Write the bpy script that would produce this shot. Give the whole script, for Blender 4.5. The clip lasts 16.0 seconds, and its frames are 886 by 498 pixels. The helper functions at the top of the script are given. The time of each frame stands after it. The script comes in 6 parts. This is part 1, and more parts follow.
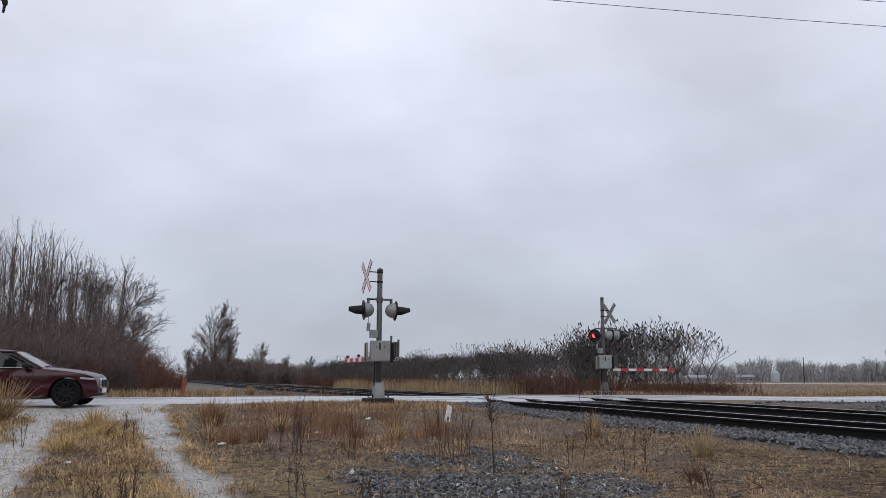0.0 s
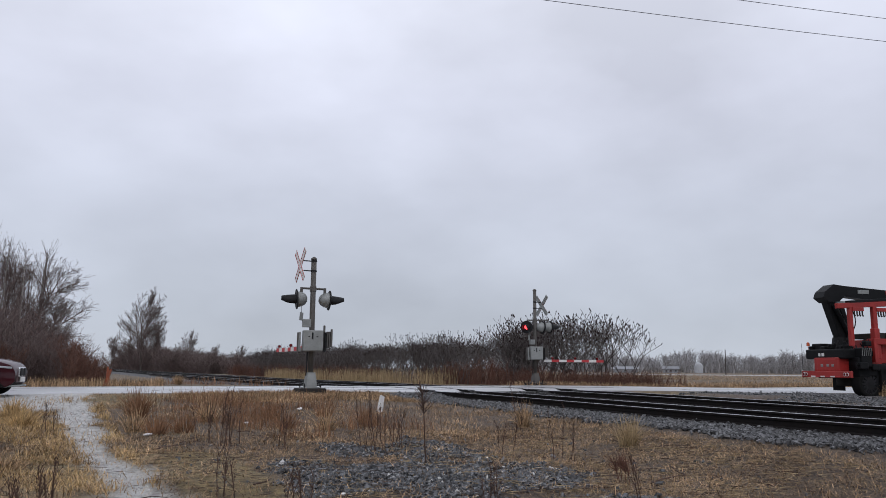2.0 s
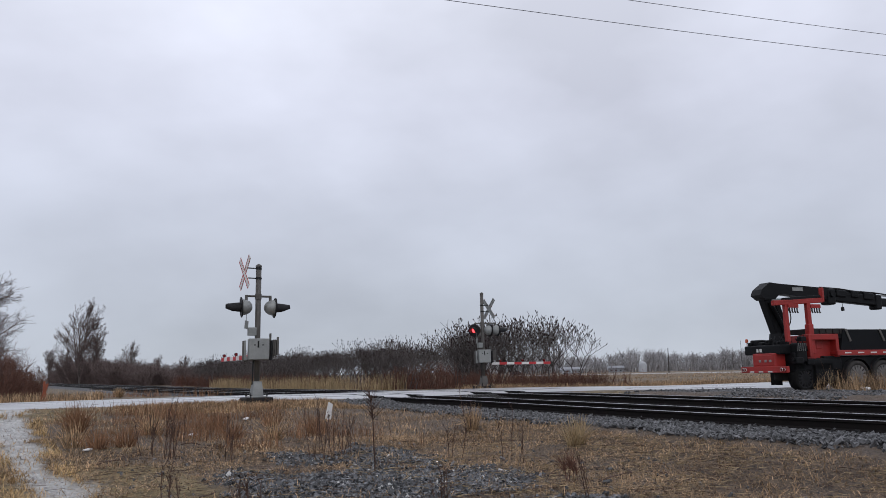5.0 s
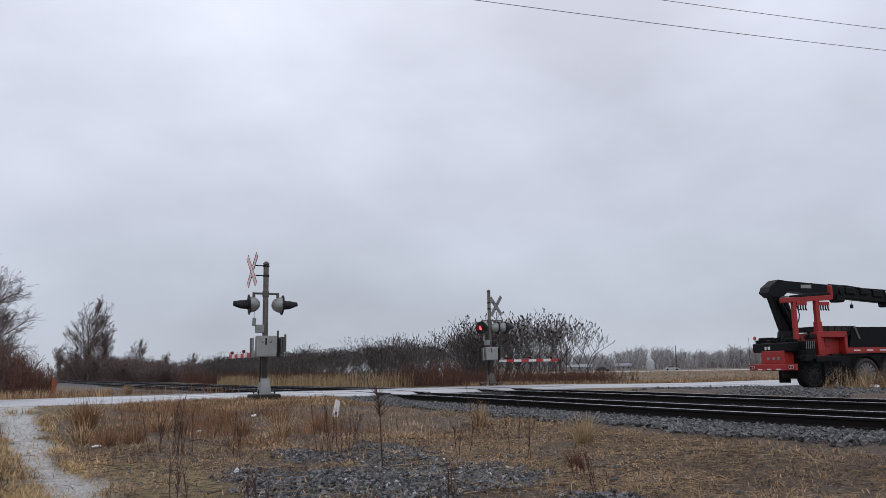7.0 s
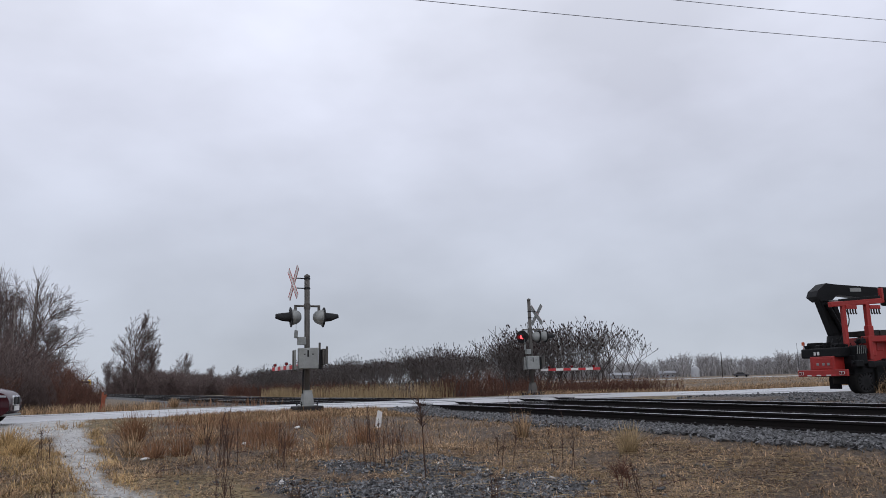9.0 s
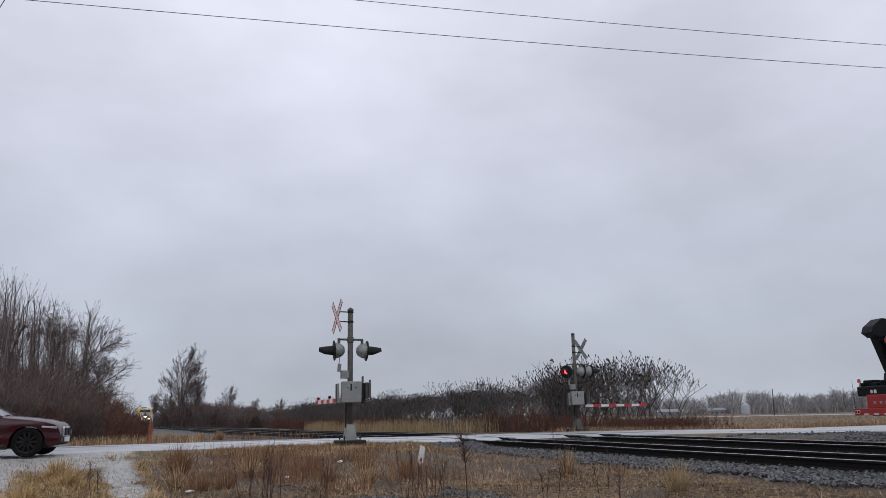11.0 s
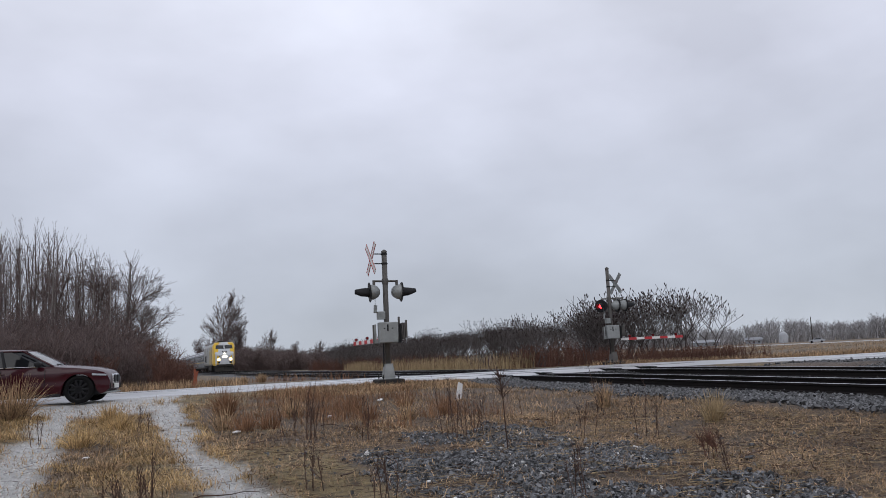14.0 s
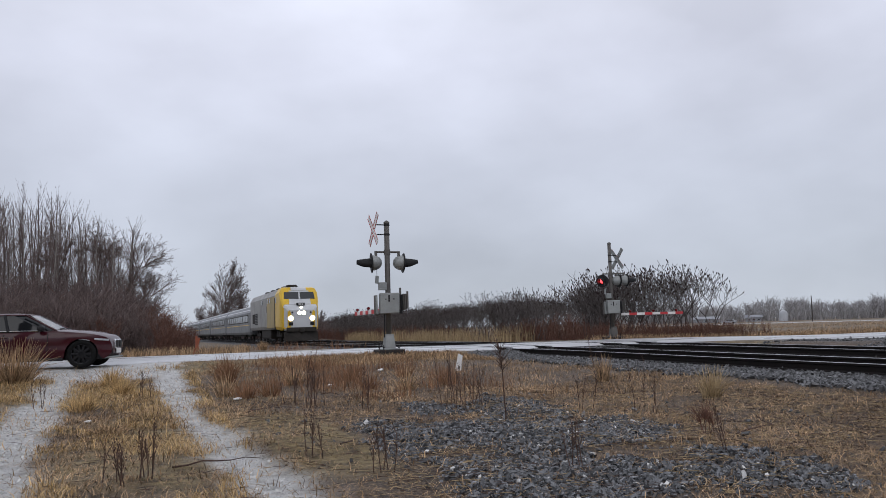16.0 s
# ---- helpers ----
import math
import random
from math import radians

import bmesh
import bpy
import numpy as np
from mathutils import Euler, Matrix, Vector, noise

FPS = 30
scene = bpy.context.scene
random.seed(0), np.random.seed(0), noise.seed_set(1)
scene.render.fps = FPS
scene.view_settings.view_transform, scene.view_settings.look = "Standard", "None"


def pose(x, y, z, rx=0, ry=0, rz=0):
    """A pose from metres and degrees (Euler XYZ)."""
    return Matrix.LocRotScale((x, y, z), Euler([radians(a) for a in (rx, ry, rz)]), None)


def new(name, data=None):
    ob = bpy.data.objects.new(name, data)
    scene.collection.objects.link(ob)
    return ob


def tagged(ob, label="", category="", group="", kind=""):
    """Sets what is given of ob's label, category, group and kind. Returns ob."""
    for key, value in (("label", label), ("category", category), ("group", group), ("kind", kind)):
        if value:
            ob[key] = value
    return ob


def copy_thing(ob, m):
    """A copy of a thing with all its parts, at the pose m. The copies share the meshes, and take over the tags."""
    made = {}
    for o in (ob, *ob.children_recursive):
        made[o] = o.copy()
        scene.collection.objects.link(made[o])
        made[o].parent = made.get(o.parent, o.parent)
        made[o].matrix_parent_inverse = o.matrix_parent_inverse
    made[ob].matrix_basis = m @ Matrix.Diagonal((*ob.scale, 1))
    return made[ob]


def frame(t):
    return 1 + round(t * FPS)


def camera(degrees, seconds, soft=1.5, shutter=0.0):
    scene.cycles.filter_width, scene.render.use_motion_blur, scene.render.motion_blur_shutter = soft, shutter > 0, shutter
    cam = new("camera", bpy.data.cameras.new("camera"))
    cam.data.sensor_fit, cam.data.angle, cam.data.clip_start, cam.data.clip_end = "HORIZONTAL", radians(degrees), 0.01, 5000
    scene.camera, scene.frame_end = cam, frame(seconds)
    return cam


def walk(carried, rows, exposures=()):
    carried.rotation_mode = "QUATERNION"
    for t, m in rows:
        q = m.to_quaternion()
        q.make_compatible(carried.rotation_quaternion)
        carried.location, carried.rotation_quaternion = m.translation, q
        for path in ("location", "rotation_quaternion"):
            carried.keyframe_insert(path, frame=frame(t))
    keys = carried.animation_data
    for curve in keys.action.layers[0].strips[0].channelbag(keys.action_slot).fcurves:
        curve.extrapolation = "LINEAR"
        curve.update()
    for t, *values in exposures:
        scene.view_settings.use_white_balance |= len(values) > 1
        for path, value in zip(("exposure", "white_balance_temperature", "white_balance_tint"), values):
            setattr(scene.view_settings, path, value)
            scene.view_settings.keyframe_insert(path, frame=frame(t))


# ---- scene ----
EYE = 0.83
cam = camera(59.06, 16.0, soft=0.7)
PATH = [
    (0, pose(0.0, 0.0, EYE, 99.34, -0.15, -21.70)),
    (0.5, pose(0.0, 0.0, EYE, 99.42, -0.67, -22.27)),
    (1, pose(0.0, 0.0, EYE, 99.31, -0.87, -23.66)),
    (1.5, pose(0.0, 0.0, EYE, 99.03, -0.77, -25.25)),
    (2, pose(0.0, 0.0, EYE, 98.67, -0.40, -26.54)),
    (2.5, pose(0.0, 0.0, EYE, 98.46, 0.16, -27.61)),
    (3, pose(0.0, 0.0, EYE, 98.42, 0.55, -28.63)),
    (3.5, pose(0.0, 0.0, EYE, 98.66, 0.95, -29.49)),
    (4, pose(0.0, 0.0, EYE, 99.01, 1.03, -30.22)),
    (6.5, pose(0.0, 0.0, EYE, 98.94, 1.08, -30.28)),
    (7, pose(0.0, 0.0, EYE, 98.80, 1.02, -29.75)),
    (7.5, pose(0.0, 0.0, EYE, 98.71, 1.23, -29.17)),
    (8, pose(0.0, 0.0, EYE, 98.84, 1.45, -28.42)),
    (8.5, pose(0.0, 0.0, EYE, 99.16, 1.58, -27.59)),
    (9, pose(0.0, 0.0, EYE, 99.59, 1.67, -26.76)),
    (11.5, pose(0.0, 0.0, EYE, 102.74, 1.04, -22.38)),
    (12, pose(0.0, 0.0, EYE, 103.08, 1.14, -20.96)),
    (12.5, pose(0.0, 0.0, EYE, 102.38, 1.38, -20.29)),
    (13, pose(0.0, 0.0, EYE, 100.88, 1.79, -20.45)),
    (13.5, pose(0.0, 0.0, EYE, 99.21, 2.21, -20.85)),
    (14, pose(0.0, 0.0, EYE, 97.79, 2.74, -21.03)),
    (14.5, pose(0.0, 0.0, EYE, 96.77, 3.08, -20.97)),
    (15, pose(0.0, 0.0, EYE, 96.01, 2.91, -20.86)),
    (15.5, pose(0.0, 0.0, EYE, 95.63, 2.47, -20.73)),
    (16, pose(0.0, 0.0, EYE, 95.74, 1.66, -20.99)),
]
walk(cam, PATH, exposures=[(0.0, 0.14), (4.0, 0.12), (9.0, 0.12), (10.5, 0.0), (11.5, -0.08), (12.1, -0.24), (12.6, -0.28), (13.2, -0.06), (14.0, 0.10), (16.0, 0.16)])

# ---- world and sun: a wet overcast winter day ----
SUN_ELEV, SUN_ROT = 35.0, 200.0


def make_world():
    w = bpy.data.worlds.new("overcast_sky")
    scene.world = w
    w.use_nodes = True
    nt = w.node_tree
    nt.nodes.clear()
    out = nt.nodes.new("ShaderNodeOutputWorld")
    bg = nt.nodes.new("ShaderNodeBackground")
    sky = nt.nodes.new("ShaderNodeTexSky")
    sky.sky_type = "NISHITA"
    sky.sun_disc = False
    sky.sun_elevation, sky.sun_rotation = radians(SUN_ELEV), radians(SUN_ROT)
    skyscale = nt.nodes.new("ShaderNodeVectorMath")
    skyscale.operation = "SCALE"
    skyscale.inputs[3].default_value = 0.05
    nt.links.new(sky.outputs[0], skyscale.inputs[0])
    tc = nt.nodes.new("ShaderNodeTexCoord")
    sep = nt.nodes.new("ShaderNodeSeparateXYZ")
    nt.links.new(tc.outputs["Generated"], sep.inputs[0])
    ramp = nt.nodes.new("ShaderNodeValToRGB")
    e = ramp.color_ramp.elements
    e[0].position, e[0].color = 0.0, (0.475, 0.515, 0.585, 1)
    e[1].position, e[1].color = 1.0, (0.66, 0.68, 0.75, 1)
    for pos, col in ((0.06, (0.48, 0.52, 0.60, 1)), (0.20, (0.54, 0.575, 0.675, 1)), (0.33, (0.68, 0.71, 0.835, 1)), (0.50, (0.82, 0.85, 0.975, 1)), (0.62, (0.82, 0.85, 0.96, 1))):
        n = ramp.color_ramp.elements.new(pos)
        n.color = col
    nt.links.new(sep.outputs[2], ramp.inputs[0])
    # broad soft cloud masses and fainter streaks
    mp = nt.nodes.new("ShaderNodeMapping")
    mp.inputs["Scale"].default_value = (1.0, 1.0, 1.9)
    mp.inputs["Rotation"].default_value = (0.25, 0.35, 0.4)
    nt.links.new(tc.outputs["Generated"], mp.inputs[0])
    nz = nt.nodes.new("ShaderNodeTexNoise")
    nz.inputs["Scale"].default_value, nz.inputs["Detail"].default_value, nz.inputs["Roughness"].default_value = 2.3, 5.0, 0.48
    nt.links.new(mp.outputs[0], nz.inputs["Vector"])
    rng = nt.nodes.new("ShaderNodeMapRange")
    rng.inputs[1].default_value, rng.inputs[2].default_value = 0.3, 0.7
    rng.inputs[3].default_value, rng.inputs[4].default_value = 0.80, 1.18
    nt.links.new(nz.outputs[0], rng.inputs[0])
    cloud = nt.nodes.new("ShaderNodeVectorMath")
    cloud.operation = "SCALE"
    nt.links.new(ramp.outputs[0], cloud.inputs[0])
    nt.links.new(rng.outputs[0], cloud.inputs[3])
    mix = nt.nodes.new("ShaderNodeMix")
    mix.data_type = "RGBA"
    mix.inputs[0].default_value = 0.04
    nt.links.new(cloud.outputs[0], mix.inputs[6])
    nt.links.new(skyscale.outputs[0], mix.inputs[7])
    nt.links.new(mix.outputs[2], bg.inputs[0])
    bg.inputs[1].default_value = 1.0
    nt.links.new(bg.outputs[0], out.inputs[0])


make_world()
sun = new("sun", bpy.data.lights.new("sun", "SUN"))
sun.data.energy, sun.data.angle, sun.data.color = 0.3, radians(40), (1.0, 0.97, 0.93)
sun.matrix_world = pose(0, 0, 60, 90 - SUN_ELEV, 0, -SUN_ROT + 180)


# ---- materials ----
def ramp_node(nt, stops):
    r = nt.nodes.new("ShaderNodeValToRGB")
    el = r.color_ramp.elements
    el[0].position, el[0].color = stops[0][0], (*stops[0][1], 1)
    el[1].position, el[1].color = stops[-1][0], (*stops[-1][1], 1)
    for p, c in stops[1:-1]:
        el.new(p).color = (*c, 1)
    return r


def noise_node(nt, scale, detail=4.0, rough=0.55, coord="Object", stretch=None):
    tc = nt.nodes.new("ShaderNodeTexCoord")
    n = nt.nodes.new("ShaderNodeTexNoise")
    n.inputs["Scale"].default_value, n.inputs["Detail"].default_value, n.inputs["Roughness"].default_value = scale, detail, rough
    if stretch:
        mp = nt.nodes.new("ShaderNodeMapping")
        mp.inputs["Scale"].default_value = stretch
        nt.links.new(tc.outputs[coord], mp.inputs[0])
        nt.links.new(mp.outputs[0], n.inputs["Vector"])
    else:
        nt.links.new(tc.outputs[coord], n.inputs["Vector"])
    return n


def mat(name, a, b=None, rough=0.7, metal=0.0, scale=4.0, fine=40.0, bump=0.15, vary=0.0, coat=0.0, stretch=None, rough_var=0.1, emit=None, emit_strength=0.0, spec=0.5):
    """A surface of two shades mixed at two scales, with bump; vary: brightness by object or by island."""
    m = bpy.data.materials.new(name)
    m.use_nodes = True
    nt = m.node_tree
    bs = nt.nodes["Principled BSDF"]
    b = b or tuple(c * 0.75 for c in a)
    n1 = noise_node(nt, scale, stretch=stretch)
    n2 = noise_node(nt, fine, 3.0)
    add = nt.nodes.new("ShaderNodeMath")
    add.operation = "MULTIPLY_ADD"
    add.inputs[1].default_value = 0.45
    nt.links.new(n2.outputs[0], add.inputs[0])
    nt.links.new(n1.outputs[0], add.inputs[2])
    r = ramp_node(nt, [(0.45, a), (1.0, b)])
    nt.links.new(add.outputs[0], r.inputs[0])
    col = r.outputs[0]
    if vary:
        info = nt.nodes.new("ShaderNodeObjectInfo")
        geo = nt.nodes.new("ShaderNodeNewGeometry")
        sm = nt.nodes.new("ShaderNodeMath")
        nt.links.new(info.outputs["Random"], sm.inputs[0])
        nt.links.new(geo.outputs["Random Per Island"], sm.inputs[1])
        fr = nt.nodes.new("ShaderNodeMath")
        fr.operation = "FRACT"
        nt.links.new(sm.outputs[0], fr.inputs[0])
        mr = nt.nodes.new("ShaderNodeMapRange")
        mr.inputs[3].default_value, mr.inputs[4].default_value = 1 - vary, 1 + vary
        nt.links.new(fr.outputs[0], mr.inputs[0])
        sc = nt.nodes.new("ShaderNodeVectorMath")
        sc.operation = "SCALE"
        nt.links.new(col, sc.inputs[0])
        nt.links.new(mr.outputs[0], sc.inputs[3])
        col = sc.outputs[0]
    nt.links.new(col, bs.inputs["Base Color"])
    rr = nt.nodes.new("ShaderNodeMapRange")
    rr.inputs[3].default_value, rr.inputs[4].default_value = max(0.02, rough - rough_var), min(1.0, rough + rough_var)
    nt.links.new(n1.outputs[0], rr.inputs[0])
    nt.links.new(rr.outputs[0], bs.inputs["Roughness"])
    bs.inputs["Metallic"].default_value = metal
    bs.inputs["Specular IOR Level"].default_value = spec
    bs.inputs["Coat Weight"].default_value = coat
    bs.inputs["Coat Roughness"].default_value = 0.06
    if bump:
        bp = nt.nodes.new("ShaderNodeBump")
        bp.inputs["Strength"].default_value, bp.inputs["Distance"].default_value = bump, 0.02
        nt.links.new(n2.outputs[0], bp.inputs["Height"])
        nt.links.new(bp.outputs[0], bs.inputs["Normal"])
    if emit:
        bs.inputs["Emission Color"].default_value = (*emit, 1)
        bs.inputs["Emission Strength"].default_value = emit_strength
    return m


def glass_mat(name, tint, rough=0.05):
    m = bpy.data.materials.new(name)
    m.use_nodes = True
    bs = m.node_tree.nodes["Principled BSDF"]
    bs.inputs["Base Color"].default_value = (*tint, 1)
    bs.inputs["Roughness"].default_value = rough
    bs.inputs["IOR"].default_value = 1.5
    bs.inputs["Specular IOR Level"].default_value = 0.7
    return m


M_BARK = mat("bark", (0.16, 0.13, 0.115), (0.075, 0.06, 0.055), 0.9, scale=3, fine=30, vary=0.3)
M_BARK_PALE = mat("pale_bark", (0.26, 0.235, 0.215), (0.13, 0.115, 0.105), 0.9, scale=3, fine=30, vary=0.25)
M_TWIG = mat("twigs", (0.17, 0.125, 0.115), (0.09, 0.065, 0.06), 0.9, scale=2, fine=20, vary=0.35)
M_SUMAC = mat("grey_sumac_bark", (0.13, 0.112, 0.106), (0.065, 0.055, 0.052), 0.9, scale=3, fine=30, vary=0.3)
M_PATHSTONE = mat("pale_limestone_chips", (0.68, 0.67, 0.65), (0.46, 0.45, 0.44), 0.6, scale=6, fine=60, bump=0.3, vary=0.35)
M_TWIG_RED = mat("red_brown_twigs", (0.16, 0.075, 0.05), (0.085, 0.04, 0.03), 0.9, scale=2, fine=20, vary=0.35)
# far bark paled: the distance haze is put into this base colour
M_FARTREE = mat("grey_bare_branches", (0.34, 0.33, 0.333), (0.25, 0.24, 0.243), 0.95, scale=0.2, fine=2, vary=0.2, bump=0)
M_SUMAC_HEAD = mat("sumac_seed_heads", (0.035, 0.018, 0.018), (0.02, 0.012, 0.012), 0.95, scale=10, vary=0.3)
M_REED = mat("dry_reeds", (0.46, 0.35, 0.20), (0.30, 0.21, 0.11), 0.85, scale=3, fine=30, vary=0.35)
M_STRAW = mat("dead_grass", (0.56, 0.38, 0.215), (0.125, 0.074, 0.041), 0.85, scale=1.2, fine=25, vary=0.8)
M_GREENISH = mat("greenish_winter_grass", (0.61, 0.425, 0.20), (0.29, 0.185, 0.085), 0.85, scale=1.2, fine=25, vary=0.6)
M_WEED = mat("dead_weed_stalks", (0.10, 0.055, 0.04), (0.05, 0.03, 0.022), 0.9, scale=5, vary=0.35)
M_RUSTWEED = mat("rust_brown_tall_grass", (0.35, 0.185, 0.095), (0.11, 0.055, 0.032), 0.88, scale=2, fine=25, vary=0.4)
M_STONE = mat("crushed_stone", (0.155, 0.158, 0.166), (0.014, 0.014, 0.015), 0.28, scale=6, fine=60, bump=0.4, vary=0.8, rough_var=0.2)
M_BALLAST = mat("grey_ballast", (0.145, 0.145, 0.148), (0.032, 0.032, 0.034), 0.45, scale=6, fine=60, bump=0.4, vary=0.75, rough_var=0.2)
M_RAIL_SIDE = mat("dark_rail_web", (0.008, 0.007, 0.007), (0.014, 0.011, 0.010), 0.85, scale=4, fine=40, spec=0.15)
M_RAIL_TOP = mat("polished_rail_head", (0.55, 0.55, 0.57), (0.42, 0.42, 0.44), 0.28, 1.0, scale=3, fine=30, bump=0.02)
M_DARK_BALLAST = mat("oil_dark_ballast", (0.035, 0.033, 0.032), (0.014, 0.013, 0.013), 0.6, scale=6, fine=60, bump=0.4, vary=0.6)
M_TIE = mat("creosoted_tie", (0.025, 0.021, 0.019), (0.012, 0.01, 0.009), 0.85, scale=3, fine=30, vary=0.3)
M_GALV = mat("weathered_galvanised_steel", (0.34, 0.35, 0.34), (0.22, 0.23, 0.225), 0.55, 0.35, scale=3, fine=30, bump=0.08)
M_MAST = mat("grey_brown_mast_paint", (0.13, 0.12, 0.11), (0.075, 0.07, 0.065), 0.6, 0.2, scale=3, fine=30)
M_BLACK = mat("black_paint", (0.012, 0.012, 0.013), (0.02, 0.02, 0.022), 0.6, scale=3, fine=30, bump=0.05, spec=0.25)
M_RUBBER = mat("tyre_rubber", (0.008, 0.008, 0.0085), (0.014, 0.0135, 0.013), 0.9, scale=5, fine=40, spec=0.1)
M_WHITE = mat("white_reflective_sheet", (0.78, 0.77, 0.76), (0.62, 0.60, 0.58), 0.5, scale=3, fine=30, bump=0.03)
M_RED = mat("red_reflective_sheet", (0.55, 0.04, 0.045), (0.40, 0.03, 0.035), 0.5, scale=3, fine=30, bump=0.03)
M_REDLAMP = mat("lit_red_lens", (0.5, 0.02, 0.02), None, 0.3, emit=(1.0, 0.05, 0.06), emit_strength=3.5)
M_DARKRED = mat("unlit_red_lens", (0.16, 0.01, 0.012), None, 0.2, bump=0)
M_CONCRETE = mat("stained_concrete", (0.36, 0.35, 0.33), (0.22, 0.21, 0.20), 0.8, scale=2, fine=30)
M_POLE = mat("weathered_pole_wood", (0.07, 0.058, 0.05), (0.035, 0.03, 0.027), 0.85, scale=3, fine=25, stretch=(4, 4, 0.3))
M_WIRE = mat("dull_wire", (0.09, 0.09, 0.10), None, 0.5, 0.4, bump=0)
M_ORANGE = mat("faded_orange_plastic", (0.34, 0.085, 0.035), (0.2, 0.055, 0.028), 0.6, scale=4)


# ---- mesh helpers ----
def bm_new():
    return bmesh.new()


def part(name, bm, material, parent=None, label="", smooth=False):
    me = bpy.data.meshes.new(name)
    bm.normal_update()
    bm.to_mesh(me)
    bm.free()
    me.materials.append(material)
    if smooth:
        for p in me.polygons:
            p.use_smooth = True
    ob = new(name, me)
    if parent:
        ob.parent = parent
    if label:
        tagged(ob, label)
    return ob


def raw(name, verts, faces, material, parent=None, smooth=False):
    me = bpy.data.meshes.new(name)
    me.from_pydata([tuple(v) for v in verts], [], [tuple(f) for f in faces])
    me.materials.append(material)
    if smooth:
        for p in me.polygons:
            p.use_smooth = True
    ob = new(name, me)
    if parent:
        ob.parent = parent
    return ob


def thing(name, m, label, category, group=""):
    ob = new(name)
    ob.matrix_basis = m
    return tagged(ob, label, category, group)


def box(bm, cx, cy, cz, sx, sy, sz, bevel=0.0, m=None, taper=None):
    r = bmesh.ops.create_cube(bm, size=1.0)
    vs = r["verts"]
    for v in vs:
        k = 1.0
        if taper and v.co.z > 0:
            k = taper
        v.co = Vector((v.co.x * sx * k, v.co.y * sy * k, v.co.z * sz))
    if bevel:
        es = list({e for v in vs for e in v.link_edges})
        rb = bmesh.ops.bevel(bm, geom=es, offset=bevel, segments=2, affect="EDGES", profile=0.5)
        vs = list({v for f in rb["faces"] for v in f.verts} | {v for v in vs if v.is_valid})
    t = Matrix.Translation((cx, cy, cz)) @ (m or Matrix())
    for v in vs:
        v.co = t @ v.co
    return vs


def tube(bm, p0, p1, r0, r1=None, seg=10, caps=True):
    r1 = r0 if r1 is None else r1
    p0, p1 = Vector(p0), Vector(p1)
    d = (p1 - p0).normalized()
    a = d.orthogonal().normalized()
    b = d.cross(a)
    r = []
    for p, rad in ((p0, r0), (p1, r1)):
        r.append([bm.verts.new(p + (a * math.cos(t) + b * math.sin(t)) * rad) for t in (2 * math.pi * k / seg for k in range(seg))])
    for k in range(seg):
        bm.faces.new((r[0][k], r[0][(k + 1) % seg], r[1][(k + 1) % seg], r[1][k]))
    if caps:
        bm.faces.new(list(reversed(r[0])))
        bm.faces.new(r[1])


def lathe(bm, profile, m=None, seg=20, arc=2 * math.pi):
    """profile: (radius, height) turned about z."""
    m = m or Matrix()
    full = arc > 6.28
    n = seg if full else seg + 1
    rings = [[bm.verts.new(m @ Vector((r * math.cos(arc * k / seg), r * math.sin(arc * k / seg), z))) for k in range(n)] for r, z in profile]
    for i in range(len(rings) - 1):
        for k in range(seg):
            j = (k + 1) % n
            bm.faces.new((rings[i][k], rings[i][j], rings[i + 1][j], rings[i + 1][k]))
    return rings


def loft(bm, sections, closed=True, cap=True):
    """Rings of equal length joined one to the next."""
    rings = [[bm.verts.new(p) for p in s] for s in sections]
    n = len(rings[0])
    for a, b in zip(rings, rings[1:]):
        for k in range(n if closed else n - 1):
            j = (k + 1) % n
            bm.faces.new((a[k], a[j], b[j], b[k]))
    if cap and closed:
        bm.faces.new(list(reversed(rings[0])))
        bm.faces.new(rings[-1])
    return rings


def prism(bm, outline, axis, lo, hi):
    """A flat outline in the plane across axis ('x' or 'y'), extruded from lo to hi."""
    def at(p, w):
        return (w, p[0], p[1]) if axis == "x" else (p[0], w, p[1])
    a = [bm.verts.new(at(p, lo)) for p in outline]
    b = [bm.verts.new(at(p, hi)) for p in outline]
    n = len(outline)
    for k in range(n):
        j = (k + 1) % n
        bm.faces.new((a[k], a[j], b[j], b[k]))
    bm.faces.new(list(reversed(a)))
    bm.faces.new(b)
    bmesh.ops.recalc_face_normals(bm, faces=bm.faces[:])


def smooth_step(a, b, x):
    t = np.clip((np.asarray(x, float) - a) / (b - a), 0.0, 1.0)
    return t * t * (3 - 2 * t)


# ---- the lie of the land: x across the tracks, y along them, the road runs along x ----
ROAD_Y0, ROAD_Y1 = 23.9, 30.7
RAILS_X = (11.5, 13.0, 15.8, 17.3)
NEAR_TRACK, FAR_TRACK = 12.25, 16.55


def rail_z(y):
    y = np.asarray(y, float)
    return 0.08 * np.exp(-((y - 22.0) / 8.5) ** 2) - 0.07 * smooth_step(38, 60, y)


def road_z(x):
    x = np.asarray(x, float)
    return 0.10 - 0.02 * smooth_step(9, 11, x) - 0.16 * smooth_step(19, 33, x) - 0.5 * smooth_step(60, 200, x)


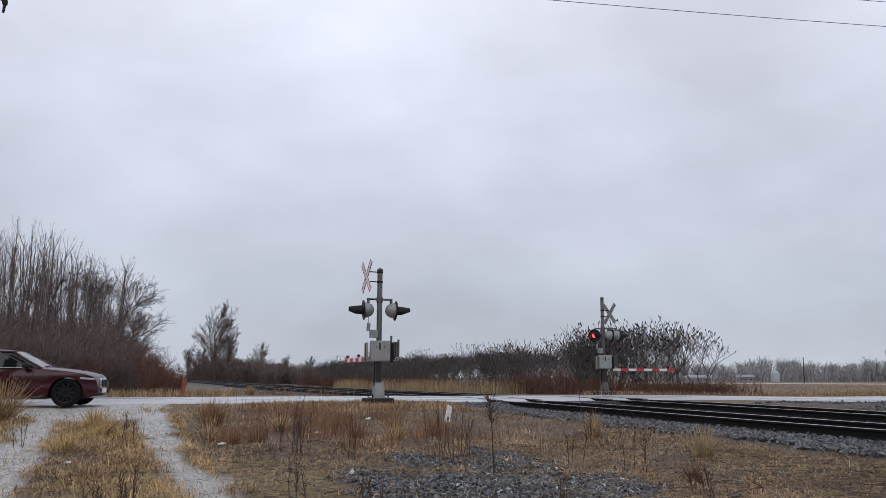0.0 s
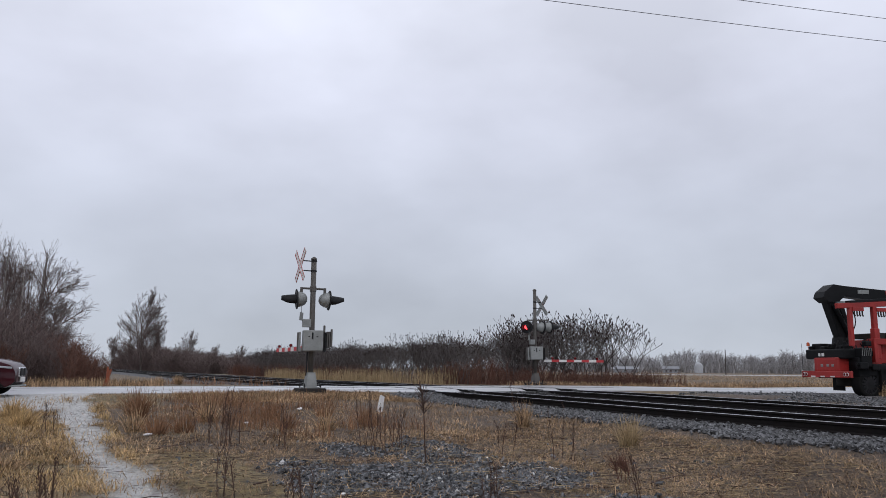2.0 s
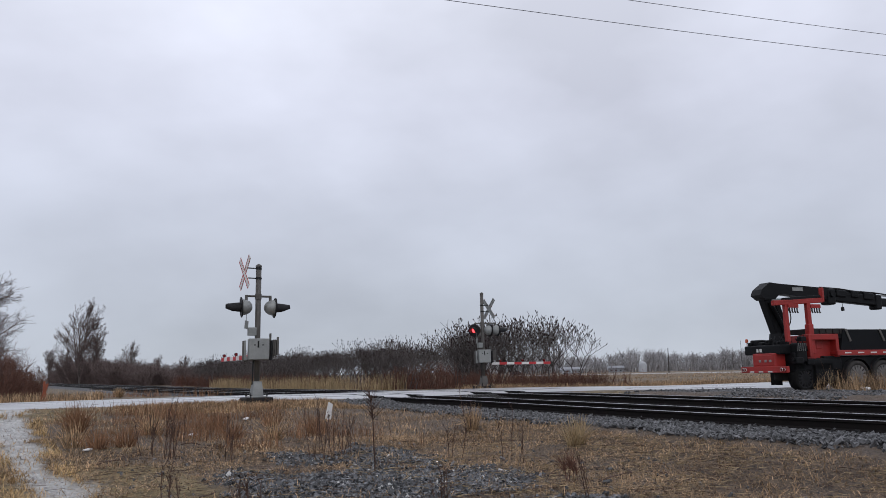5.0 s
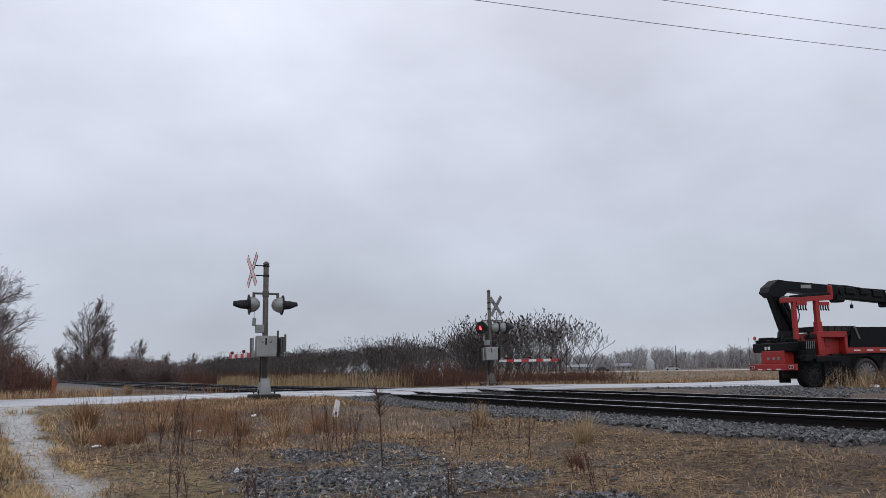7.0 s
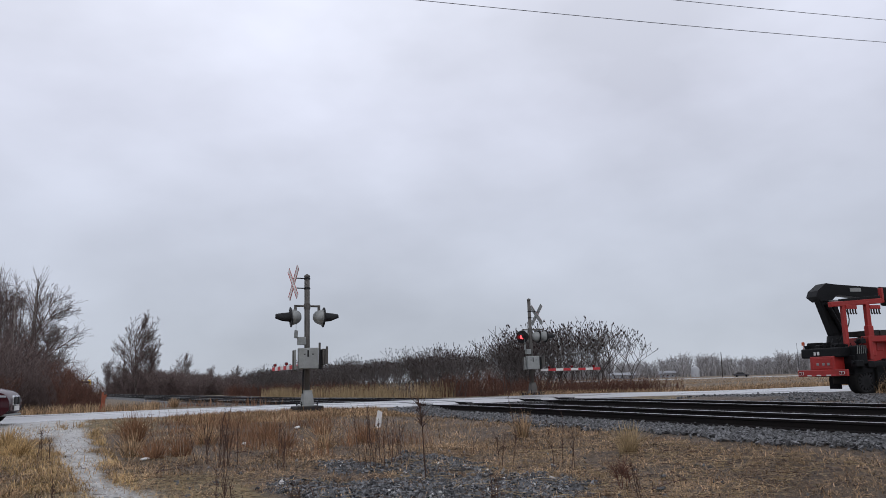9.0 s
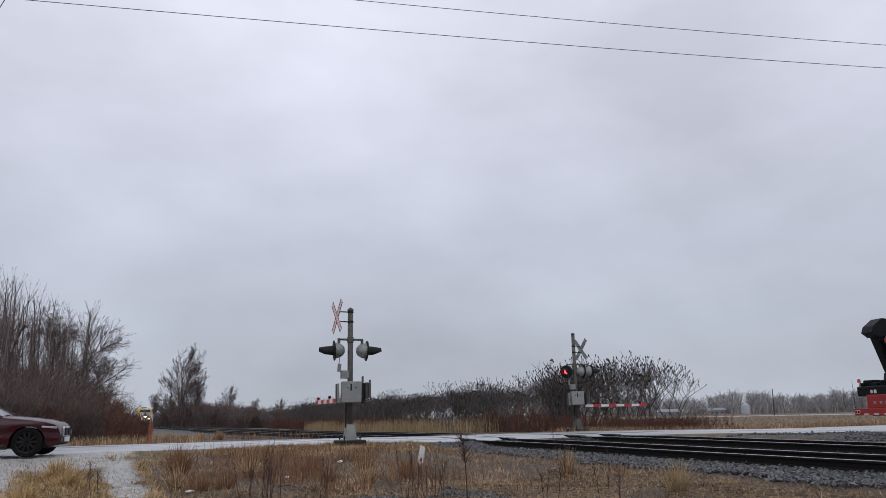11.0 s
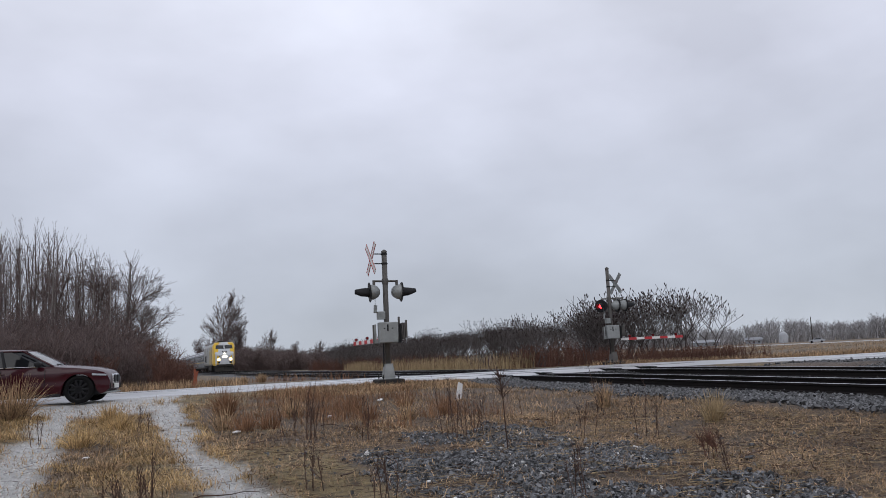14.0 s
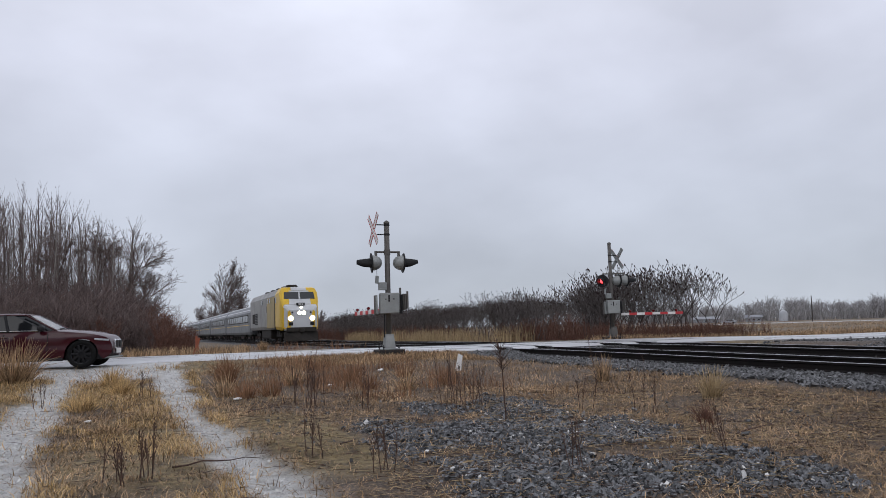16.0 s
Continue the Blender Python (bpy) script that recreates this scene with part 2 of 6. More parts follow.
def ground_z(x, y):
    x, y = np.asarray(x, float), np.asarray(y, float)
    slope = -0.75 + 0.82 * np.clip(y / 23.5, -0.3, 1.0) ** 1.0
    slope = slope - 0.10 * np.exp(-((y - 13) / 6.0) ** 2) * smooth_step(-4, 0, x)
    beyond = 0.05 - 0.5 * smooth_step(32, 60, y)
    z = np.where(y < 24, slope, beyond)
    bed = np.where(np.abs(y - 27.3) < 40, rail_z(y), -0.07) - 0.235
    w = smooth_step(7.6, 10.2, x) * (1 - smooth_step(18.8, 21.5, x))
    z = z * (1 - w) + bed * w
    right = road_z(x) - 0.06 - 0.25 * smooth_step(33, 50, y) - 0.15 * smooth_step(0, 1, (20 - y) / 15)
    wr = smooth_step(18.8, 21.5, x)
    z = z * (1 - wr) + right * wr
    on = smooth_step(ROAD_Y0 - 2.0, ROAD_Y0 + 0.1, y) * (1 - smooth_step(ROAD_Y1 - 0.1, ROAD_Y1 + 2.5, y))
    z = z * (1 - on) + (road_z(x) - 0.05) * on
    far = smooth_step(90, 260, np.hypot(x, y))
    return z * (1 - far) - 0.75 * far


# ---- ground ----
def stretched(lo, hi, step, far, growth=1.22):
    core = list(np.arange(lo, hi + 1e-6, step))
    d, a = step, hi
    while a < far:
        d *= growth
        a += d
        core.append(a)
    d, a = step, lo
    while a > -far:
        d *= growth
        a -= d
        core.insert(0, a)
    return np.array(core)


def value_noise(x, y, s, seed=0.0):
    return np.array([noise.noise(Vector((a * s + seed, b * s - seed, seed * 1.7))) for a, b in zip(np.ravel(x), np.ravel(y))]).reshape(np.shape(x))


def zones(x, y):
    """Shares of path gravel, crushed stone, ballast, green grass and field at a place."""
    w = value_noise(x, y, 0.9, 3.1) * 0.35 + value_noise(x, y, 3.0, 7.7) * 0.15
    wig = 0.25 * np.sin(y * 0.33)
    rut_r = 1 - smooth_step(0.16, 0.50, np.abs(x - 0.62 - 0.045 * np.maximum(17 - y, 0) - wig * 0.3) + w * 0.7)
    rut_l = 1 - smooth_step(0.22, 0.62, np.abs(x + 1.42 + 0.02 * (y - 10) - wig * 0.3) + w * 0.7)
    apron = smooth_step(18.6, 20.8, y + w * 2) * (1 - smooth_step(1.4, 2.3, np.abs(x + 1.0) + w))
    path = np.clip(np.maximum(np.maximum(rut_r, rut_l), apron), 0, 1) * (y < 24.2) * smooth_step(0, 3, y)
    ell = ((x - 4.1 - 0.17 * (y - 7)) / 2.0) ** 2 + ((y - 7.9) / 4.4) ** 2
    stone = (1 - smooth_step(0.45, 1.15, ell + w * 4.2)) * smooth_step(2.2, 2.9, x + w)
    ballast = smooth_step(9.9, 10.6, x + w) * (1 - smooth_step(19.0, 20.2, x + w))
    shoulder = smooth_step(20.0, 22.0, x + w) * (1 - smooth_step(23.2, 23.9, y)) * smooth_step(13, 16, y + w)
    ballast = np.maximum(ballast, shoulder * 0.8)
    green = smooth_step(-0.1, 0.4, value_noise(x, y, 0.35, 11.0) + 0.35 * (x < 0.4)) * (x < 2.5)
    green = np.maximum(green, smooth_step(20.5, 22, y) * (y < 24) * 0.8)
    return np.stack([path, stone * (1 - path), ballast, green], -1)


def ground_material():
    m = bpy.data.materials.new("ground_earth")
    m.use_nodes = True
    nt = m.node_tree
    bs = nt.nodes["Principled BSDF"]
    at = nt.nodes.new("ShaderNodeAttribute")
    at.attribute_name = "zone"
    sep = nt.nodes.new("ShaderNodeSeparateColor")
    nt.links.new(at.outputs["Color"], sep.inputs[0])
    big, mid, fine = noise_node(nt, 0.6, 5), noise_node(nt, 5, 5, 0.65), noise_node(nt, 45, 4, 0.7)
    long = noise_node(nt, 16, 4, 0.7, stretch=(1.0, 0.35, 1.0))

    def two(n, stops):
        r = ramp_node(nt, stops)
        nt.links.new(n.outputs[0], r.inputs[0])
        return r.outputs[0]

    def blend(fac, a, b):
        x = nt.nodes.new("ShaderNodeMix")
        x.data_type = "RGBA"
        if isinstance(fac, float):
            x.inputs[0].default_value = fac
        else:
            nt.links.new(fac, x.inputs[0])
        nt.links.new(a, x.inputs[6])
        nt.links.new(b, x.inputs[7])
        return x.outputs[2]
    earth = blend(0.5, two(long, [(0.40, (0.016, 0.010, 0.007)), (0.54, (0.10, 0.064, 0.041)), (0.68, (0.34, 0.235, 0.145))]), two(mid, [(0.36, (0.028, 0.019, 0.014)), (0.66, (0.26, 0.175, 0.11))]))
    earth = blend(0.4, earth, two(fine, [(0.38, (0.014, 0.010, 0.008)), (0.52, (0.11, 0.075, 0.05)), (0.64, (0.40, 0.30, 0.20))]))
    grass = two(mid, [(0.35, (0.08, 0.055, 0.024)), (0.65, (0.32, 0.235, 0.10))])
    gravel = blend(0.45, two(fine, [(0.35, (0.30, 0.295, 0.285)), (0.5, (0.62, 0.61, 0.59)), (0.7, (0.84, 0.83, 0.81))]), two(mid, [(0.38, (0.20, 0.17, 0.14)), (0.5, (0.55, 0.54, 0.52)), (0.62, (0.78, 0.77, 0.75))]))
    # soil below the stones, near black: shade of the gaps put into the colour
    stone = two(fine, [(0.35, (0.010, 0.009, 0.009)), (0.65, (0.055, 0.052, 0.05))])
    ball = two(fine, [(0.35, (0.03, 0.03, 0.031)), (0.65, (0.13, 0.13, 0.132))])
    c = blend(at.outputs["Alpha"], earth, grass)
    c = blend(sep.outputs[0], c, gravel)
    c = blend(sep.outputs[1], c, stone)
    c = blend(sep.outputs[2], c, ball)
    nt.links.new(c, bs.inputs["Base Color"])
    rr = nt.nodes.new("ShaderNodeMapRange")
    nt.links.new(big.outputs[0], rr.inputs[0])
    rr.inputs[3].default_value, rr.inputs[4].default_value = 0.45, 0.95
    wet = nt.nodes.new("ShaderNodeMath")
    wet.operation = "MULTIPLY_ADD"
    wet.inputs[1].default_value = -0.30
    nt.links.new(sep.outputs[0], wet.inputs[0])
    nt.links.new(rr.outputs[0], wet.inputs[2])
    nt.links.new(wet.outputs[0], bs.inputs["Roughness"])
    bs.inputs["Specular IOR Level"].default_value = 0.45
    bp = nt.nodes.new("ShaderNodeBump")
    bp.inputs["Strength"].default_value, bp.inputs["Distance"].default_value = 1.0, 0.05
    nt.links.new(fine.outputs[0], bp.inputs["Height"])
    nt.links.new(bp.outputs[0], bs.inputs["Normal"])
    return m


def build_ground():
    xs, ys = stretched(-14, 26, 0.2, 2600), stretched(1, 33, 0.2, 2600)
    X, Y = np.meshgrid(xs, ys)
    Z = ground_z(X, Y)
    close = (np.hypot(X, Y) < 60)
    bumps = np.zeros_like(Z)
    bumps[close] = value_noise(X[close], Y[close], 0.7, 1.3) * 0.05 + value_noise(X[close], Y[close], 2.6, 5.1) * 0.02
    off_road = 1 - smooth_step(ROAD_Y0 - 1.2, ROAD_Y0, Y) * (1 - smooth_step(ROAD_Y1, ROAD_Y1 + 1.2, Y))
    on_bed = smooth_step(9, 10, X) * (1 - smooth_step(19, 20, X))
    zn = np.zeros((*Z.shape, 4))
    zn[close] = zones(X[close], Y[close])
    bed_far = (~close) & (X > 9.3) & (X < 19.6)
    zn[bed_far, 2] = 1
    field = (Y > 31) & ((X > 20) | (X < 9)) | (~close & ~bed_far)
    zn[field, 3] = 0.3
    Z = Z + bumps * off_road * (1 - on_bed) - 0.05 * zn[..., 0] * (Y < 22)
    ny, nx = Z.shape
    idx = np.arange(ny * nx).reshape(ny, nx)
    f = np.stack([idx[:-1, :-1], idx[:-1, 1:], idx[1:, 1:], idx[1:, :-1]], -1).reshape(-1, 4)
    ob = raw("ground", np.stack([X, Y, Z], -1).reshape(-1, 3).tolist(), f.tolist(), ground_material(), smooth=True)
    ca = ob.data.color_attributes.new("zone", "FLOAT_COLOR", "POINT")
    ca.data.foreach_set("color", zn.reshape(-1).astype(np.float32))
    return tagged(ob, "damp brown winter ground with gravel ruts and dead grass", "ground", kind="structure")


ground = build_ground()


# ---- road: wet asphalt slab through the crossing ----
def road_material():
    m = mat("wet_asphalt", (0.32, 0.322, 0.325), (0.45, 0.452, 0.455), 0.30, scale=0.7, fine=80, bump=0.03, rough_var=0.18, stretch=(0.3, 1.6, 1))
    m.node_tree.nodes["Principled BSDF"].inputs["Specular IOR Level"].default_value = 1.0
    return m


def build_road():
    xs = np.concatenate([np.linspace(-400, -40, 20), np.linspace(-38, 60, 120), np.linspace(64, 500, 25)])
    xs = np.unique(np.concatenate([xs, [x + d for x in RAILS_X for d in (-0.11, 0.07)]]))
    v, f = [], []
    n = 9
    for i, x in enumerate(xs):
        edge = 0.12 * math.sin(x * 0.9) + 0.1 * math.sin(x * 0.37 + 1) - 1.1 * float(smooth_step(18, 27, x))
        for k in range(n):
            u = k / (n - 1)
            y = ROAD_Y0 + edge * (1 - u) + u * (ROAD_Y1 - ROAD_Y0)
            v.append((x, y, float(road_z(x)) + 0.05 * (1 - (2 * u - 1) ** 2) - (0.14 if k in (0, n - 1) else 0.0)))
        if i and not any(r - 0.115 < (x + xs[i - 1]) / 2 < r + 0.075 for r in RAILS_X):
            for k in range(n - 1):
                a = (i - 1) * n + k
                f.append((a, a + n, a + n + 1, a + 1))
    ob = raw("road", v, f, road_material(), smooth=True)
    return tagged(ob, "wet grey asphalt country road over the level crossing", "road", kind="structure")


build_road()


# ---- railway: two tracks, each a pair of rails on ties ----
RAIL_PROFILE = [(-0.07, -0.172), (0.07, -0.172), (0.07, -0.158), (0.012, -0.135), (0.010, -0.05), (0.036, -0.038), (0.036, -0.006), (0.028, 0.0), (-0.028, 0.0), (-0.036, -0.006), (-0.036, -0.038), (-0.010, -0.05), (-0.012, -0.135), (-0.07, -0.158)]


def build_tracks():
    ys = np.concatenate([np.arange(-60, 70, 2.0), np.arange(70, 760, 15.0)])
    tie = bm_new()
    box(tie, 0, 0, 0, 2.6, 0.23, 0.17, 0.012)
    tie_me = None
    for cx, label in ((NEAR_TRACK, "dark railway track with polished rail heads beside ballast"), (FAR_TRACK, "second dark railway track with polished rail heads")):
        tr = thing("railway_track", pose(cx, 0, 0), label, "track", "parallel railway tracks")
        for sx in (-0.75, 0.75):
            bm = bm_new()
            loft(bm, [[Vector((sx + px, y, float(rail_z(y)) + pz)) for px, pz in RAIL_PROFILE] for y in ys])
            rail = part("rail", bm, M_RAIL_SIDE, tr, "dark steel rail")
            bm = bm_new()
            loft(bm, [[Vector((sx + px, y, float(rail_z(y)) + pz)) for px, pz in ((-0.03, 0.0005), (0.03, 0.0005), (0.028, 0.004), (-0.028, 0.004))] for y in ys])
            part("rail_head", bm, M_RAIL_TOP, rail, "polished running surface")
        if tie_me is None:
            t0 = part("tie", tie, M_TIE, tr)
            tie_me = t0.data
            t0.location = (0, 2.0, float(rail_z(2.0)) - 0.262)
        y = -6.0
        while y < 100:
            y += 0.56
            if ROAD_Y0 - 0.4 < y < ROAD_Y1 + 0.4:
                continue
            ob = new("tie", tie_me)
            ob.parent = tr
            ob.location = (random.uniform(-0.03, 0.03), y, float(rail_z(y)) - 0.259 + random.uniform(-0.008, 0.008))
            ob.rotation_euler = (0, 0, random.uniform(-0.015, 0.015))
        # black crossing boards beside the rails
        for sx in (-0.87, -0.62, 0.62, 0.88):
            bm = bm_new()
            box(bm, sx * 1.0, (ROAD_Y0 + ROAD_Y1) / 2, 0.03, 0.07, ROAD_Y1 - ROAD_Y0, 0.14, 0.012)
            part("crossing_board", bm, M_RUBBER, tr, "black rubber crossing board")


build_tracks()


# ---- crossing signals ----
def flasher_head(parent, m, lens_material, name="flasher"):
    """A round black background disc, domed grey back and long hood; lens faces local +y."""
    rot = m @ pose(0, 0, 0, -90, 0, 0)
    bm = bm_new()
    rg = lathe(bm, [(0.0, 0.0), (0.29, 0.0), (0.305, 0.012), (0.305, 0.03), (0.28, 0.035), (0.0, 0.035)], rot, 28)
    disc = part(name, bm, M_BLACK, parent, "round black background disc")
    bm = bm_new()
    lathe(bm, [(0.23, 0.0), (0.235, -0.05), (0.215, -0.14), (0.165, -0.23), (0.085, -0.29), (0.0, -0.30)], rot, 20)
    part("lamp_housing", bm, M_GALV, disc, "dull grey domed lamp housing", True)
    bm = bm_new()
    lathe(bm, [(0.0, 0.05), (0.06, 0.048), (0.105, 0.04), (0.11, 0.035)], rot, 20)
    part("lens", bm, lens_material, disc, "", True)
    bm = bm_new()
    seg = 20
    half = math.pi * 0.86
    rings = []
    for r in (0.15, 0.142):
        for w, arc, drop in ((0.03, half, 0), (0.27, half * 0.8, 0.01), (0.46, half * 0.52, 0.03)):
            rings.append([bm.verts.new(m @ Vector((r * math.sin(t), w, r * math.cos(t) - drop))) for t in (arc * (2 * k / seg - 1) for k in range(seg + 1))])
    for a, b in ((0, 1), (1, 2), (4, 3), (5, 4)):
        for k in range(seg):
            bm.faces.new((rings[a][k], rings[b][k], rings[b][k + 1], rings[a][k + 1]))
    for k in range(seg):
        bm.faces.new((rings[2][k], rings[5][k], rings[5][k + 1], rings[2][k + 1]))
    part("hood", bm, M_BLACK, disc, "long black lamp hood", True)
    return disc


def build_signal(m, heads, top, label, crossbuck_z, buck_dir, gate_dir, gate_len, box_face, lamp_z=2.70, gate_z=1.25, band_h=0.13, base_material=M_GALV, board_material=M_WHITE):
    """heads: (x, y, heading, lens) of each flasher; directions in degrees of local heading (0 = +y, 90 = +x)."""
    sg = thing("crossing_signal", m, label, "crossing signal", "crossing signals")
    bm = bm_new()
    box(bm, 0, 0, -0.14, 0.8, 0.74, 0.40, 0.03)
    part("foundation", bm, M_TIE, sg, "dark stained foundation")
    bm = bm_new()
    loft(bm, [[Vector((sx * w, sy * w, z)) for sx, sy in ((-1, -1), (1, -1), (1, 1), (-1, 1))] for w, z in ((0.22, 0.06), (0.22, 0.085), (0.16, 0.10), (0.145, 0.30), (0.12, 0.46), (0.12, 0.52))])
    base = part("mast_base", bm, base_material, sg, "flared cast mast base")
    for sx in (-0.24, 0.24):
        for sy in (-0.24, 0.24):
            bm = bm_new()
            tube(bm, (sx, sy, 0.06), (sx, sy, 0.2), 0.016, seg=8)
            tube(bm, (sx, sy, 0.105), (sx, sy, 0.14), 0.032, seg=6)
            part("anchor_bolt", bm, M_BLACK, base)
    bm = bm_new()
    tube(bm, (0, 0, 0.3), (0, 0, top), 0.082, seg=16)
    lathe(bm, [(0.094, top), (0.094, top + 0.035), (0.05, top + 0.07), (0.02, top + 0.09), (0.0, top + 0.095)], None, 16)
    part("mast", bm, M_MAST, sg, "", True)
    # crossbuck
    rz = pose(0, 0, crossbuck_z, 0, 0, -buck_dir)
    cb = new("crossbuck")
    cb.parent = sg
    cb.matrix_basis = rz
    tagged(cb, "white crossed boards with red edging")
    for s, dy in ((1, 0.0), (-1, 0.022)):
        bm = bm_new()
        box(bm, 0, 0, 0, 1.2, 0.012, 0.20, 0.003, pose(0, 0, 0, 0, s * 48, 0))
        vs = [v for v in bm.verts]
        for v in vs:
            v.co += Vector((0, 0.42 + dy, 0))
        part("board", bm, board_material, cb)
        for e in (-0.085, 0.085):
            bm = bm_new()
            box(bm, 0, 0, e, 1.19, 0.004, 0.022, 0, None)
            for v in bm.verts:
                v.co = pose(0, 0.432 + dy, 0, 0, s * 48, 0) @ v.co
            part("red_edge", bm, M_RED, cb)
    for dz in (-0.15, 0.15):
        bm = bm_new()
        tube(bm, (0, -0.1, dz), (0, 0.412, dz), 0.018, seg=8)
        tube(bm, (0, 0, dz - 0.03), (0, 0, dz + 0.03), 0.088, seg=14)
        part("bracket", bm, M_BLACK, cb)
    # flashers on a cross arm
    bm = bm_new()
    tube(bm, (0, 0, lamp_z + 0.24), (0, 0, lamp_z + 0.40), 0.10, seg=14)
    for x, y, hd, lens in heads:
        tube(bm, (0, 0, lamp_z + 0.33), (x, y, lamp_z + 0.33), 0.032, seg=8)
        tube(bm, (x, y, lamp_z + 0.12), (x, y, lamp_z + 0.36), 0.045, seg=8)
    part("cross_arm", bm, M_MAST, sg)
    for x, y, hd, lens in heads:
        flasher_head(sg, Matrix.Translation((x, y, lamp_z)) @ pose(0, 0, 0, -3, 0, -hd) @ pose(0, 0.12, 0), lens)
    # gate mechanism cabinet and arm
    bz = pose(0, 0, 1.45, 0, 0, -box_face)
    bm = bm_new()
    box(bm, 0, 0, 0, 0.58, 0.34, 0.62, 0.02)
    for v in bm.verts:
        v.co = bz @ (v.co + Vector((0, 0.22, 0)))
    cab = part("gate_mechanism", bm, M_GALV, sg, "grey steel gate mechanism case")
    bm = bm_new()
    box(bm, 0, 0.40, 0, 0.56, 0.012, 0.58, 0.004)
    for v in bm.verts:
        v.co = bz @ v.co
    part("case_door", bm, M_GALV, cab)
    for sx in (-0.12, 0.12):
        bm = bm_new()
        box(bm, sx, 0.412, 0.12, 0.05, 0.012, 0.03, 0.003)
        for v in bm.verts:
            v.co = bz @ v.co
        part("latch", bm, M_BLACK, cab)
    bm = bm_new()
    box(bm, 0.02, 0.413, 0.14, 0.045, 0.008, 0.20)
    for v in bm.verts:
        v.co = bz @ v.co
    part("stencil_bar", bm, M_BLACK, cab)
    for px, pz, hz in ((-0.36, 0.12, 0.7), (-0.46, -0.05, 0.34), (-0.58, 0.1, 0.52), (0.42, -0.05, 0.6)):
        bm = bm_new()
        box(bm, px, 0.12, pz, 0.05, 0.14, hz, 0.012)
        tube(bm, (px, 0.12, pz - hz / 2 + 0.04), (px * 0.7, 0.12, pz - hz / 2 - 0.02), 0.022, seg=6)
        for v in bm.verts:
            v.co = bz @ v.co
        part("drive_link", bm, M_MAST, cab)
    for sx in (-1, 1):
        bm = bm_new()
        box(bm, sx * 0.38, 0.2, 0.0, 0.06, 0.11, 0.52, 0.015)
        box(bm, sx * 0.36, 0.2, -0.26, 0.10, 0.09, 0.12, 0.015)
        for v in bm.verts:
            v.co = bz @ v.co
        part("counterweight_bracket", bm, M_GALV if sx > 0 else M_BLACK, cab)
    bm = bm_new()
    for k in range(3):
        box(bm, -0.44 - 0.05 * k, 0.15, 0.05, 0.035, 0.36, 0.46, 0.01)
    for v in bm.verts:
        v.co = bz @ v.co
    part("counterweight", bm, M_MAST, cab, "stacked counterweight plates")
    bm = bm_new()
    box(bm, -0.17, 0.0, 1.98, 0.24, 0.16, 0.24, 0.015)
    part("junction_box", bm, M_GALV, sg)
    bm = bm_new()
    box(bm, -0.34, 0.0, lamp_z - 0.52, 0.14, 0.01, 0.24, 0.004, pose(0, 0, 0, 0, 6, 25))
    tube(bm, (-0.34, 0.0, lamp_z - 0.4), (-0.34, 0.0, lamp_z - 0.1), 0.008, seg=5)
    part("tag_plate", bm, M_GALV, sg, "small pale tag plate")
    bm = bm_new()
    tube(bm, (-0.13, 0.02, 0.42), (-0.11, 0.02, 1.2), 0.022, seg=8)
    part("conduit", bm, M_BLACK, sg)
    gm = pose(0, 0, gate_z, 0, 0, -gate_dir)
    bands = int(gate_len / 0.40)
    gate = new("gate_arm")
    gate.parent = sg
    gate.matrix_basis = gm
    tagged(gate, "lowered gate arm in red and white bands")
    for k in range(bands):
        y = 0.45 + k * 0.40
        bm = bm_new()
        box(bm, 0, y + 0.2, 0, 0.028, 0.398, band_h, 0.004)
        part("band", bm, M_RED if k % 2 else M_WHITE, gate)
    for k in (1, bands // 2, bands - 1):
        bm = bm_new()
        y = 0.5 + k * 0.4
        box(bm, 0, y, 0.075, 0.04, 0.05, 0.04, 0.005)
        tube(bm, (0, y - 0.045, 0.13), (0, y + 0.045, 0.13), 0.05, seg=12)
        part("gate_lamp", bm, M_DARKRED, gate)
    return sg


# near mast: seen from behind and beside; far mast: lenses towards the viewer's side
AZ = lambda d, a: (d * math.sin(radians(a + 21.7)), d * math.cos(radians(a + 21.7)))
ax, ay = AZ(24.0, -4.66)
build_signal(pose(ax, ay, 0.16), [(-0.36, 0.0, -82, M_DARKRED), (0.37, 0.0, 96, M_DARKRED)], 3.92,
             "grey crossing signal with two flashers and a crossbuck", 3.72, -93, 1.5, 4.3, 190)
bx, by = AZ(38.0, 11.5)
build_signal(pose(bx, by, 0.12), [(-0.30, 0.18, 232, M_REDLAMP), (0.22, -0.1, 95, M_DARKRED), (0.52, -0.3, 100, M_DARKRED)], 4.45,
             "crossing signal with a lit red flasher before bare bushes", 3.75, 84, 99, 3.5, 200, gate_z=1.10, band_h=0.115, base_material=M_MAST, board_material=M_GALV)


# ---- train ----
M_TRAIN_GREY = mat("silver_grey_train_paint", (0.15, 0.158, 0.17), (0.095, 0.10, 0.11), 0.42, 0.2, scale=0.8, fine=15, bump=0.03)
M_TRAIN_YELLOW = mat("train_yellow_paint", (0.78, 0.50, 0.03), (0.62, 0.38, 0.02), 0.4, scale=0.8, fine=15, bump=0.03)
M_TRAIN_WHITE = mat("train_light_grey_paint", (0.60, 0.61, 0.62), (0.48, 0.49, 0.50), 0.4, scale=0.8, fine=15, bump=0.03)
M_LOCO_SIDE = mat("road_grimed_light_grey_paint", (0.34, 0.34, 0.33), (0.21, 0.205, 0.195), 0.5, 0.0, scale=0.7, fine=12, bump=0.03)
M_DULL_YELLOW = mat("road_grimed_yellow_paint", (0.46, 0.33, 0.09), (0.30, 0.24, 0.12), 0.5, scale=0.6, fine=10, bump=0.03)
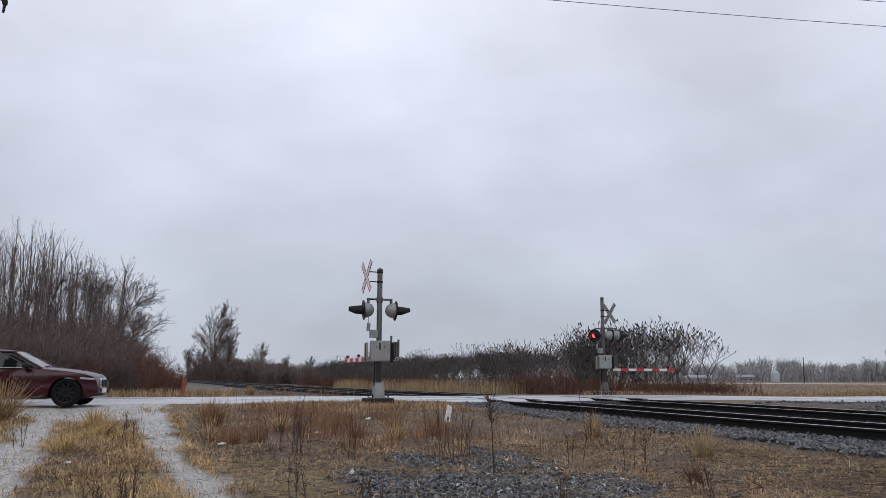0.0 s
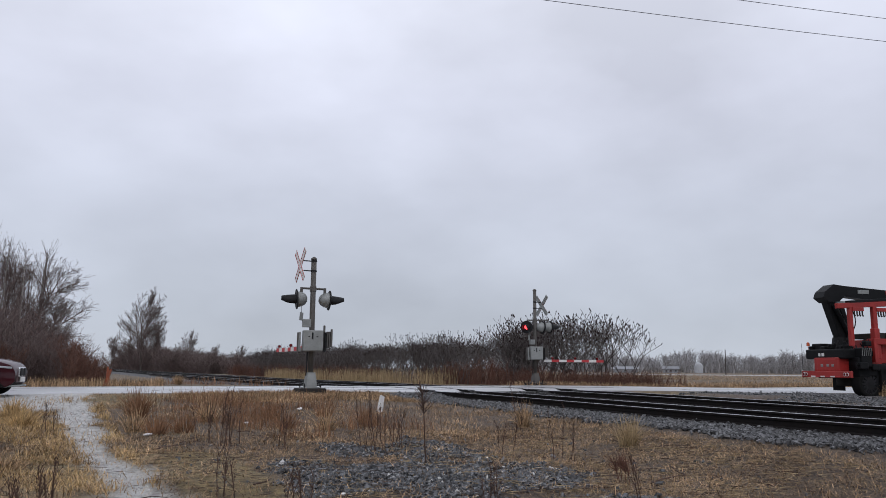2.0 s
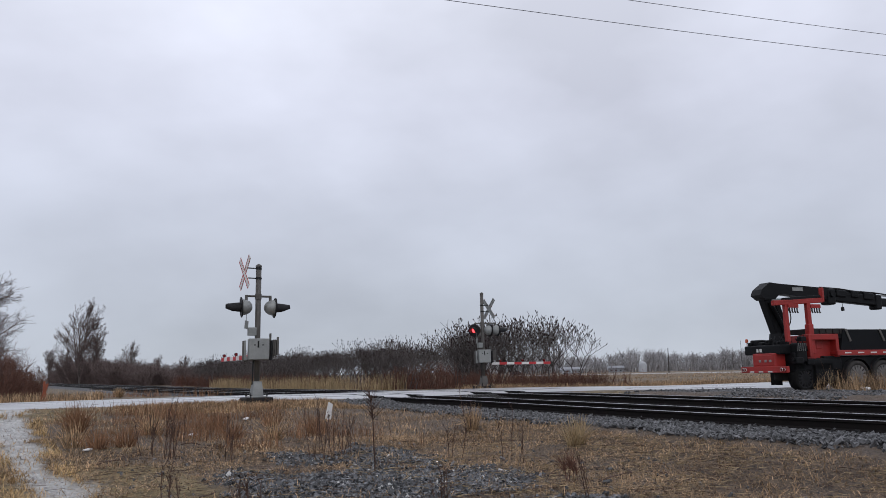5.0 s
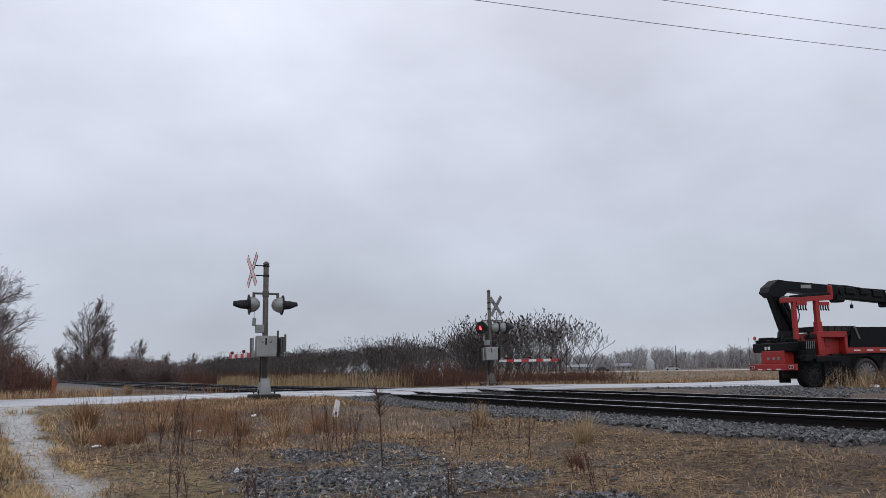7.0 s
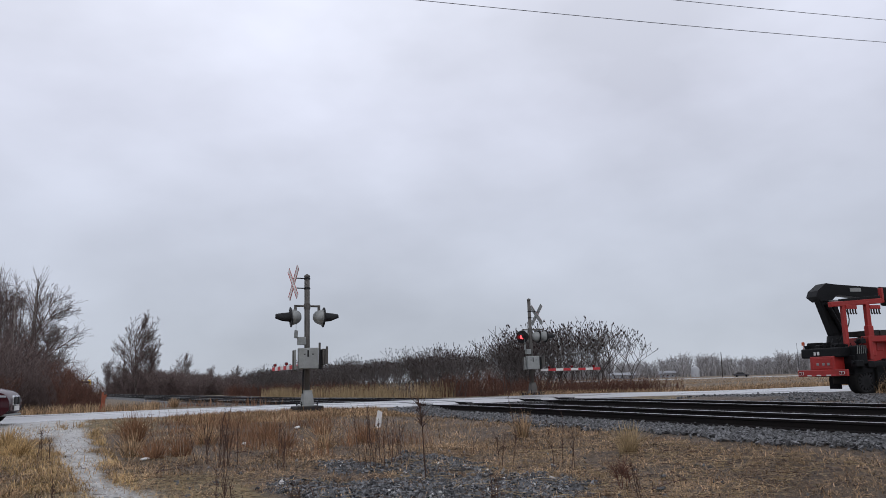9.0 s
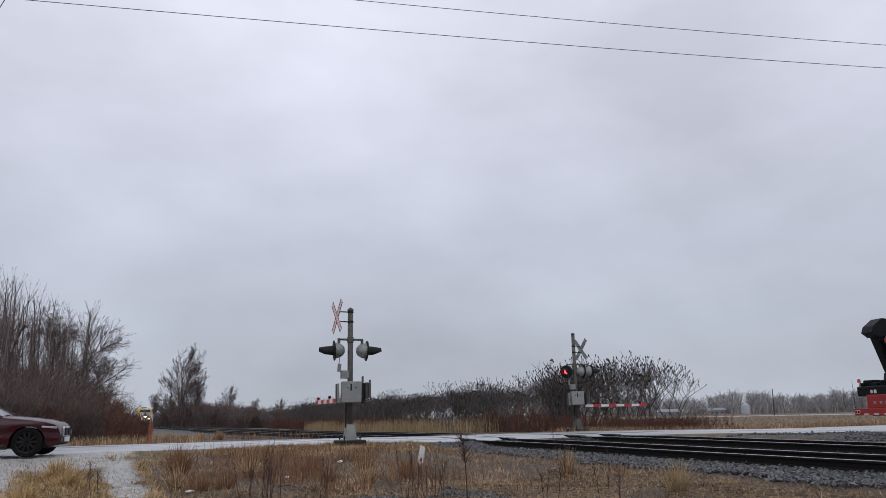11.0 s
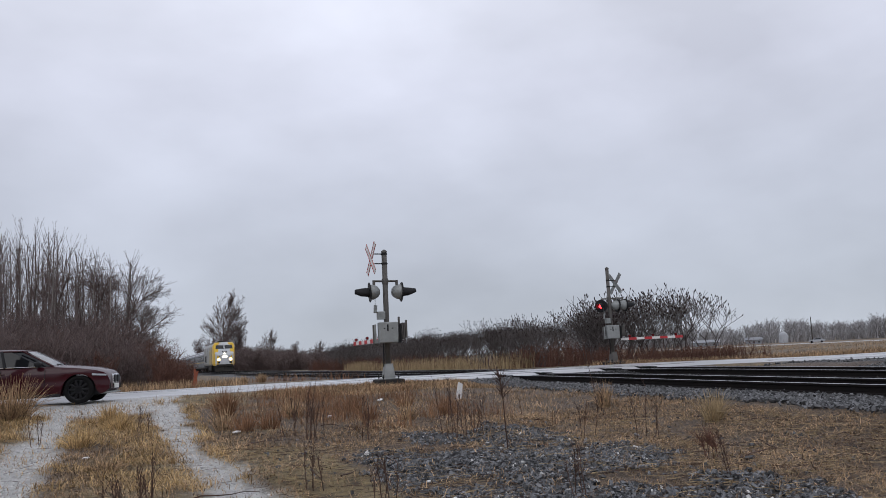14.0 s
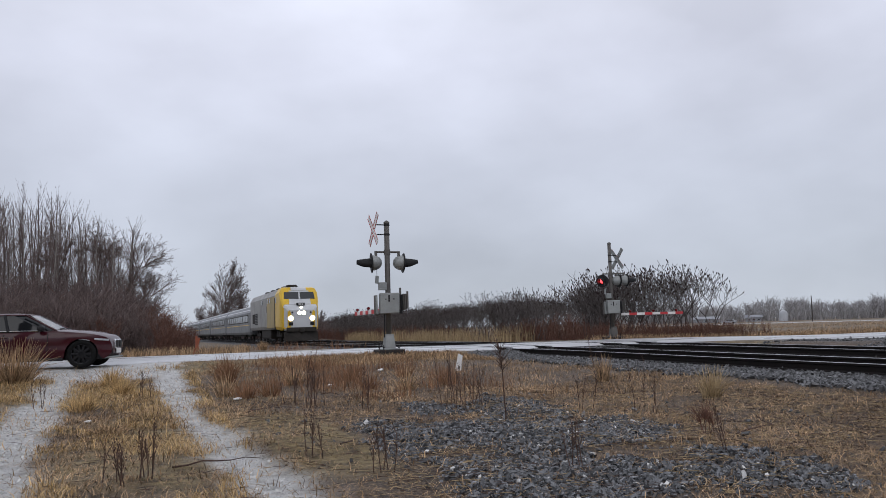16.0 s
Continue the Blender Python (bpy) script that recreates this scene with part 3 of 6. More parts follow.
M_UNDER = mat("grimy_running_gear", (0.025, 0.023, 0.021), (0.045, 0.039, 0.034), 0.8, scale=3, fine=30, spec=0.2)
M_TGLASS = glass_mat("dark_train_glass", (0.012, 0.014, 0.017), 0.2)
M_HEADLAMP = mat("lit_headlamp", (0.9, 0.85, 0.6), None, 0.3, bump=0, emit=(1.0, 0.90, 0.66), emit_strength=9.0)
M_DITCHLAMP = mat("lit_ditch_lamp", (0.9, 0.85, 0.6), None, 0.3, bump=0, emit=(1.0, 0.74, 0.34), emit_strength=6.0)


def hull(y, hw, zb, zs, hr, zt, zk=None):
    zk = zb + 0.25 if zk is None else zk
    return [Vector((x, y, z)) for x, z in ((-hw * 0.93, zb), (hw * 0.93, zb), (hw, zk), (hw, zs), (hr + 0.35 * (hw - hr), zt - 0.12 * (zt - zs)), (hr, zt), (-hr, zt), (-hr - 0.35 * (hw - hr), zt - 0.12 * (zt - zs)), (-hw, zs), (-hw, zk))]


def bogie(parent, y, wheels, gauge_z=0.0):
    bm = bm_new()
    for sx in (-1, 1):
        box(bm, sx * 1.02, y, 0.62, 0.16, 2.9 if wheels == 2 else 3.6, 0.32, 0.05)
        for k in (-0.6, 0.6):
            box(bm, sx * 1.06, y + k, 0.78, 0.2, 0.34, 0.4, 0.05)
    box(bm, 0, y, 0.66, 2.0, 0.7, 0.3, 0.05)
    bg = part("bogie", bm, M_UNDER, parent)
    for k in ((-1.25, 1.25) if wheels == 2 else (-1.5, 0, 1.5)):
        for sx in (-0.75, 0.75):
            bm = bm_new()
            lathe(bm, [(0.0, -0.06), (0.46, -0.06), (0.49, -0.07), (0.49, -0.04), (0.46, 0.06), (0.38, 0.06), (0.34, 0.02), (0.14, 0.03), (0.12, 0.08), (0.0, 0.08)], pose(sx, y + k, 0.465, 0, 90 if sx > 0 else -90, 0), 20)
            part("wheel", bm, M_UNDER, bg)


def build_locomotive():
    lo = thing("locomotive", pose(NEAR_TRACK, 64, 0), "yellow and grey diesel passenger locomotive with lit headlamps", "locomotive")
    bm = bm_new()
    loft(bm, [hull(3.4, 1.5, 1.05, 3.75, 1.05, 4.28), hull(19.9, 1.5, 1.05, 3.75, 1.05, 4.28), hull(20.3, 1.42, 1.1, 3.7, 1.0, 4.2)])
    part("body", bm, M_LOCO_SIDE, lo, "grimed light grey engine body")
    bm = bm_new()
    loft(bm, [hull(0.62, 1.40, 0.95, 2.75, 1.22, 2.95), hull(1.02, 1.5, 0.95, 3.4, 1.28, 3.6), hull(1.45, 1.53, 0.95, 3.85, 1.24, 4.22), hull(1.9, 1.53, 0.98, 3.85, 1.2, 4.3), hull(3.4, 1.52, 1.02, 3.78, 1.1, 4.3)])
    part("cab", bm, M_TRAIN_YELLOW, lo, "yellow driving cab")
    bm = bm_new()
    loft(bm, [hull(0.0, 1.02, 1.05, 2.35, 0.92, 2.48), hull(0.22, 1.2, 0.95, 2.6, 1.05, 2.74), hull(0.60, 1.36, 0.92, 2.72, 1.2, 2.92)])
    part("nose", bm, M_TRAIN_WHITE, lo, "light grey wedge nose")
    for sx in (-1, 1):
        bm = bm_new()
        loft(bm, [[Vector((sx * a, y, z)) for a, y, z in q] for q in (((1.03, -0.012, 1.1), (1.03, -0.012, 2.33), (0.93, -0.012, 2.46), (0.80, -0.012, 2.2), (0.86, -0.012, 1.1)), ((1.385, 0.60, 1.0), (1.385, 0.60, 2.72), (1.22, 0.60, 2.93), (1.1, 0.58, 2.9), (1.2, 0.5, 1.0)))])
        bmesh.ops.recalc_face_normals(bm, faces=bm.faces[:])
        part("nose_flank", bm, M_TRAIN_YELLOW, lo, "yellow nose flank")
    # windscreen brow panel and panes
    bm = bm_new()
    loft(bm, [[Vector(p) for p in ((-0.86, 0.57, 2.92), (0.86, 0.57, 2.92), (0.86, 0.62, 2.92), (-0.86, 0.62, 2.92))], [Vector(p) for p in ((-0.78, 1.24, 4.02), (0.78, 1.24, 4.02), (0.78, 1.33, 4.02), (-0.78, 1.33, 4.02))]])
    part("brow", bm, M_TRAIN_WHITE, lo, "light grey windscreen surround")
    bm = bm_new()
    loft(bm, [[Vector((x, y, z + dz)) for x, dz in ((-w, -0.03), (w, -0.03), (w, 0.015), (-w, 0.015))] for w, y, z in ((0.62, 1.25, 4.06), (0.60, 1.46, 4.235), (0.55, 1.9, 4.31), (0.5, 3.4, 4.31))])
    part("roof_panel", bm, M_TRAIN_WHITE, lo, "light grey cab roof panel")
    for sx in (-1, 1):
        bm = bm_new()
        loft(bm, [[Vector((sx * a, b, c)) for a, b, c in ((0.07, 0.80, 3.36), (1.22, 0.86, 3.36), (1.22, 0.92, 3.36), (0.07, 0.86, 3.36))], [Vector((sx * a, b, c)) for a, b, c in ((0.07, 1.11, 3.90), (1.16, 1.17, 3.90), (1.16, 1.23, 3.90), (0.07, 1.17, 3.90))]])
        bmesh.ops.recalc_face_normals(bm, faces=bm.faces[:])
        part("windscreen", bm, M_TGLASS, lo, "dark windscreen pane")
    bm = bm_new()
    box(bm, 0, 0.40, 2.93, 0.62, 0.3, 0.2, 0.02)
    nb = part("number_board", bm, M_BLACK, lo, "dark number board with pale bars")
    bm = bm_new()
    for k in range(3):
        box(bm, -0.14 + 0.14 * k, 0.246, 2.93, 0.08, 0.008, 0.11)
    part("digit_bar", bm, M_WHITE, nb)
    # headlamps; discs enlarged to stand in for their bloom
    for sx, z, y, r, mm in ((-0.17, 2.24, -0.03, 0.15, M_HEADLAMP), (0.17, 2.24, -0.03, 0.15, M_HEADLAMP), (-0.84, 1.84, -0.03, 0.2, M_DITCHLAMP), (0.84, 1.84, -0.03, 0.2, M_DITCHLAMP), (0.0, 2.66, 0.12, 0.11, M_HEADLAMP)):
        bm = bm_new()
        tube(bm, (sx, y + 0.12, z), (sx, y, z), r + 0.035, seg=18)
        ring = part("lamp_bezel", bm, M_GALV, lo)
        bm = bm_new()
        tube(bm, (sx, y + 0.02, z), (sx, y - 0.012, z), r, seg=18)
        part("lamp", bm, mm, ring, "glowing warm headlamp")
    for sx in (-1, 1):
        # black marker boxes, standing proud of the nose front
        bm = bm_new()
        box(bm, sx * 0.84, -0.01, 1.42, 0.34, 0.06, 0.26, 0.02)
        part("step_recess", bm, M_BLACK, lo)
        bm = bm_new()
        tube(bm, (sx * 0.72, 0.02, 2.28), (sx * 0.72, -0.04, 2.28), 0.07, seg=12)
        part("marker_lamp", bm, M_BLACK, lo)
    bm = bm_new()
    box(bm, 0, 0.12, 0.98, 2.3, 0.5, 0.34, 0.05)
    box(bm, 0, -0.12, 0.92, 0.36, 0.6, 0.34, 0.06)
    part("coupler", bm, M_UNDER, lo, "dark coupler and buffer beam")
    bm = bm_new()
    loft(bm, [[Vector(p) for p in ((-1.3, 0.25, 0.82), (0, -0.1, 0.82), (1.3, 0.25, 0.82), (1.3, 0.5, 0.82), (-1.3, 0.5, 0.82))], [Vector(p) for p in ((-1.35, 0.2, 0.13), (0, -0.4, 0.13), (1.35, 0.2, 0.13), (1.3, 0.4, 0.13), (-1.3, 0.4, 0.13))]])
    bmesh.ops.recalc_face_normals(bm, faces=bm.faces[:])
    part("pilot", bm, M_UNDER, lo, "dark pilot plough")
    for sx in (-1, 1):
        for y0, w, z, h in ((1.95, 0.75, 3.3, 0.55), (3.0, 0.55, 3.35, 0.5), (6.2, 0.6, 3.42, 0.42), (7.6, 0.6, 3.42, 0.42), (11.0, 0.6, 3.42, 0.42)):
            bm = bm_new()
            box(bm, sx * 1.5, y0 + w / 2, z, 0.05, w, h, 0.02)
            part("side_window", bm, M_TGLASS, lo)
        bm = bm_new()
        box(bm, sx * 1.505, 6.1, 2.42, 0.03, 4.4, 2.5, 0.01)
        part("side_panel", bm, M_DULL_YELLOW, lo, "dull yellow block behind the cab")
        bm = bm_new()
        box(bm, sx * 1.51, 3.62, 2.3, 0.04, 0.42, 2.5, 0.01)
        part("cab_door", bm, M_UNDER, lo, "dark upright strip behind the cab")
        bm = bm_new()
        box(bm, sx * 1.512, 17.2, 2.1, 0.03, 1.7, 0.9, 0.02)
        part("side_grille", bm, M_UNDER, lo, "dark square side grille")
        bm = bm_new()
        for k in range(7):
            box(bm, sx * 1.51, 15.5, 1.6 + 0.15 * k, 0.03, 2.0, 0.12, 0.006)
        part("vent", bm, M_BLACK, lo, "black louvred vent")
        for k in range(4):
            bm = bm_new()
            box(bm, sx * 1.512, 6.4 + 0.62 * k, 2.75, 0.014, 0.16 + 0.2 * (k % 2), 0.55)
            part("lettering_bar", bm, M_UNDER, lo)
    bm = bm_new()
    box(bm, 0, 10.5, 4.33, 1.5, 14, 0.14, 0.04)
    for y0 in (5.4, 8.2, 11.5, 15.0):
        box(bm, 0, y0, 4.42, 1.3, 0.9, 0.26, 0.06)
    box(bm, -0.35, 2.5, 4.4, 0.8, 0.9, 0.26, 0.1)
    part("roof_equipment", bm, M_UNDER, lo, "sooty roof vents and horns")
    bm = bm_new()
    box(bm, 0, 10.2, 0.7, 2.6, 5.6, 0.85, 0.12)
    part("fuel_tank", bm, M_UNDER, lo)
    bm = bm_new()
    box(bm, 0, 10.2, 1.08, 2.7, 19.4, 0.16, 0.03)
    part("frame_sill", bm, M_UNDER, lo)
    bogie(lo, 4.1, 2)
    bogie(lo, 16.6, 2)
    return lo


def build_coach():
    co = thing("passenger_coach", pose(NEAR_TRACK, 90, 0), "grey passenger coach with dark windows coupled behind the locomotive", "railway coach", "coaches of the train")
    bm = bm_new()
    loft(bm, [hull(0.1, 1.3, 0.75, 3.0, 0.7, 3.72), hull(0.5, 1.45, 0.7, 3.05, 0.75, 3.8), hull(25.2, 1.45, 0.7, 3.05, 0.75, 3.8), hull(25.6, 1.3, 0.75, 3.0, 0.7, 3.72)])
    part("body", bm, M_TRAIN_GREY, co)
    # roof lighter than the body: its edge highlight is put into the paint
    bm = bm_new()
    loft(bm, [[Vector((x, y, z)) for x, z in ((-1.3, 3.3), (-0.8, 3.81), (0.8, 3.81), (1.3, 3.3), (0.8, 3.84), (0, 3.88), (-0.8, 3.84))] for y in (0.5, 25.2)])
    bmesh.ops.recalc_face_normals(bm, faces=bm.faces[:])
    part("roof", bm, M_TRAIN_WHITE, co, "roof painted paler for its edge highlight")
    for sx in (-1, 1):
        bm = bm_new()
        box(bm, sx * 1.452, 12.8, 2.42, 0.02, 21.6, 0.86, 0.005)
        band = part("window_band", bm, M_UNDER, co, "dark window band")
        for k in range(9):
            bm = bm_new()
            box(bm, sx * 1.465, 3.4 + 2.35 * k, 2.42, 0.012, 1.95, 0.68, 0.004)
            part("window", bm, M_TGLASS, band)
        bm = bm_new()
        box(bm, sx * 1.46, 12.8, 1.72, 0.012, 24.4, 0.07)
        part("stripe", bm, M_TRAIN_YELLOW, co, "thin yellow stripe")
        for y0 in (1.15, 24.5):
            bm = bm_new()
            box(bm, sx * 1.462, y0, 2.0, 0.02, 0.86, 2.1, 0.005)
            part("door", bm, M_TRAIN_GREY, co)
    bm = bm_new()
    box(bm, 0, 12.8, 0.72, 2.3, 12, 0.5, 0.08)
    part("underframe_box", bm, M_UNDER, co)
    bm = bm_new()
    box(bm, 0, -0.05, 1.9, 1.5, 0.5, 2.6, 0.05)
    part("gangway", bm, M_UNDER, co)
    bogie(co, 3.9, 2)
    bogie(co, 21.8, 2)
    return co


loco = build_locomotive()
loco.scale = (1.05, 1.0, 1.07)
TRAIN = [(loco, 0.0)]
coach = build_coach()
TRAIN.append((coach, 20.75))
for k in range(1, 5):
    TRAIN.append((copy_thing(coach, pose(NEAR_TRACK, 90 + 26.1 * k, 0)), 20.75 + 26.1 * k))


# ---- the waiting sedan ----
M_CARRED = mat("deep_red_car_paint", (0.040, 0.0014, 0.006), (0.032, 0.0012, 0.005), 0.45, 0.0, scale=1.5, fine=200, bump=0, coat=0.55, spec=0.15)
M_CARGLASS = glass_mat("car_glass", (0.012, 0.013, 0.015), 0.06)
M_CARGLASS.node_tree.nodes["Principled BSDF"].inputs["Specular IOR Level"].default_value = 0.35
# IOR far above glass and paler base, to strengthen the sky's reflection
M_WINDSCREEN = glass_mat("rain_wet_windscreen", (0.10, 0.10, 0.105), 0.12)
M_WINDSCREEN.node_tree.nodes["Principled BSDF"].inputs["IOR"].default_value = 3.2
M_CHROME = mat("chrome_trim", (0.7, 0.7, 0.71), None, 0.15, 1.0, bump=0)
M_RIM = mat("black_alloy_rim", (0.012, 0.012, 0.014), None, 0.3, 0.5, bump=0)
M_DRL = mat("car_lamp_glass", (0.5, 0.52, 0.55), (0.3, 0.31, 0.33), 0.15, 0.3, bump=0)


def car_width(x):
    return 0.95 * (1 - 0.30 * max(0.0, (x - 1.45) / 1.13) ** 2.6 - 0.22 * max(0.0, (-1.6 - x) / 0.95) ** 2.4)


def wheel_parts(parent, x, y, r, side, spokes, width=0.26, tyre_material=None, rim_material=None):
    hub = new("wheel")
    hub.parent = parent
    hub.location = (x, y, r)
    rot = pose(0, 0, 0, -90 * side, 0, 0)
    bm = bm_new()
    lathe(bm, [(r * 0.70, -width / 2), (r * 0.93, -width / 2), (r, -width / 2 + 0.04), (r, width / 2 - 0.04), (r * 0.93, width / 2), (r * 0.72, width / 2 - 0.01), (r * 0.70, width / 2 - 0.05)], rot, 32)
    part("tyre", bm, tyre_material or M_RUBBER, hub, "mud-greyed tyre" if tyre_material else "black tyre", True)
    bm = bm_new()
    lathe(bm, [(r * 0.71, width / 2 - 0.02), (r * 0.66, width / 2 - 0.03), (r * 0.64, width / 2 - 0.12), (0, width / 2 - 0.13)], rot, 28)
    for k in range(spokes):
        box(bm, 0, 0, 0, r * 0.62, r * 0.16, 0.03, 0.008, Matrix.Rotation(2 * math.pi * k / spokes, 4, "Z") @ Matrix.Translation((r * 0.36, 0, 0)))
    sp = [v for v in bm.verts]
    nl = 4 * 28
    for v in sp[nl:]:
        v.co = rot @ (v.co + Vector((0, 0, width / 2 - 0.035)))
    tube(bm, rot @ Vector((0, 0, width / 2 - 0.07)), rot @ Vector((0, 0, width / 2 - 0.02)), r * 0.15, seg=12)
    part("rim", bm, rim_material or M_RIM, hub)
    return hub


def build_sedan(m):
    car = thing("car", m, "deep red sedan with black wheels waiting on the wet road", "car")
    arch = 0.405
    ax_f, ax_r = 1.80, -1.38
    up = [(-2.55, 0.70), (-2.5, 0.92), (-2.3, 1.04), (-1.6, 1.03), (-0.6, 1.0), (0.6, 1.0), (1.12, 1.02), (1.45, 0.99), (1.85, 0.95), (2.2, 0.89), (2.38, 0.83), (2.46, 0.76), (2.51, 0.62)]
    ux, uz = [p[0] for p in up], [p[1] for p in up]
    xs = sorted(set(np.round(np.concatenate([np.linspace(-2.55, 2.51, 27), [2.38, 2.44, 2.48, -2.5], ax_f + arch * np.cos(np.linspace(0, math.pi, 13)), ax_r + arch * np.cos(np.linspace(0, math.pi, 13))]), 4)))
    rings = []
    for x in xs:
        lo = 0.21 + 0.16 * max(0.0, (x - 2.23) / 0.28) ** 2 + 0.2 * max(0.0, (-2.25 - x) / 0.3) ** 2
        for axle in (ax_f, ax_r):
            if abs(x - axle) < arch + 1e-6:
                lo = max(lo, 0.35 + math.sqrt(max(0.0, arch ** 2 - (x - axle) ** 2)))
        hi = float(np.interp(x, ux, uz))
        wd = car_width(x)
        side = []
        for k in range(8):
            z = lo + (hi - 0.05 - lo) * k / 7
            q = 1 - 0.035 * max(0.0, (0.42 - z) / 0.22) - 0.012 * math.sin(min(1.0, max(0.0, (z - 0.42) / 0.35)) * math.pi) - 0.13 * max(0.0, (z - 0.80) / 0.22) ** 1.5
            side.append((wd * q, z))
        crown = [(side[-1][0] * u, hi - 0.05 * abs(u) ** 4 + 0.015 * (1 - u * u)) for u in (0.93, 0.75, 0.4, 0.0, -0.4, -0.75, -0.93)]
        rings.append([Vector((x, y, z)) for y, z in side + crown + [(-y, z) for y, z in reversed(side)]])
    bm = bm_new()
    loft(bm, rings)
    bmesh.ops.recalc_face_normals(bm, faces=bm.faces[:])
    body = part("body", bm, M_CARRED, car, "glossy deep red body", True)
    body.data.set_sharp_from_angle(angle=radians(38))
    # greenhouse
    def green(z, x0, x1, w):
        return [Vector((x, y, z)) for x, y in ((x0, -w * 0.86), (x0 + 0.35, -w), (x1 - 0.3, -w), (x1, -w * 0.8), (x1 + 0.06, 0), (x1, w * 0.8), (x1 - 0.3, w), (x0 + 0.35, w), (x0, w * 0.86), (x0 - 0.06, 0))]
    bm = bm_new()
    loft(bm, [green(0.97, -1.95, 1.17, 0.83), green(1.2, -1.6, 0.78, 0.755), green(1.40, -1.05, 0.40, 0.665)])
    part("glazing", bm, M_CARGLASS, car, "reflective car windows")
    bm = bm_new()
    lower = [Vector((x + 0.012, y, 1.0)) for x, y in ((1.10, -0.68), (1.19, 0.0), (1.10, 0.68))]
    upper = [Vector((x + 0.012, y, 1.385)) for x, y in ((0.44, -0.54), (0.495, 0.0), (0.44, 0.54))]
    off = Vector((0.012, 0, 0.016))
    loft(bm, [[p + off for p in lower] + [p for p in reversed(lower)], [p + off for p in upper] + [p for p in reversed(upper)]])
    bmesh.ops.recalc_face_normals(bm, faces=bm.faces[:])
    part("windscreen", bm, M_WINDSCREEN, car, "windscreen mirroring the pale sky", True)
    bm = bm_new()
    tube(bm, (1.19, -0.55, 1.03), (1.15, 0.1, 1.05), 0.012, seg=6)
    tube(bm, (1.20, 0.1, 1.03), (1.16, 0.6, 1.05), 0.012, seg=6)
    part("wiper", bm, M_BLACK, car)
    bm = bm_new()
    loft(bm, [green(1.395, -1.12, 0.46, 0.675), green(1.435, -0.98, 0.34, 0.62), green(1.465, -0.7, 0.05, 0.42)])
    part("roof", bm, M_CARRED, car, "", True)
    for sy in (-1, 1):
        for (p, q, r0) in (((1.17, 0.79, 0.98), (0.37, 0.645, 1.41), 0.026), ((0.02, 0.835, 0.98), (-0.12, 0.665, 1.41), 0.04), ((-1.62, 0.80, 0.99), (-1.0, 0.64, 1.41), 0.075)):
            bm = bm_new()
            tube(bm, (p[0], sy * p[1], p[2]), (q[0], sy * q[1], q[2]), r0, r0 * 0.8, seg=8)
            part("pillar", bm, M_CARRED if r0 != 0.04 else M_BLACK, car)
        bm = bm_new()
        tube(bm, (0.75, sy * 0.835, 0.985), (-1.55, sy * 0.845, 1.0), 0.012, seg=6)
        part("window_trim", bm, M_CHROME, car)
        bm = bm_new()
        box(bm, 0.84, sy * 0.98, 1.05, 0.16, 0.24, 0.14, 0.05)
        part("mirror", bm, M_BLACK, car, "dark door mirror")
        bm = bm_new()
        box(bm, 2.27, sy * 0.80, 0.72, 0.36, 0.07, 0.055, 0.02, pose(0, 0, 0, 0, 5, -sy * 20))
        part("headlamp", bm, M_DRL, car, "slim clear headlamp")
        bm = bm_new()
        box(bm, 2.38, sy * 0.62, 0.42, 0.26, 0.2, 0.18, 0.04, pose(0, 0, 0, 0, 0, -sy * 35))
        part("bumper_intake", bm, M_BLACK, car)
        for x in (1.0, -0.05, -1.0):
            bm = bm_new()
            tube(bm, (x, sy * 0.943, 0.92), (x - 0.02, sy * 0.952, 0.34), 0.006, seg=5)
            part("door_gap", bm, M_BLACK, car)
        bm = bm_new()
        box(bm, 0.28, sy * 0.955, 0.24, 2.2, 0.03, 0.08, 0.012)
        part("sill", bm, M_BLACK, car)
        for x in (-0.05, -1.0):
            bm = bm_new()
            box(bm, x, sy * 0.945, 0.83, 0.2, 0.03, 0.03, 0.01)
            part("door_handle", bm, M_CARRED, car)
        for x in (ax_f, ax_r):
            wheel_parts(car, x, sy * 0.80, 0.36, sy, 10)
    bm = bm_new()
    for sy in (-1, 1):
        box(bm, 2.50, sy * 0.19, 0.60, 0.10, 0.31, 0.26, 0.05)
    gr = part("grille", bm, M_CHROME, car, "chrome twin grille")
    bm = bm_new()
    for sy in (-1, 1):
        box(bm, 2.525, sy * 0.19, 0.60, 0.08, 0.26, 0.21, 0.03)
    part("grille_slats", bm, M_BLACK, gr)
    bm = bm_new()
    box(bm, 2.54, 0, 0.41, 0.03, 0.5, 0.12, 0.008)
    part("number_plate", bm, M_WHITE, car)
    bm = bm_new()
    box(bm, 2.34, 0, 0.25, 0.34, 1.4, 0.05, 0.02)
    part("front_lip", bm, M_GALV, car)
    bm = bm_new()
    box(bm, 0, 0, 0.36, 4.6, 1.45, 0.3, 0.04)
    part("underbody", bm, M_BLACK, car)
    return car


sx_, sy_ = AZ(22.6, -25.55)
CAR_TURN = radians(10)
CAR_C, CAR_S = math.cos(CAR_TURN), math.sin(CAR_TURN)
build_sedan(pose(sx_ + 0.08 - 1.80 * CAR_C + 0.8 * CAR_S, sy_ + 0.06 + 1.80 * CAR_S + 0.8 * CAR_C, 0.06, 0, 0, -10))


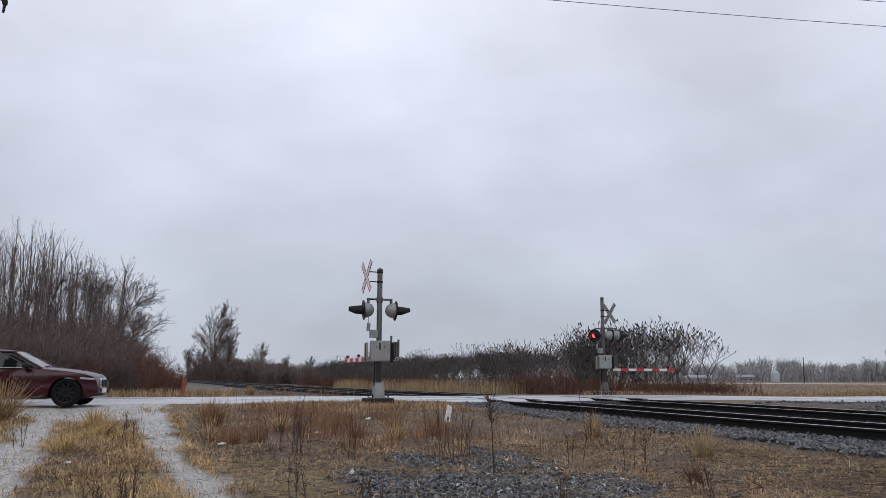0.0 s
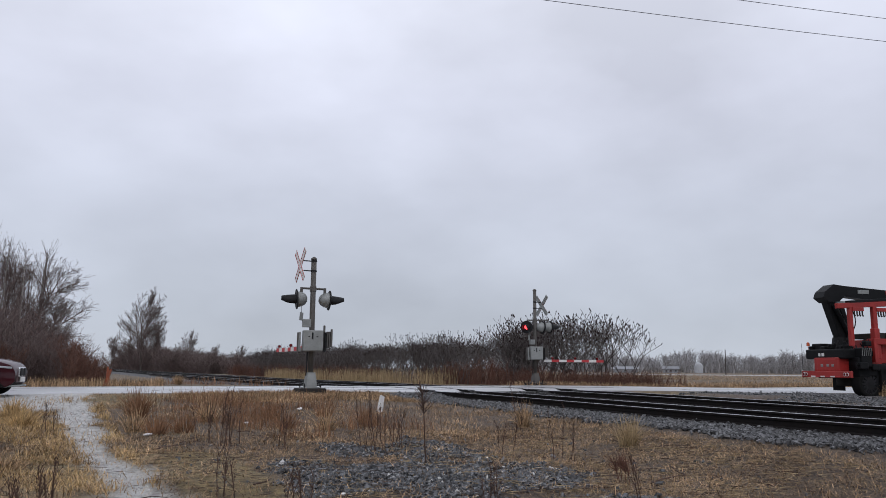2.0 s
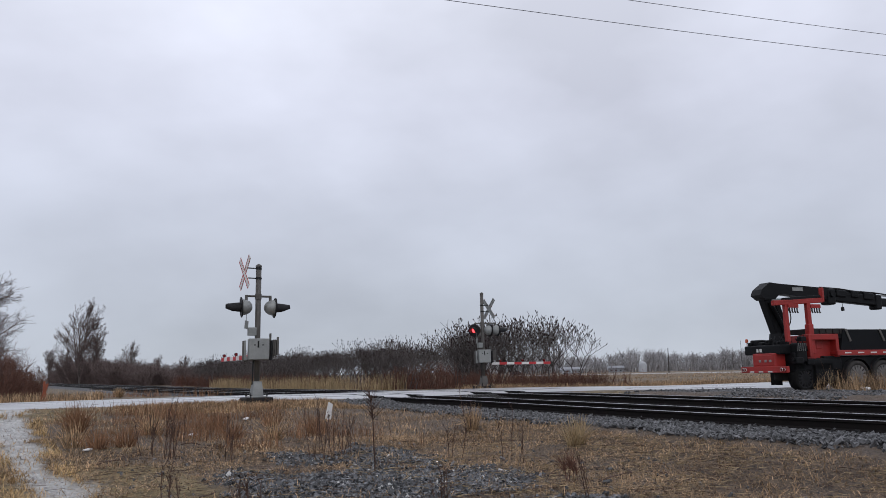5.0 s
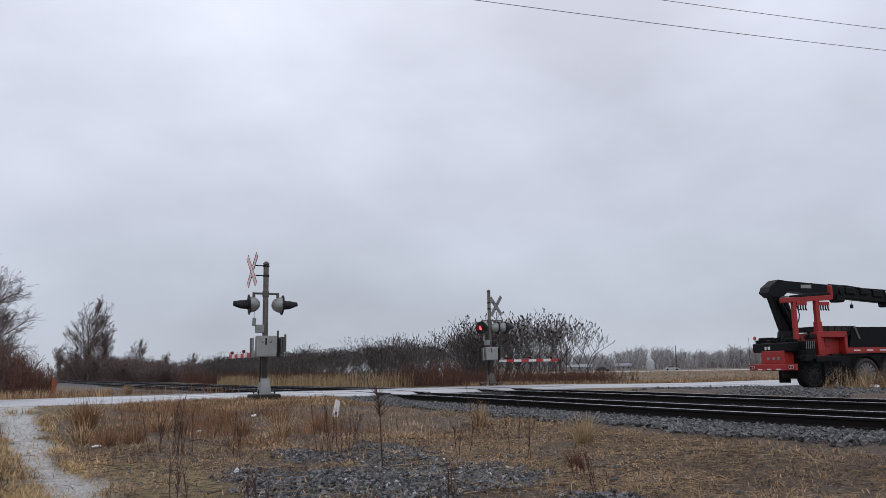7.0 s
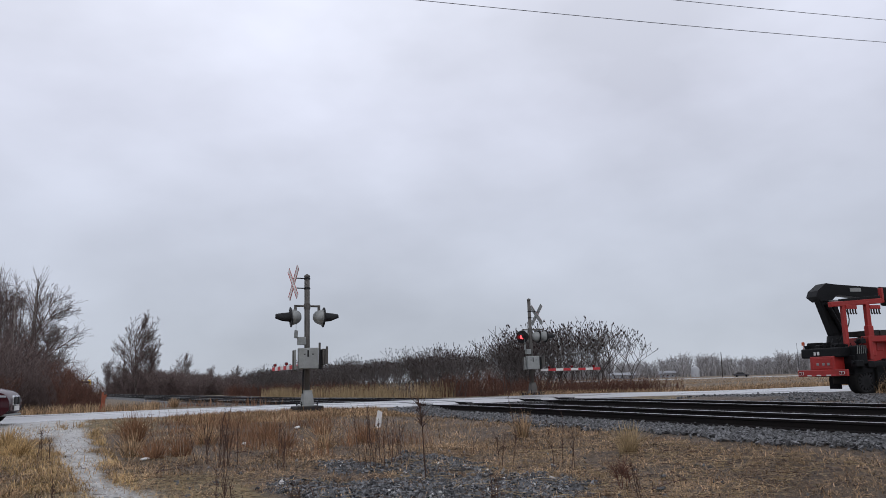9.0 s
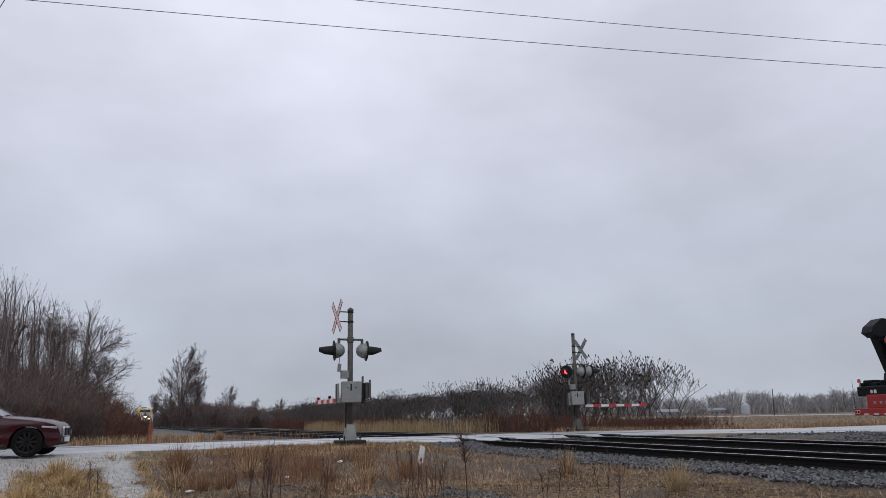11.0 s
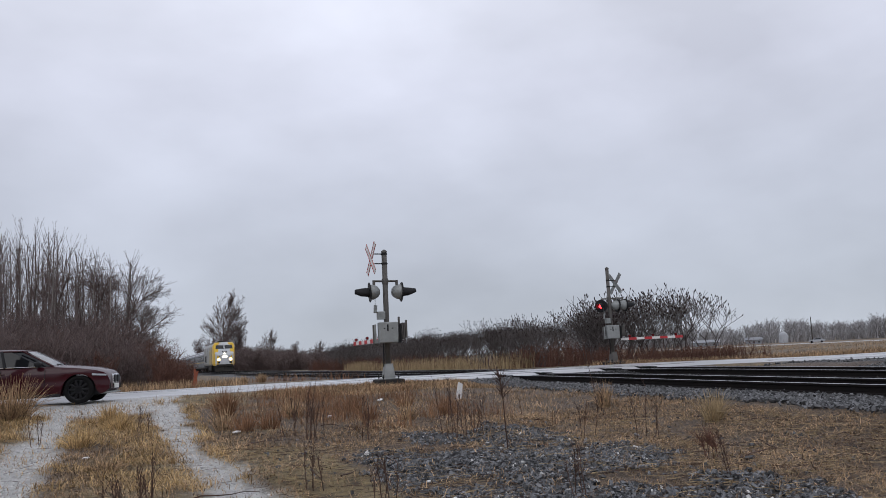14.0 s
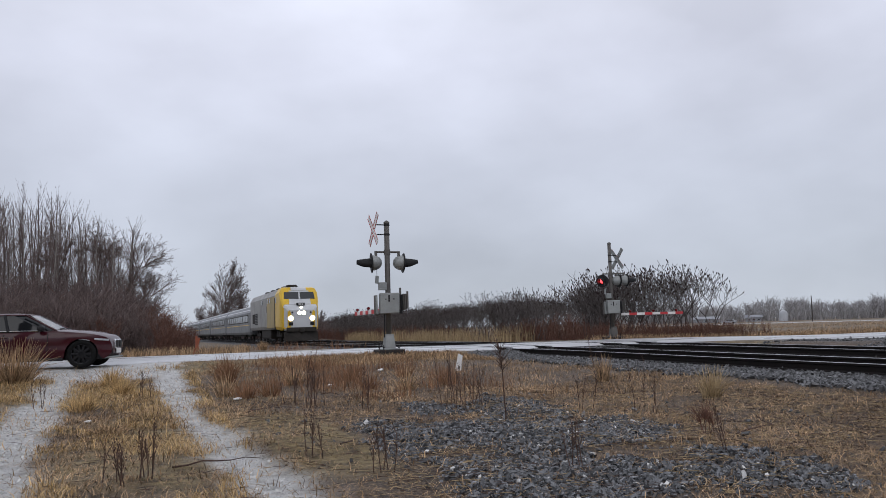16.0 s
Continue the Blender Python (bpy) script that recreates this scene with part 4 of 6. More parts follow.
# ---- the crane truck on the shoulder beyond the tracks ----
M_TRUCKRED = mat("bright_red_truck_paint", (0.40, 0.022, 0.018), (0.25, 0.018, 0.015), 0.5, scale=1.5, fine=25, bump=0.04)
M_CRANE = mat("satin_black_crane_paint", (0.006, 0.0065, 0.0075), (0.013, 0.0135, 0.015), 0.5, scale=1.2, fine=20, bump=0.08, spec=0.14)
M_AMBER = mat("amber_beacon", (0.55, 0.10, 0.03), None, 0.25, bump=0)
M_LOAD = mat("black_oiled_load", (0.006, 0.007, 0.009), (0.011, 0.012, 0.014), 0.6, scale=2, fine=25, spec=0.12)
M_DUSTY_TYRE = mat("mud_greyed_tyre", (0.075, 0.070, 0.066), (0.03, 0.028, 0.027), 0.9, scale=5, fine=40, spec=0.2)
M_STEEL_RIM = mat("dull_steel_rim", (0.26, 0.25, 0.24), (0.13, 0.12, 0.115), 0.6, 0.3, scale=6, fine=30)


def beam(bm, p, q, w, h):
    """A bevelled bar between two points in the xz plane, w wide in y and h deep."""
    p, q = Vector(p), Vector(q)
    d = q - p
    rot = Matrix.Rotation(-math.atan2(d.z, math.hypot(d.x, d.y)), 4, "Y")
    rot = Matrix.Rotation(math.atan2(d.y, d.x), 4, "Z") @ rot
    c = (p + q) / 2
    box(bm, c.x, c.y, c.z, d.length, w, h, min(w, h) * 0.12, rot)


def build_truck(m):
    tk = thing("crane_truck", m, "red flatbed truck with a folded black loader crane at its tail", "truck")

    def P(name, mm, fn, label="", parent=None):
        bm = bm_new()
        fn(bm)
        return part(name, bm, mm, parent or tk, label)
    P("chassis", M_UNDER, lambda b: (box(b, 5.2, -0.42, 0.85, 10.2, 0.12, 0.3, 0.02), box(b, 5.2, 0.42, 0.85, 10.2, 0.12, 0.3, 0.02), box(b, 1.9, 0, 0.75, 1.2, 2.0, 0.7, 0.05)), "dark chassis rails")
    bump = P("rear_bumper", M_TRUCKRED, lambda b: box(b, 0.05, 0, 0.84, 0.12, 2.5, 0.24, 0.02), "red rear bumper")
    for sy in (-1, 1):
        for k in (0, 1):
            P("tail_lamp", M_DARKRED, lambda b: tube(b, (-0.04, sy * (0.98 + 0.13 * k), 0.84), (-0.01, sy * (0.98 + 0.13 * k), 0.84), 0.05, seg=12), "round red tail lamp", bump)
            P("lamp_ring", M_WHITE, lambda b: lathe(b, [(0.052, 0.0), (0.064, 0.0), (0.064, 0.02), (0.052, 0.02)], pose(-0.015, sy * (0.98 + 0.13 * k), 0.84, 0, -90, 0), 16), "", bump)
    for k in range(6):
        P("reflector_strip", M_WHITE if k % 2 else M_RED, lambda b: box(b, -0.015, -0.62 + 0.25 * k, 0.76, 0.006, 0.23, 0.045), "", bump)
    box_r = P("rear_tool_box", M_TRUCKRED, lambda b: box(b, 0.36, 0.0, 1.2, 0.6, 1.25, 0.5, 0.03), "red rear tool box")
    P("tool_box_door", M_TRUCKRED, lambda b: box(b, 0.055, -0.02, 1.19, 0.02, 0.95, 0.38, 0.008), "", box_r)
    for sy in (-0.45, -0.2, 0.1):
        P("tool_box_latch", M_GALV, lambda b: box(b, 0.04, sy + 0.1, 1.16, 0.02, 0.12, 0.09, 0.01), "", box_r)
    blk = P("hydraulic_tank", M_CRANE, lambda b: (box(b, 0.5, 0.12, 1.58, 0.8, 2.0, 0.36, 0.05), box(b, 0.8, -1.0, 1.45, 0.45, 0.4, 0.7, 0.05), box(b, 0.75, 0, 1.1, 0.5, 2.2, 0.7, 0.05), box(b, 0.5, 0.75, 1.86, 0.4, 0.5, 0.25, 0.04), box(b, 0.35, 0.3, 1.8, 0.3, 0.25, 0.16, 0.03)), "black hydraulic tank and valve bank")
    P("pale_emblem", M_WHITE, lambda b: (box(b, 0.093, 0.36, 1.56, 0.012, 0.10, 0.12, 0.0), box(b, 0.093, 0.18, 1.56, 0.012, 0.12, 0.12, 0.0)), "", blk)
    for k in range(9):
        ha, hb = 0.3 + 0.09 * k, random.Random(k).uniform(-0.25, 0.25)
        P("tank_hose", M_BLACK, lambda b: [tube(b, (ha + hb * math.sin(i * 0.45), -0.2 - 0.11 * k, 2.0 - 0.16 * i + 0.1 * math.sin(i * 0.8 + k)), (ha + hb * math.sin((i + 1) * 0.45), -0.2 - 0.11 * k, 1.84 - 0.16 * i + 0.1 * math.sin((i + 1) * 0.8 + k)), 0.02, seg=6) for i in range(7)], "", blk)
    for k, (x0, y0, z0, sz) in enumerate(((0.25, 0.9, 1.82, 0.2), (0.3, -0.1, 1.86, 0.26), (0.45, -0.55, 1.8, 0.3), (0.95, -1.05, 1.95, 0.26), (1.1, -0.95, 1.6, 0.3), (0.62, -1.12, 1.15, 0.34), (1.15, -1.1, 1.1, 0.3))):
        P("valve_block", M_CRANE, lambda b: (box(b, x0, y0, z0, sz, sz * 0.8, sz * 0.7, 0.03), tube(b, (x0, y0, z0), (x0 - sz * 0.7, y0, z0 + 0.04), sz * 0.16, seg=8)), "", blk)
    for k in range(5):
        P("control_lever", M_GALV, lambda b: tube(b, (0.55 + 0.09 * k, -1.24, 1.5), (0.55 + 0.09 * k, -1.30, 1.78), 0.012, seg=6), "", blk)
    P("beacon", M_AMBER, lambda b: (tube(b, (0.15, 1.0, 1.73), (0.15, 1.0, 1.92), 0.012, seg=6), lathe(b, [(0.0, 0.0), (0.06, 0.0), (0.055, 0.12), (0.0, 0.15)], pose(0.15, 1.0, 1.90), 14)), "amber beacon")
    P("antenna", M_BLACK, lambda b: tube(b, (0.05, 1.24, 0.7), (0.05, 1.24, 2.0), 0.012, 0.006, 6))
    # crane
    crane = P("crane_column", M_CRANE, lambda b: (lathe(b, [(0.42, 1.6), (0.42, 1.85), (0.3, 1.95), (0.26, 2.2)], pose(0.75, 0, 0), 18), beam(b, (0.85, 0, 2.0), (0.25, 0, 3.75), 0.36, 0.36), beam(b, (1.2, 0, 2.15), (0.85, 0, 3.35), 0.18, 0.2)), "black crane column")
    P("elbow", M_CRANE, lambda b: (prism(b, [(-0.1, 3.66), (0.15, 3.48), (0.6, 3.52), (1.0, 3.85), (0.75, 4.12), (0.4, 4.16), (0.0, 3.88)], "y", -0.27, 0.27)), "", crane)
    P("inner_boom", M_CRANE, lambda b: (prism(b, [(0.4, 3.76), (0.6, 4.14), (3.3, 3.98), (3.4, 3.8), (3.0, 3.55), (2.0, 3.62), (1.2, 3.70)], "y", -0.2, 0.2)), "black main boom", crane)
    P("boom_ram", M_GALV, lambda b: tube(b, (0.5, -0.05, 3.5), (2.6, -0.05, 3.5), 0.06, seg=10), "", crane)
    P("lift_ram", M_CRANE, lambda b: tube(b, (1.0, -0.25, 2.2), (0.35, -0.25, 3.4), 0.08, seg=10), "", crane)
    P("outer_boom", M_CRANE, lambda b: (beam(b, (3.1, 0, 3.72), (6.0, 0, 3.50), 0.34, 0.42), beam(b, (3.3, 0, 3.97), (5.8, 0, 3.77), 0.2, 0.12), beam(b, (5.8, 0, 3.48), (9.4, 0, 3.3), 0.26, 0.32)), "black telescopic boom", crane)
    P("boom_joint", M_CRANE, lambda b: (box(b, 3.4, 0, 3.66, 0.42, 0.46, 0.66, 0.08), box(b, 5.8, 0, 3.46, 0.3, 0.42, 0.6, 0.06), tube(b, (3.4, -0.3, 3.75), (3.4, 0.3, 3.75), 0.12, seg=12)), "", crane)
    P("boom_hose", M_BLACK, lambda b: [tube(b, (2.9 + 0.9 * i, -0.12, 4.02 - 0.068 * i + 0.03 * (i % 2)), (3.8 + 0.9 * i, -0.12, 3.95 - 0.068 * i + 0.03 * ((i + 1) % 2)), 0.028, seg=6) for i in range(7)], "black hoses along the boom", crane)
    for x0, z0, w0 in ((3.9, 3.78, 0.5), (4.6, 3.76, 0.36), (5.3, 3.68, 0.5)):
        P("boom_bracket", M_CRANE, lambda b: box(b, x0, -0.02, z0, w0, 0.42, 0.28, 0.04, pose(0, 0, 0, 0, 4.3, 0)), "", crane)
    P("extension_ram", M_GALV, lambda b: tube(b, (5.9, -0.1, 3.74), (8.6, -0.1, 3.58), 0.03, seg=8), "thin steel ram", crane)
    P("maker_plate", M_GALV, lambda b: box(b, 1.75, -0.205, 3.92, 0.5, 0.012, 0.14), "", crane)
    for k, (x0, z0) in enumerate(((0.9, 3.2), (1.0, 3.3), (0.8, 2.9))):
        P("hydraulic_hose", M_BLACK, lambda b: [tube(b, (x0 + 0.25 * math.sin(i * 0.5) - 0.02 * i, -0.3 - 0.04 * k, z0 - 0.17 * i), (x0 + 0.25 * math.sin((i + 1) * 0.5) - 0.02 * (i + 1), -0.3 - 0.04 * k, z0 - 0.17 * (i + 1)), 0.022, seg=6) for i in range(7)], "", crane)
    hk = P("hook", M_BLACK, lambda b: (tube(b, (4.1, 0, 3.5), (4.1, 0, 3.25), 0.012, seg=6), box(b, 4.1, 0, 3.18, 0.1, 0.1, 0.16, 0.02)), "", crane)
    # red boom rest
    rest = P("boom_rest", M_TRUCKRED, lambda b: (box(b, 1.40, -1.0, 2.55, 0.17, 0.17, 1.7, 0.02), box(b, 1.40, -1.0, 1.95, 0.23, 0.22, 1.1, 0.02), box(b, 0.36, -1.0, 2.6, 0.15, 0.15, 1.5, 0.02), beam(b, (-0.2, -1.0, 3.28), (2.12, -1.0, 3.42), 0.16, 0.19), box(b, 2.12, -1.0, 3.62, 0.09, 0.18, 0.55, 0.02)), "red boom rest frame")
    P("rest_pad", M_CRANE, lambda b: beam(b, (0.35, -0.95, 3.44), (2.0, -0.95, 3.56), 0.26, 0.1), "black boom pad", rest)
    for x0 in (0.46, 1.50):
        P("chain_rack", M_TRUCKRED, lambda b: box(b, x0 + 0.2, -1.08, 3.18, 0.46, 0.06, 0.14, 0.01), "", rest)
        for k in range(4):
            P("chain_hook", M_UNDER, lambda b: (box(b, x0 + 0.03 + 0.115 * k, -1.08, 3.05, 0.045, 0.045, 0.16, 0.012), tube(b, (x0 + 0.03 + 0.115 * k, -1.08, 2.97), (x0 + 0.07 + 0.115 * k, -1.08, 2.93), 0.03, seg=6)), "", rest)
    P("headboard", M_TRUCKRED, lambda b: (box(b, 1.9, -1.0, 2.02, 1.3, 0.36, 0.22, 0.02), box(b, 1.25, -1.0, 1.7, 0.16, 0.36, 0.85, 0.02), box(b, 2.5, -1.0, 1.7, 0.14, 0.36, 0.85, 0.02), box(b, 1.9, -0.85, 1.6, 1.2, 0.06, 0.8, 0.01), box(b, 1.9, 0.2, 1.85, 0.3, 2.2, 0.55, 0.03)), "red headboard")
    for k in range(5):
        P("timber_block", M_TIE, lambda b: box(b, 1.6 + 0.32 * k, -0.5, 2.24, 0.28, 1.2, 0.2, 0.015), "dark timber block")
    bed = P("flatbed", M_TRUCKRED, lambda b: (box(b, 5.9, 0, 1.42, 7.0, 2.4, 0.14, 0.02), box(b, 5.9, -1.21, 1.42, 7.0, 0.06, 0.2, 0.015)), "red flatbed rail")
    for k in range(8):
        P("side_marker", M_WHITE, lambda b: box(b, 2.9 + 0.62 * k, -1.243, 1.42, 0.3, 0.008, 0.05), "", bed)
    load = P("load", M_LOAD, lambda b: (prism(b, [(2.65, 1.5), (2.85, 2.3), (9.2, 2.3), (9.2, 1.5)], "y", -1.15, -1.08), box(b, 5.95, 0.0, 1.75, 6.3, 2.1, 0.5, 0.04), prism(b, [(2.65, 1.5), (2.85, 2.25), (9.2, 2.25), (9.2, 1.5)], "y", 1.08, 1.15)), "black side panels round the load")
    for x0 in (2.95, 4.6, 6.3):
        P("side_stake", M_MAST, lambda b: beam(b, (x0 + 0.2, -1.17, 1.85), (x0, -1.17, 2.31), 0.03, 0.09), "", load)
    # black boxes added to close the see-through gap below the bed and darken it
    P("side_skirt", M_CRANE, lambda b: (box(b, 5.6, -0.3, 1.0, 7.4, 1.5, 0.62, 0.04), box(b, 5.8, -0.85, 0.72, 2.6, 0.5, 0.6, 0.05), box(b, 2.5, -0.2, 0.9, 1.6, 1.6, 0.7, 0.04)), "black boxes added to darken the gap below the bed")
    P("mudflap", M_RUBBER, lambda b: (box(b, 1.35, -0.9, 0.6, 0.03, 0.62, 0.75, 0.005), box(b, 1.35, 0.9, 0.6, 0.03, 0.62, 0.75, 0.005)))
    P("under_tank", M_CRANE, lambda b: (box(b, 1.75, -0.75, 0.72, 1.1, 0.7, 0.75, 0.06), box(b, 1.6, 0, 1.0, 2.2, 2.2, 0.45, 0.05)))
    # black tyre and rim: the shadow below the tail is put into their colour
    wheel_parts(tk, 0.95, -0.9, 0.5, -1, 14, 0.4, M_RUBBER, M_BLACK)
    for x0 in (3.34, 4.62, 8.6):
        for sy in (-1, 1):
            wheel_parts(tk, x0, sy * 0.98, 0.56, sy, 14, 0.46, M_DUSTY_TYRE, M_STEEL_RIM)
            P("mudguard", M_BLACK, lambda b: lathe(b, [(0.62, -0.24), (0.64, -0.24), (0.64, 0.24), (0.62, 0.24)], pose(x0, sy * 0.98, 0.58, 90, 0, 0), 16, math.pi))
    cab = P("cab", M_TRUCKRED, lambda b: (box(b, 10.6, 0, 1.95, 2.0, 2.4, 2.1, 0.12), box(b, 11.7, 0, 1.3, 0.9, 2.2, 0.9, 0.12)), "red cab")
    for sy in (-1, 1):
        P("cab_window", M_CARGLASS, lambda b: box(b, 10.75, sy * 1.2, 2.4, 1.0, 0.02, 0.7, 0.005), "", cab)
    P("cab_screen", M_CARGLASS, lambda b: box(b, 11.6, 0, 2.45, 0.02, 2.1, 0.75, 0.005), "", cab)
    for sy in (-1, 1):
        wheel_parts(tk, 11.3, sy * 1.0, 0.525, sy, 14, 0.34)
    return tk


build_truck(pose(25.66, 19.82, -0.13, 0, 0, -12))


# ---- bare trees, brush and sumac ----
def sweep(segs, sides):
    """Tapered prisms for many segments at once: rows of p0, p1, r0, r1."""
    a = np.array([(*p, *q, r, s) for p, q, r, s in segs], float)
    p0, p1, r0, r1 = a[:, :3], a[:, 3:6], a[:, 6:7], a[:, 7:8]
    d = p1 - p0
    d /= np.maximum(np.linalg.norm(d, axis=1, keepdims=True), 1e-9)
    ref = np.where(np.abs(d[:, 2:3]) < 0.9, [[0, 0, 1.0]], [[1.0, 0, 0]])
    u = np.cross(d, ref)
    u /= np.linalg.norm(u, axis=1, keepdims=True)
    w = np.cross(d, u)
    vs = []
    for p, r in ((p0, r0), (p1, r1)):
        for k in range(sides):
            t = 2 * math.pi * k / sides
            vs.append(p + (u * math.cos(t) + w * math.sin(t)) * r)
    v = np.stack(vs, 1).reshape(-1, 3)
    n = len(a)
    base = (np.arange(n) * 2 * sides)[:, None]
    f = np.concatenate([base + np.array([[k, (k + 1) % sides, sides + (k + 1) % sides, sides + k]]) for k in range(sides)])
    return v, f


def fast_mesh(name, v, f, material):
    me = bpy.data.meshes.new(name)
    v, f = np.asarray(v, np.float32), np.asarray(f, np.int32)
    me.vertices.add(len(v))
    me.vertices.foreach_set("co", v.ravel())
    k = f.shape[1]
    me.loops.add(f.size)
    me.loops.foreach_set("vertex_index", f.ravel())
    me.polygons.add(len(f))
    me.polygons.foreach_set("loop_start", np.arange(0, f.size, k, dtype=np.int32))
    me.polygons.foreach_set("use_smooth", np.zeros(len(f), dtype=bool))
    me.materials.append(material)
    me.update(calc_edges=True)
    return me


def grow(rng, p, d, length, r, depth, out, opt):
    """One limb as bent segments, with side limbs: opt holds steps, wander, lift, kids, spread, shrink."""
    steps = opt["steps"]
    p, d = Vector(p), Vector(d).normalized()
    pts = [p.copy()]
    for s in range(steps):
        d = (d + Vector((rng.gauss(0, 1), rng.gauss(0, 1), rng.gauss(0, 1))) * opt["wander"] + Vector((0, 0, opt["lift"]))).normalized()
        q = p + d * (length / steps)
        r1 = r * (1 - 0.75 * (s + 1) / steps) if depth == 0 or s == steps - 1 else r * (1 - 0.6 * (s + 1) / steps)
        r0 = r * (1 - 0.6 * s / steps)
        out.append((tuple(p), tuple(q), max(r0, opt["rmin"]), max(r1, opt["rmin"] * 0.8), depth))
        p = q
        pts.append((p.copy()))
    if depth <= 0:
        opt.setdefault("tips", []).append((tuple(p), tuple(d)))
        return
    for k in range(opt["kids"][depth]):
        t = rng.uniform(opt["from"][depth], 1.0)
        i = min(int(t * steps), steps - 1)
        q = pts[i].lerp(pts[i + 1], t * steps - i)
        side = Vector((rng.gauss(0, 1), rng.gauss(0, 1), rng.gauss(0, 0.4)))
        side = (side - d * side.dot(d)).normalized()
        nd = d * math.cos(opt["spread"]) + side * math.sin(opt["spread"]) * rng.uniform(0.7, 1.2)
        grow(rng, q, nd, length * opt["shrink"] * rng.uniform(0.7, 1.15) * (1.15 - 0.5 * t), max(r * opt.get("thin", 0.5) * (1.1 - 0.5 * t), opt["rmin"]), depth - 1, out, opt)


def tree_meshes(seed, height, r, opt, bark, twig):
    rng = random.Random(seed)
    out = []
    opt = dict(opt)
    top = max(k for k in opt["kids"]) if opt["kids"] else 0
    grow(rng, (0, 0, -0.2), (rng.gauss(0, 0.05), rng.gauss(0, 0.05), 1), height, r, top, out, opt)
    thick = [s[:4] for s in out if s[4] == top]
    thin = [s[:4] for s in out if s[4] != top]
    return fast_mesh("trunk", *sweep(thick, 7), bark), fast_mesh("crown", *sweep(thin, 3), twig), opt.get("tips", [])


def tree_thing(name, meshes, m, label, category, group=""):
    ob = thing(name, m, label, category, group)
    for me in meshes:
        o = new(me.name.split(".")[0], me)
        o.parent = ob
        if o.name.startswith(("seed_crop", "branchwork", "crown")):
            tagged(o, kind="stuff")
    return ob


POLE_TREE = dict(steps=7, wander=0.016, lift=0.055, kids={2: 24, 1: 6}, spread=0.46, shrink=0.21, rmin=0.0065, thin=0.3)
POLE_TREE["from"] = {2: 0.34, 1: 0.15}
CROWN_TREE = dict(steps=5, wander=0.10, lift=0.02, kids={4: 12, 3: 8, 2: 6, 1: 4}, spread=0.66, shrink=0.60, rmin=0.0095, thin=0.52)
CROWN_TREE["from"] = {4: 0.22, 3: 0.15, 2: 0.1, 1: 0.1}
DOME_TREE = dict(steps=5, wander=0.06, lift=0.05, kids={4: 15, 3: 9, 2: 6, 1: 4}, spread=0.52, shrink=0.57, rmin=0.02, thin=0.42)
DOME_TREE["from"] = {4: 0.10, 3: 0.15, 2: 0.1, 1: 0.1}


def build_woods():
    kinds = [tree_meshes(100 + k, 11.5 + 0.5 * (k % 3), 0.058 + 0.014 * (k % 3), POLE_TREE, M_BARK_PALE if k % 2 else M_BARK, M_TWIG) for k in range(7)]
    rng = random.Random(5)
    n = 0
    spots = []
    while n < 200:
        a, d = rng.uniform(-17.0, -0.9), rng.uniform(54, 86)
        x, y = d * math.sin(radians(a)), d * math.cos(radians(a))
        if any((x - u) ** 2 + (y - v) ** 2 < 0.5 for u, v in spots):
            continue
        spots.append((x, y))
        k = rng.randrange(7)
        s = d / 78.0 * rng.uniform(0.84, 1.12) * (1.0 - 0.16 * max(0.0, (a + 5.0) / 4.0)) * (0.97 + 0.012 * -a)
        m = pose(x, y, float(ground_z(x, y)), rng.uniform(-1.5, 1.5), rng.uniform(-1.5, 1.5), rng.uniform(0, 360)) @ Matrix.Scale(s, 4)
        lab = "slender bare grey tree in a dense stand behind brush"
        ob = tree_thing("tree", kinds[k][:2], m, lab, "tree", "bare trees of the roadside wood")
        n += 1
    big = tree_meshes(31, 8.6, 0.17, CROWN_TREE, M_BARK, M_TWIG)
    for a, d, s in ((-0.2, 61, 0.56), (-1.3, 60, 0.74), (-2.5, 64, 0.82), (-4.4, 62, 0.78)):
        x, y = d * math.sin(radians(a)), d * math.cos(radians(a))
        tree_thing("tree", big[:2], pose(x, y, float(ground_z(x, y)), 0, 0, 70 * d) @ Matrix.Scale(s, 4), "crooked bare tree with spreading crown at the wood's edge", "tree", "bare trees of the roadside wood")
    tall = tree_meshes(77, 14.0, 0.17, dict(POLE_TREE, kids={2: 12, 1: 9}, spread=0.7, shrink=0.27, **{"from": {2: 0.62, 1: 0.2}}), M_BARK_PALE, M_TWIG)
    x, y = 66 * math.sin(radians(-0.9)), 66 * math.cos(radians(-0.9))
    tree_thing("tree", tall[:2], pose(x, y, -0.3) @ Matrix.Scale(0.70, 4), "tall pale bare tree rising above the wood's edge", "tree", "bare trees of the roadside wood")
    # lone trees far behind the tracks
    far = [tree_meshes(18 + k, 13.5, 0.26, DOME_TREE, M_BARK, M_TWIG) for k in range(2)]
    for k, (a, d, s) in enumerate(((-16.05, 190, 1.0), (-15.2, 194, 0.72), (-13.1, 235, 0.62), (-17.9, 215, 0.52), (-17.0, 222, 0.50), (-11.3, 240, 0.44), (-9.6, 240, 0.42))):
        x, y = AZ(d, a)
        tree_thing("tree", far[k % 2][:2], pose(x, y, -0.7, 0, 0, 40 * s) @ Matrix.Scale(s, 4), "tall bare tree standing far behind the railway", "tree", "lone trees behind the railway")


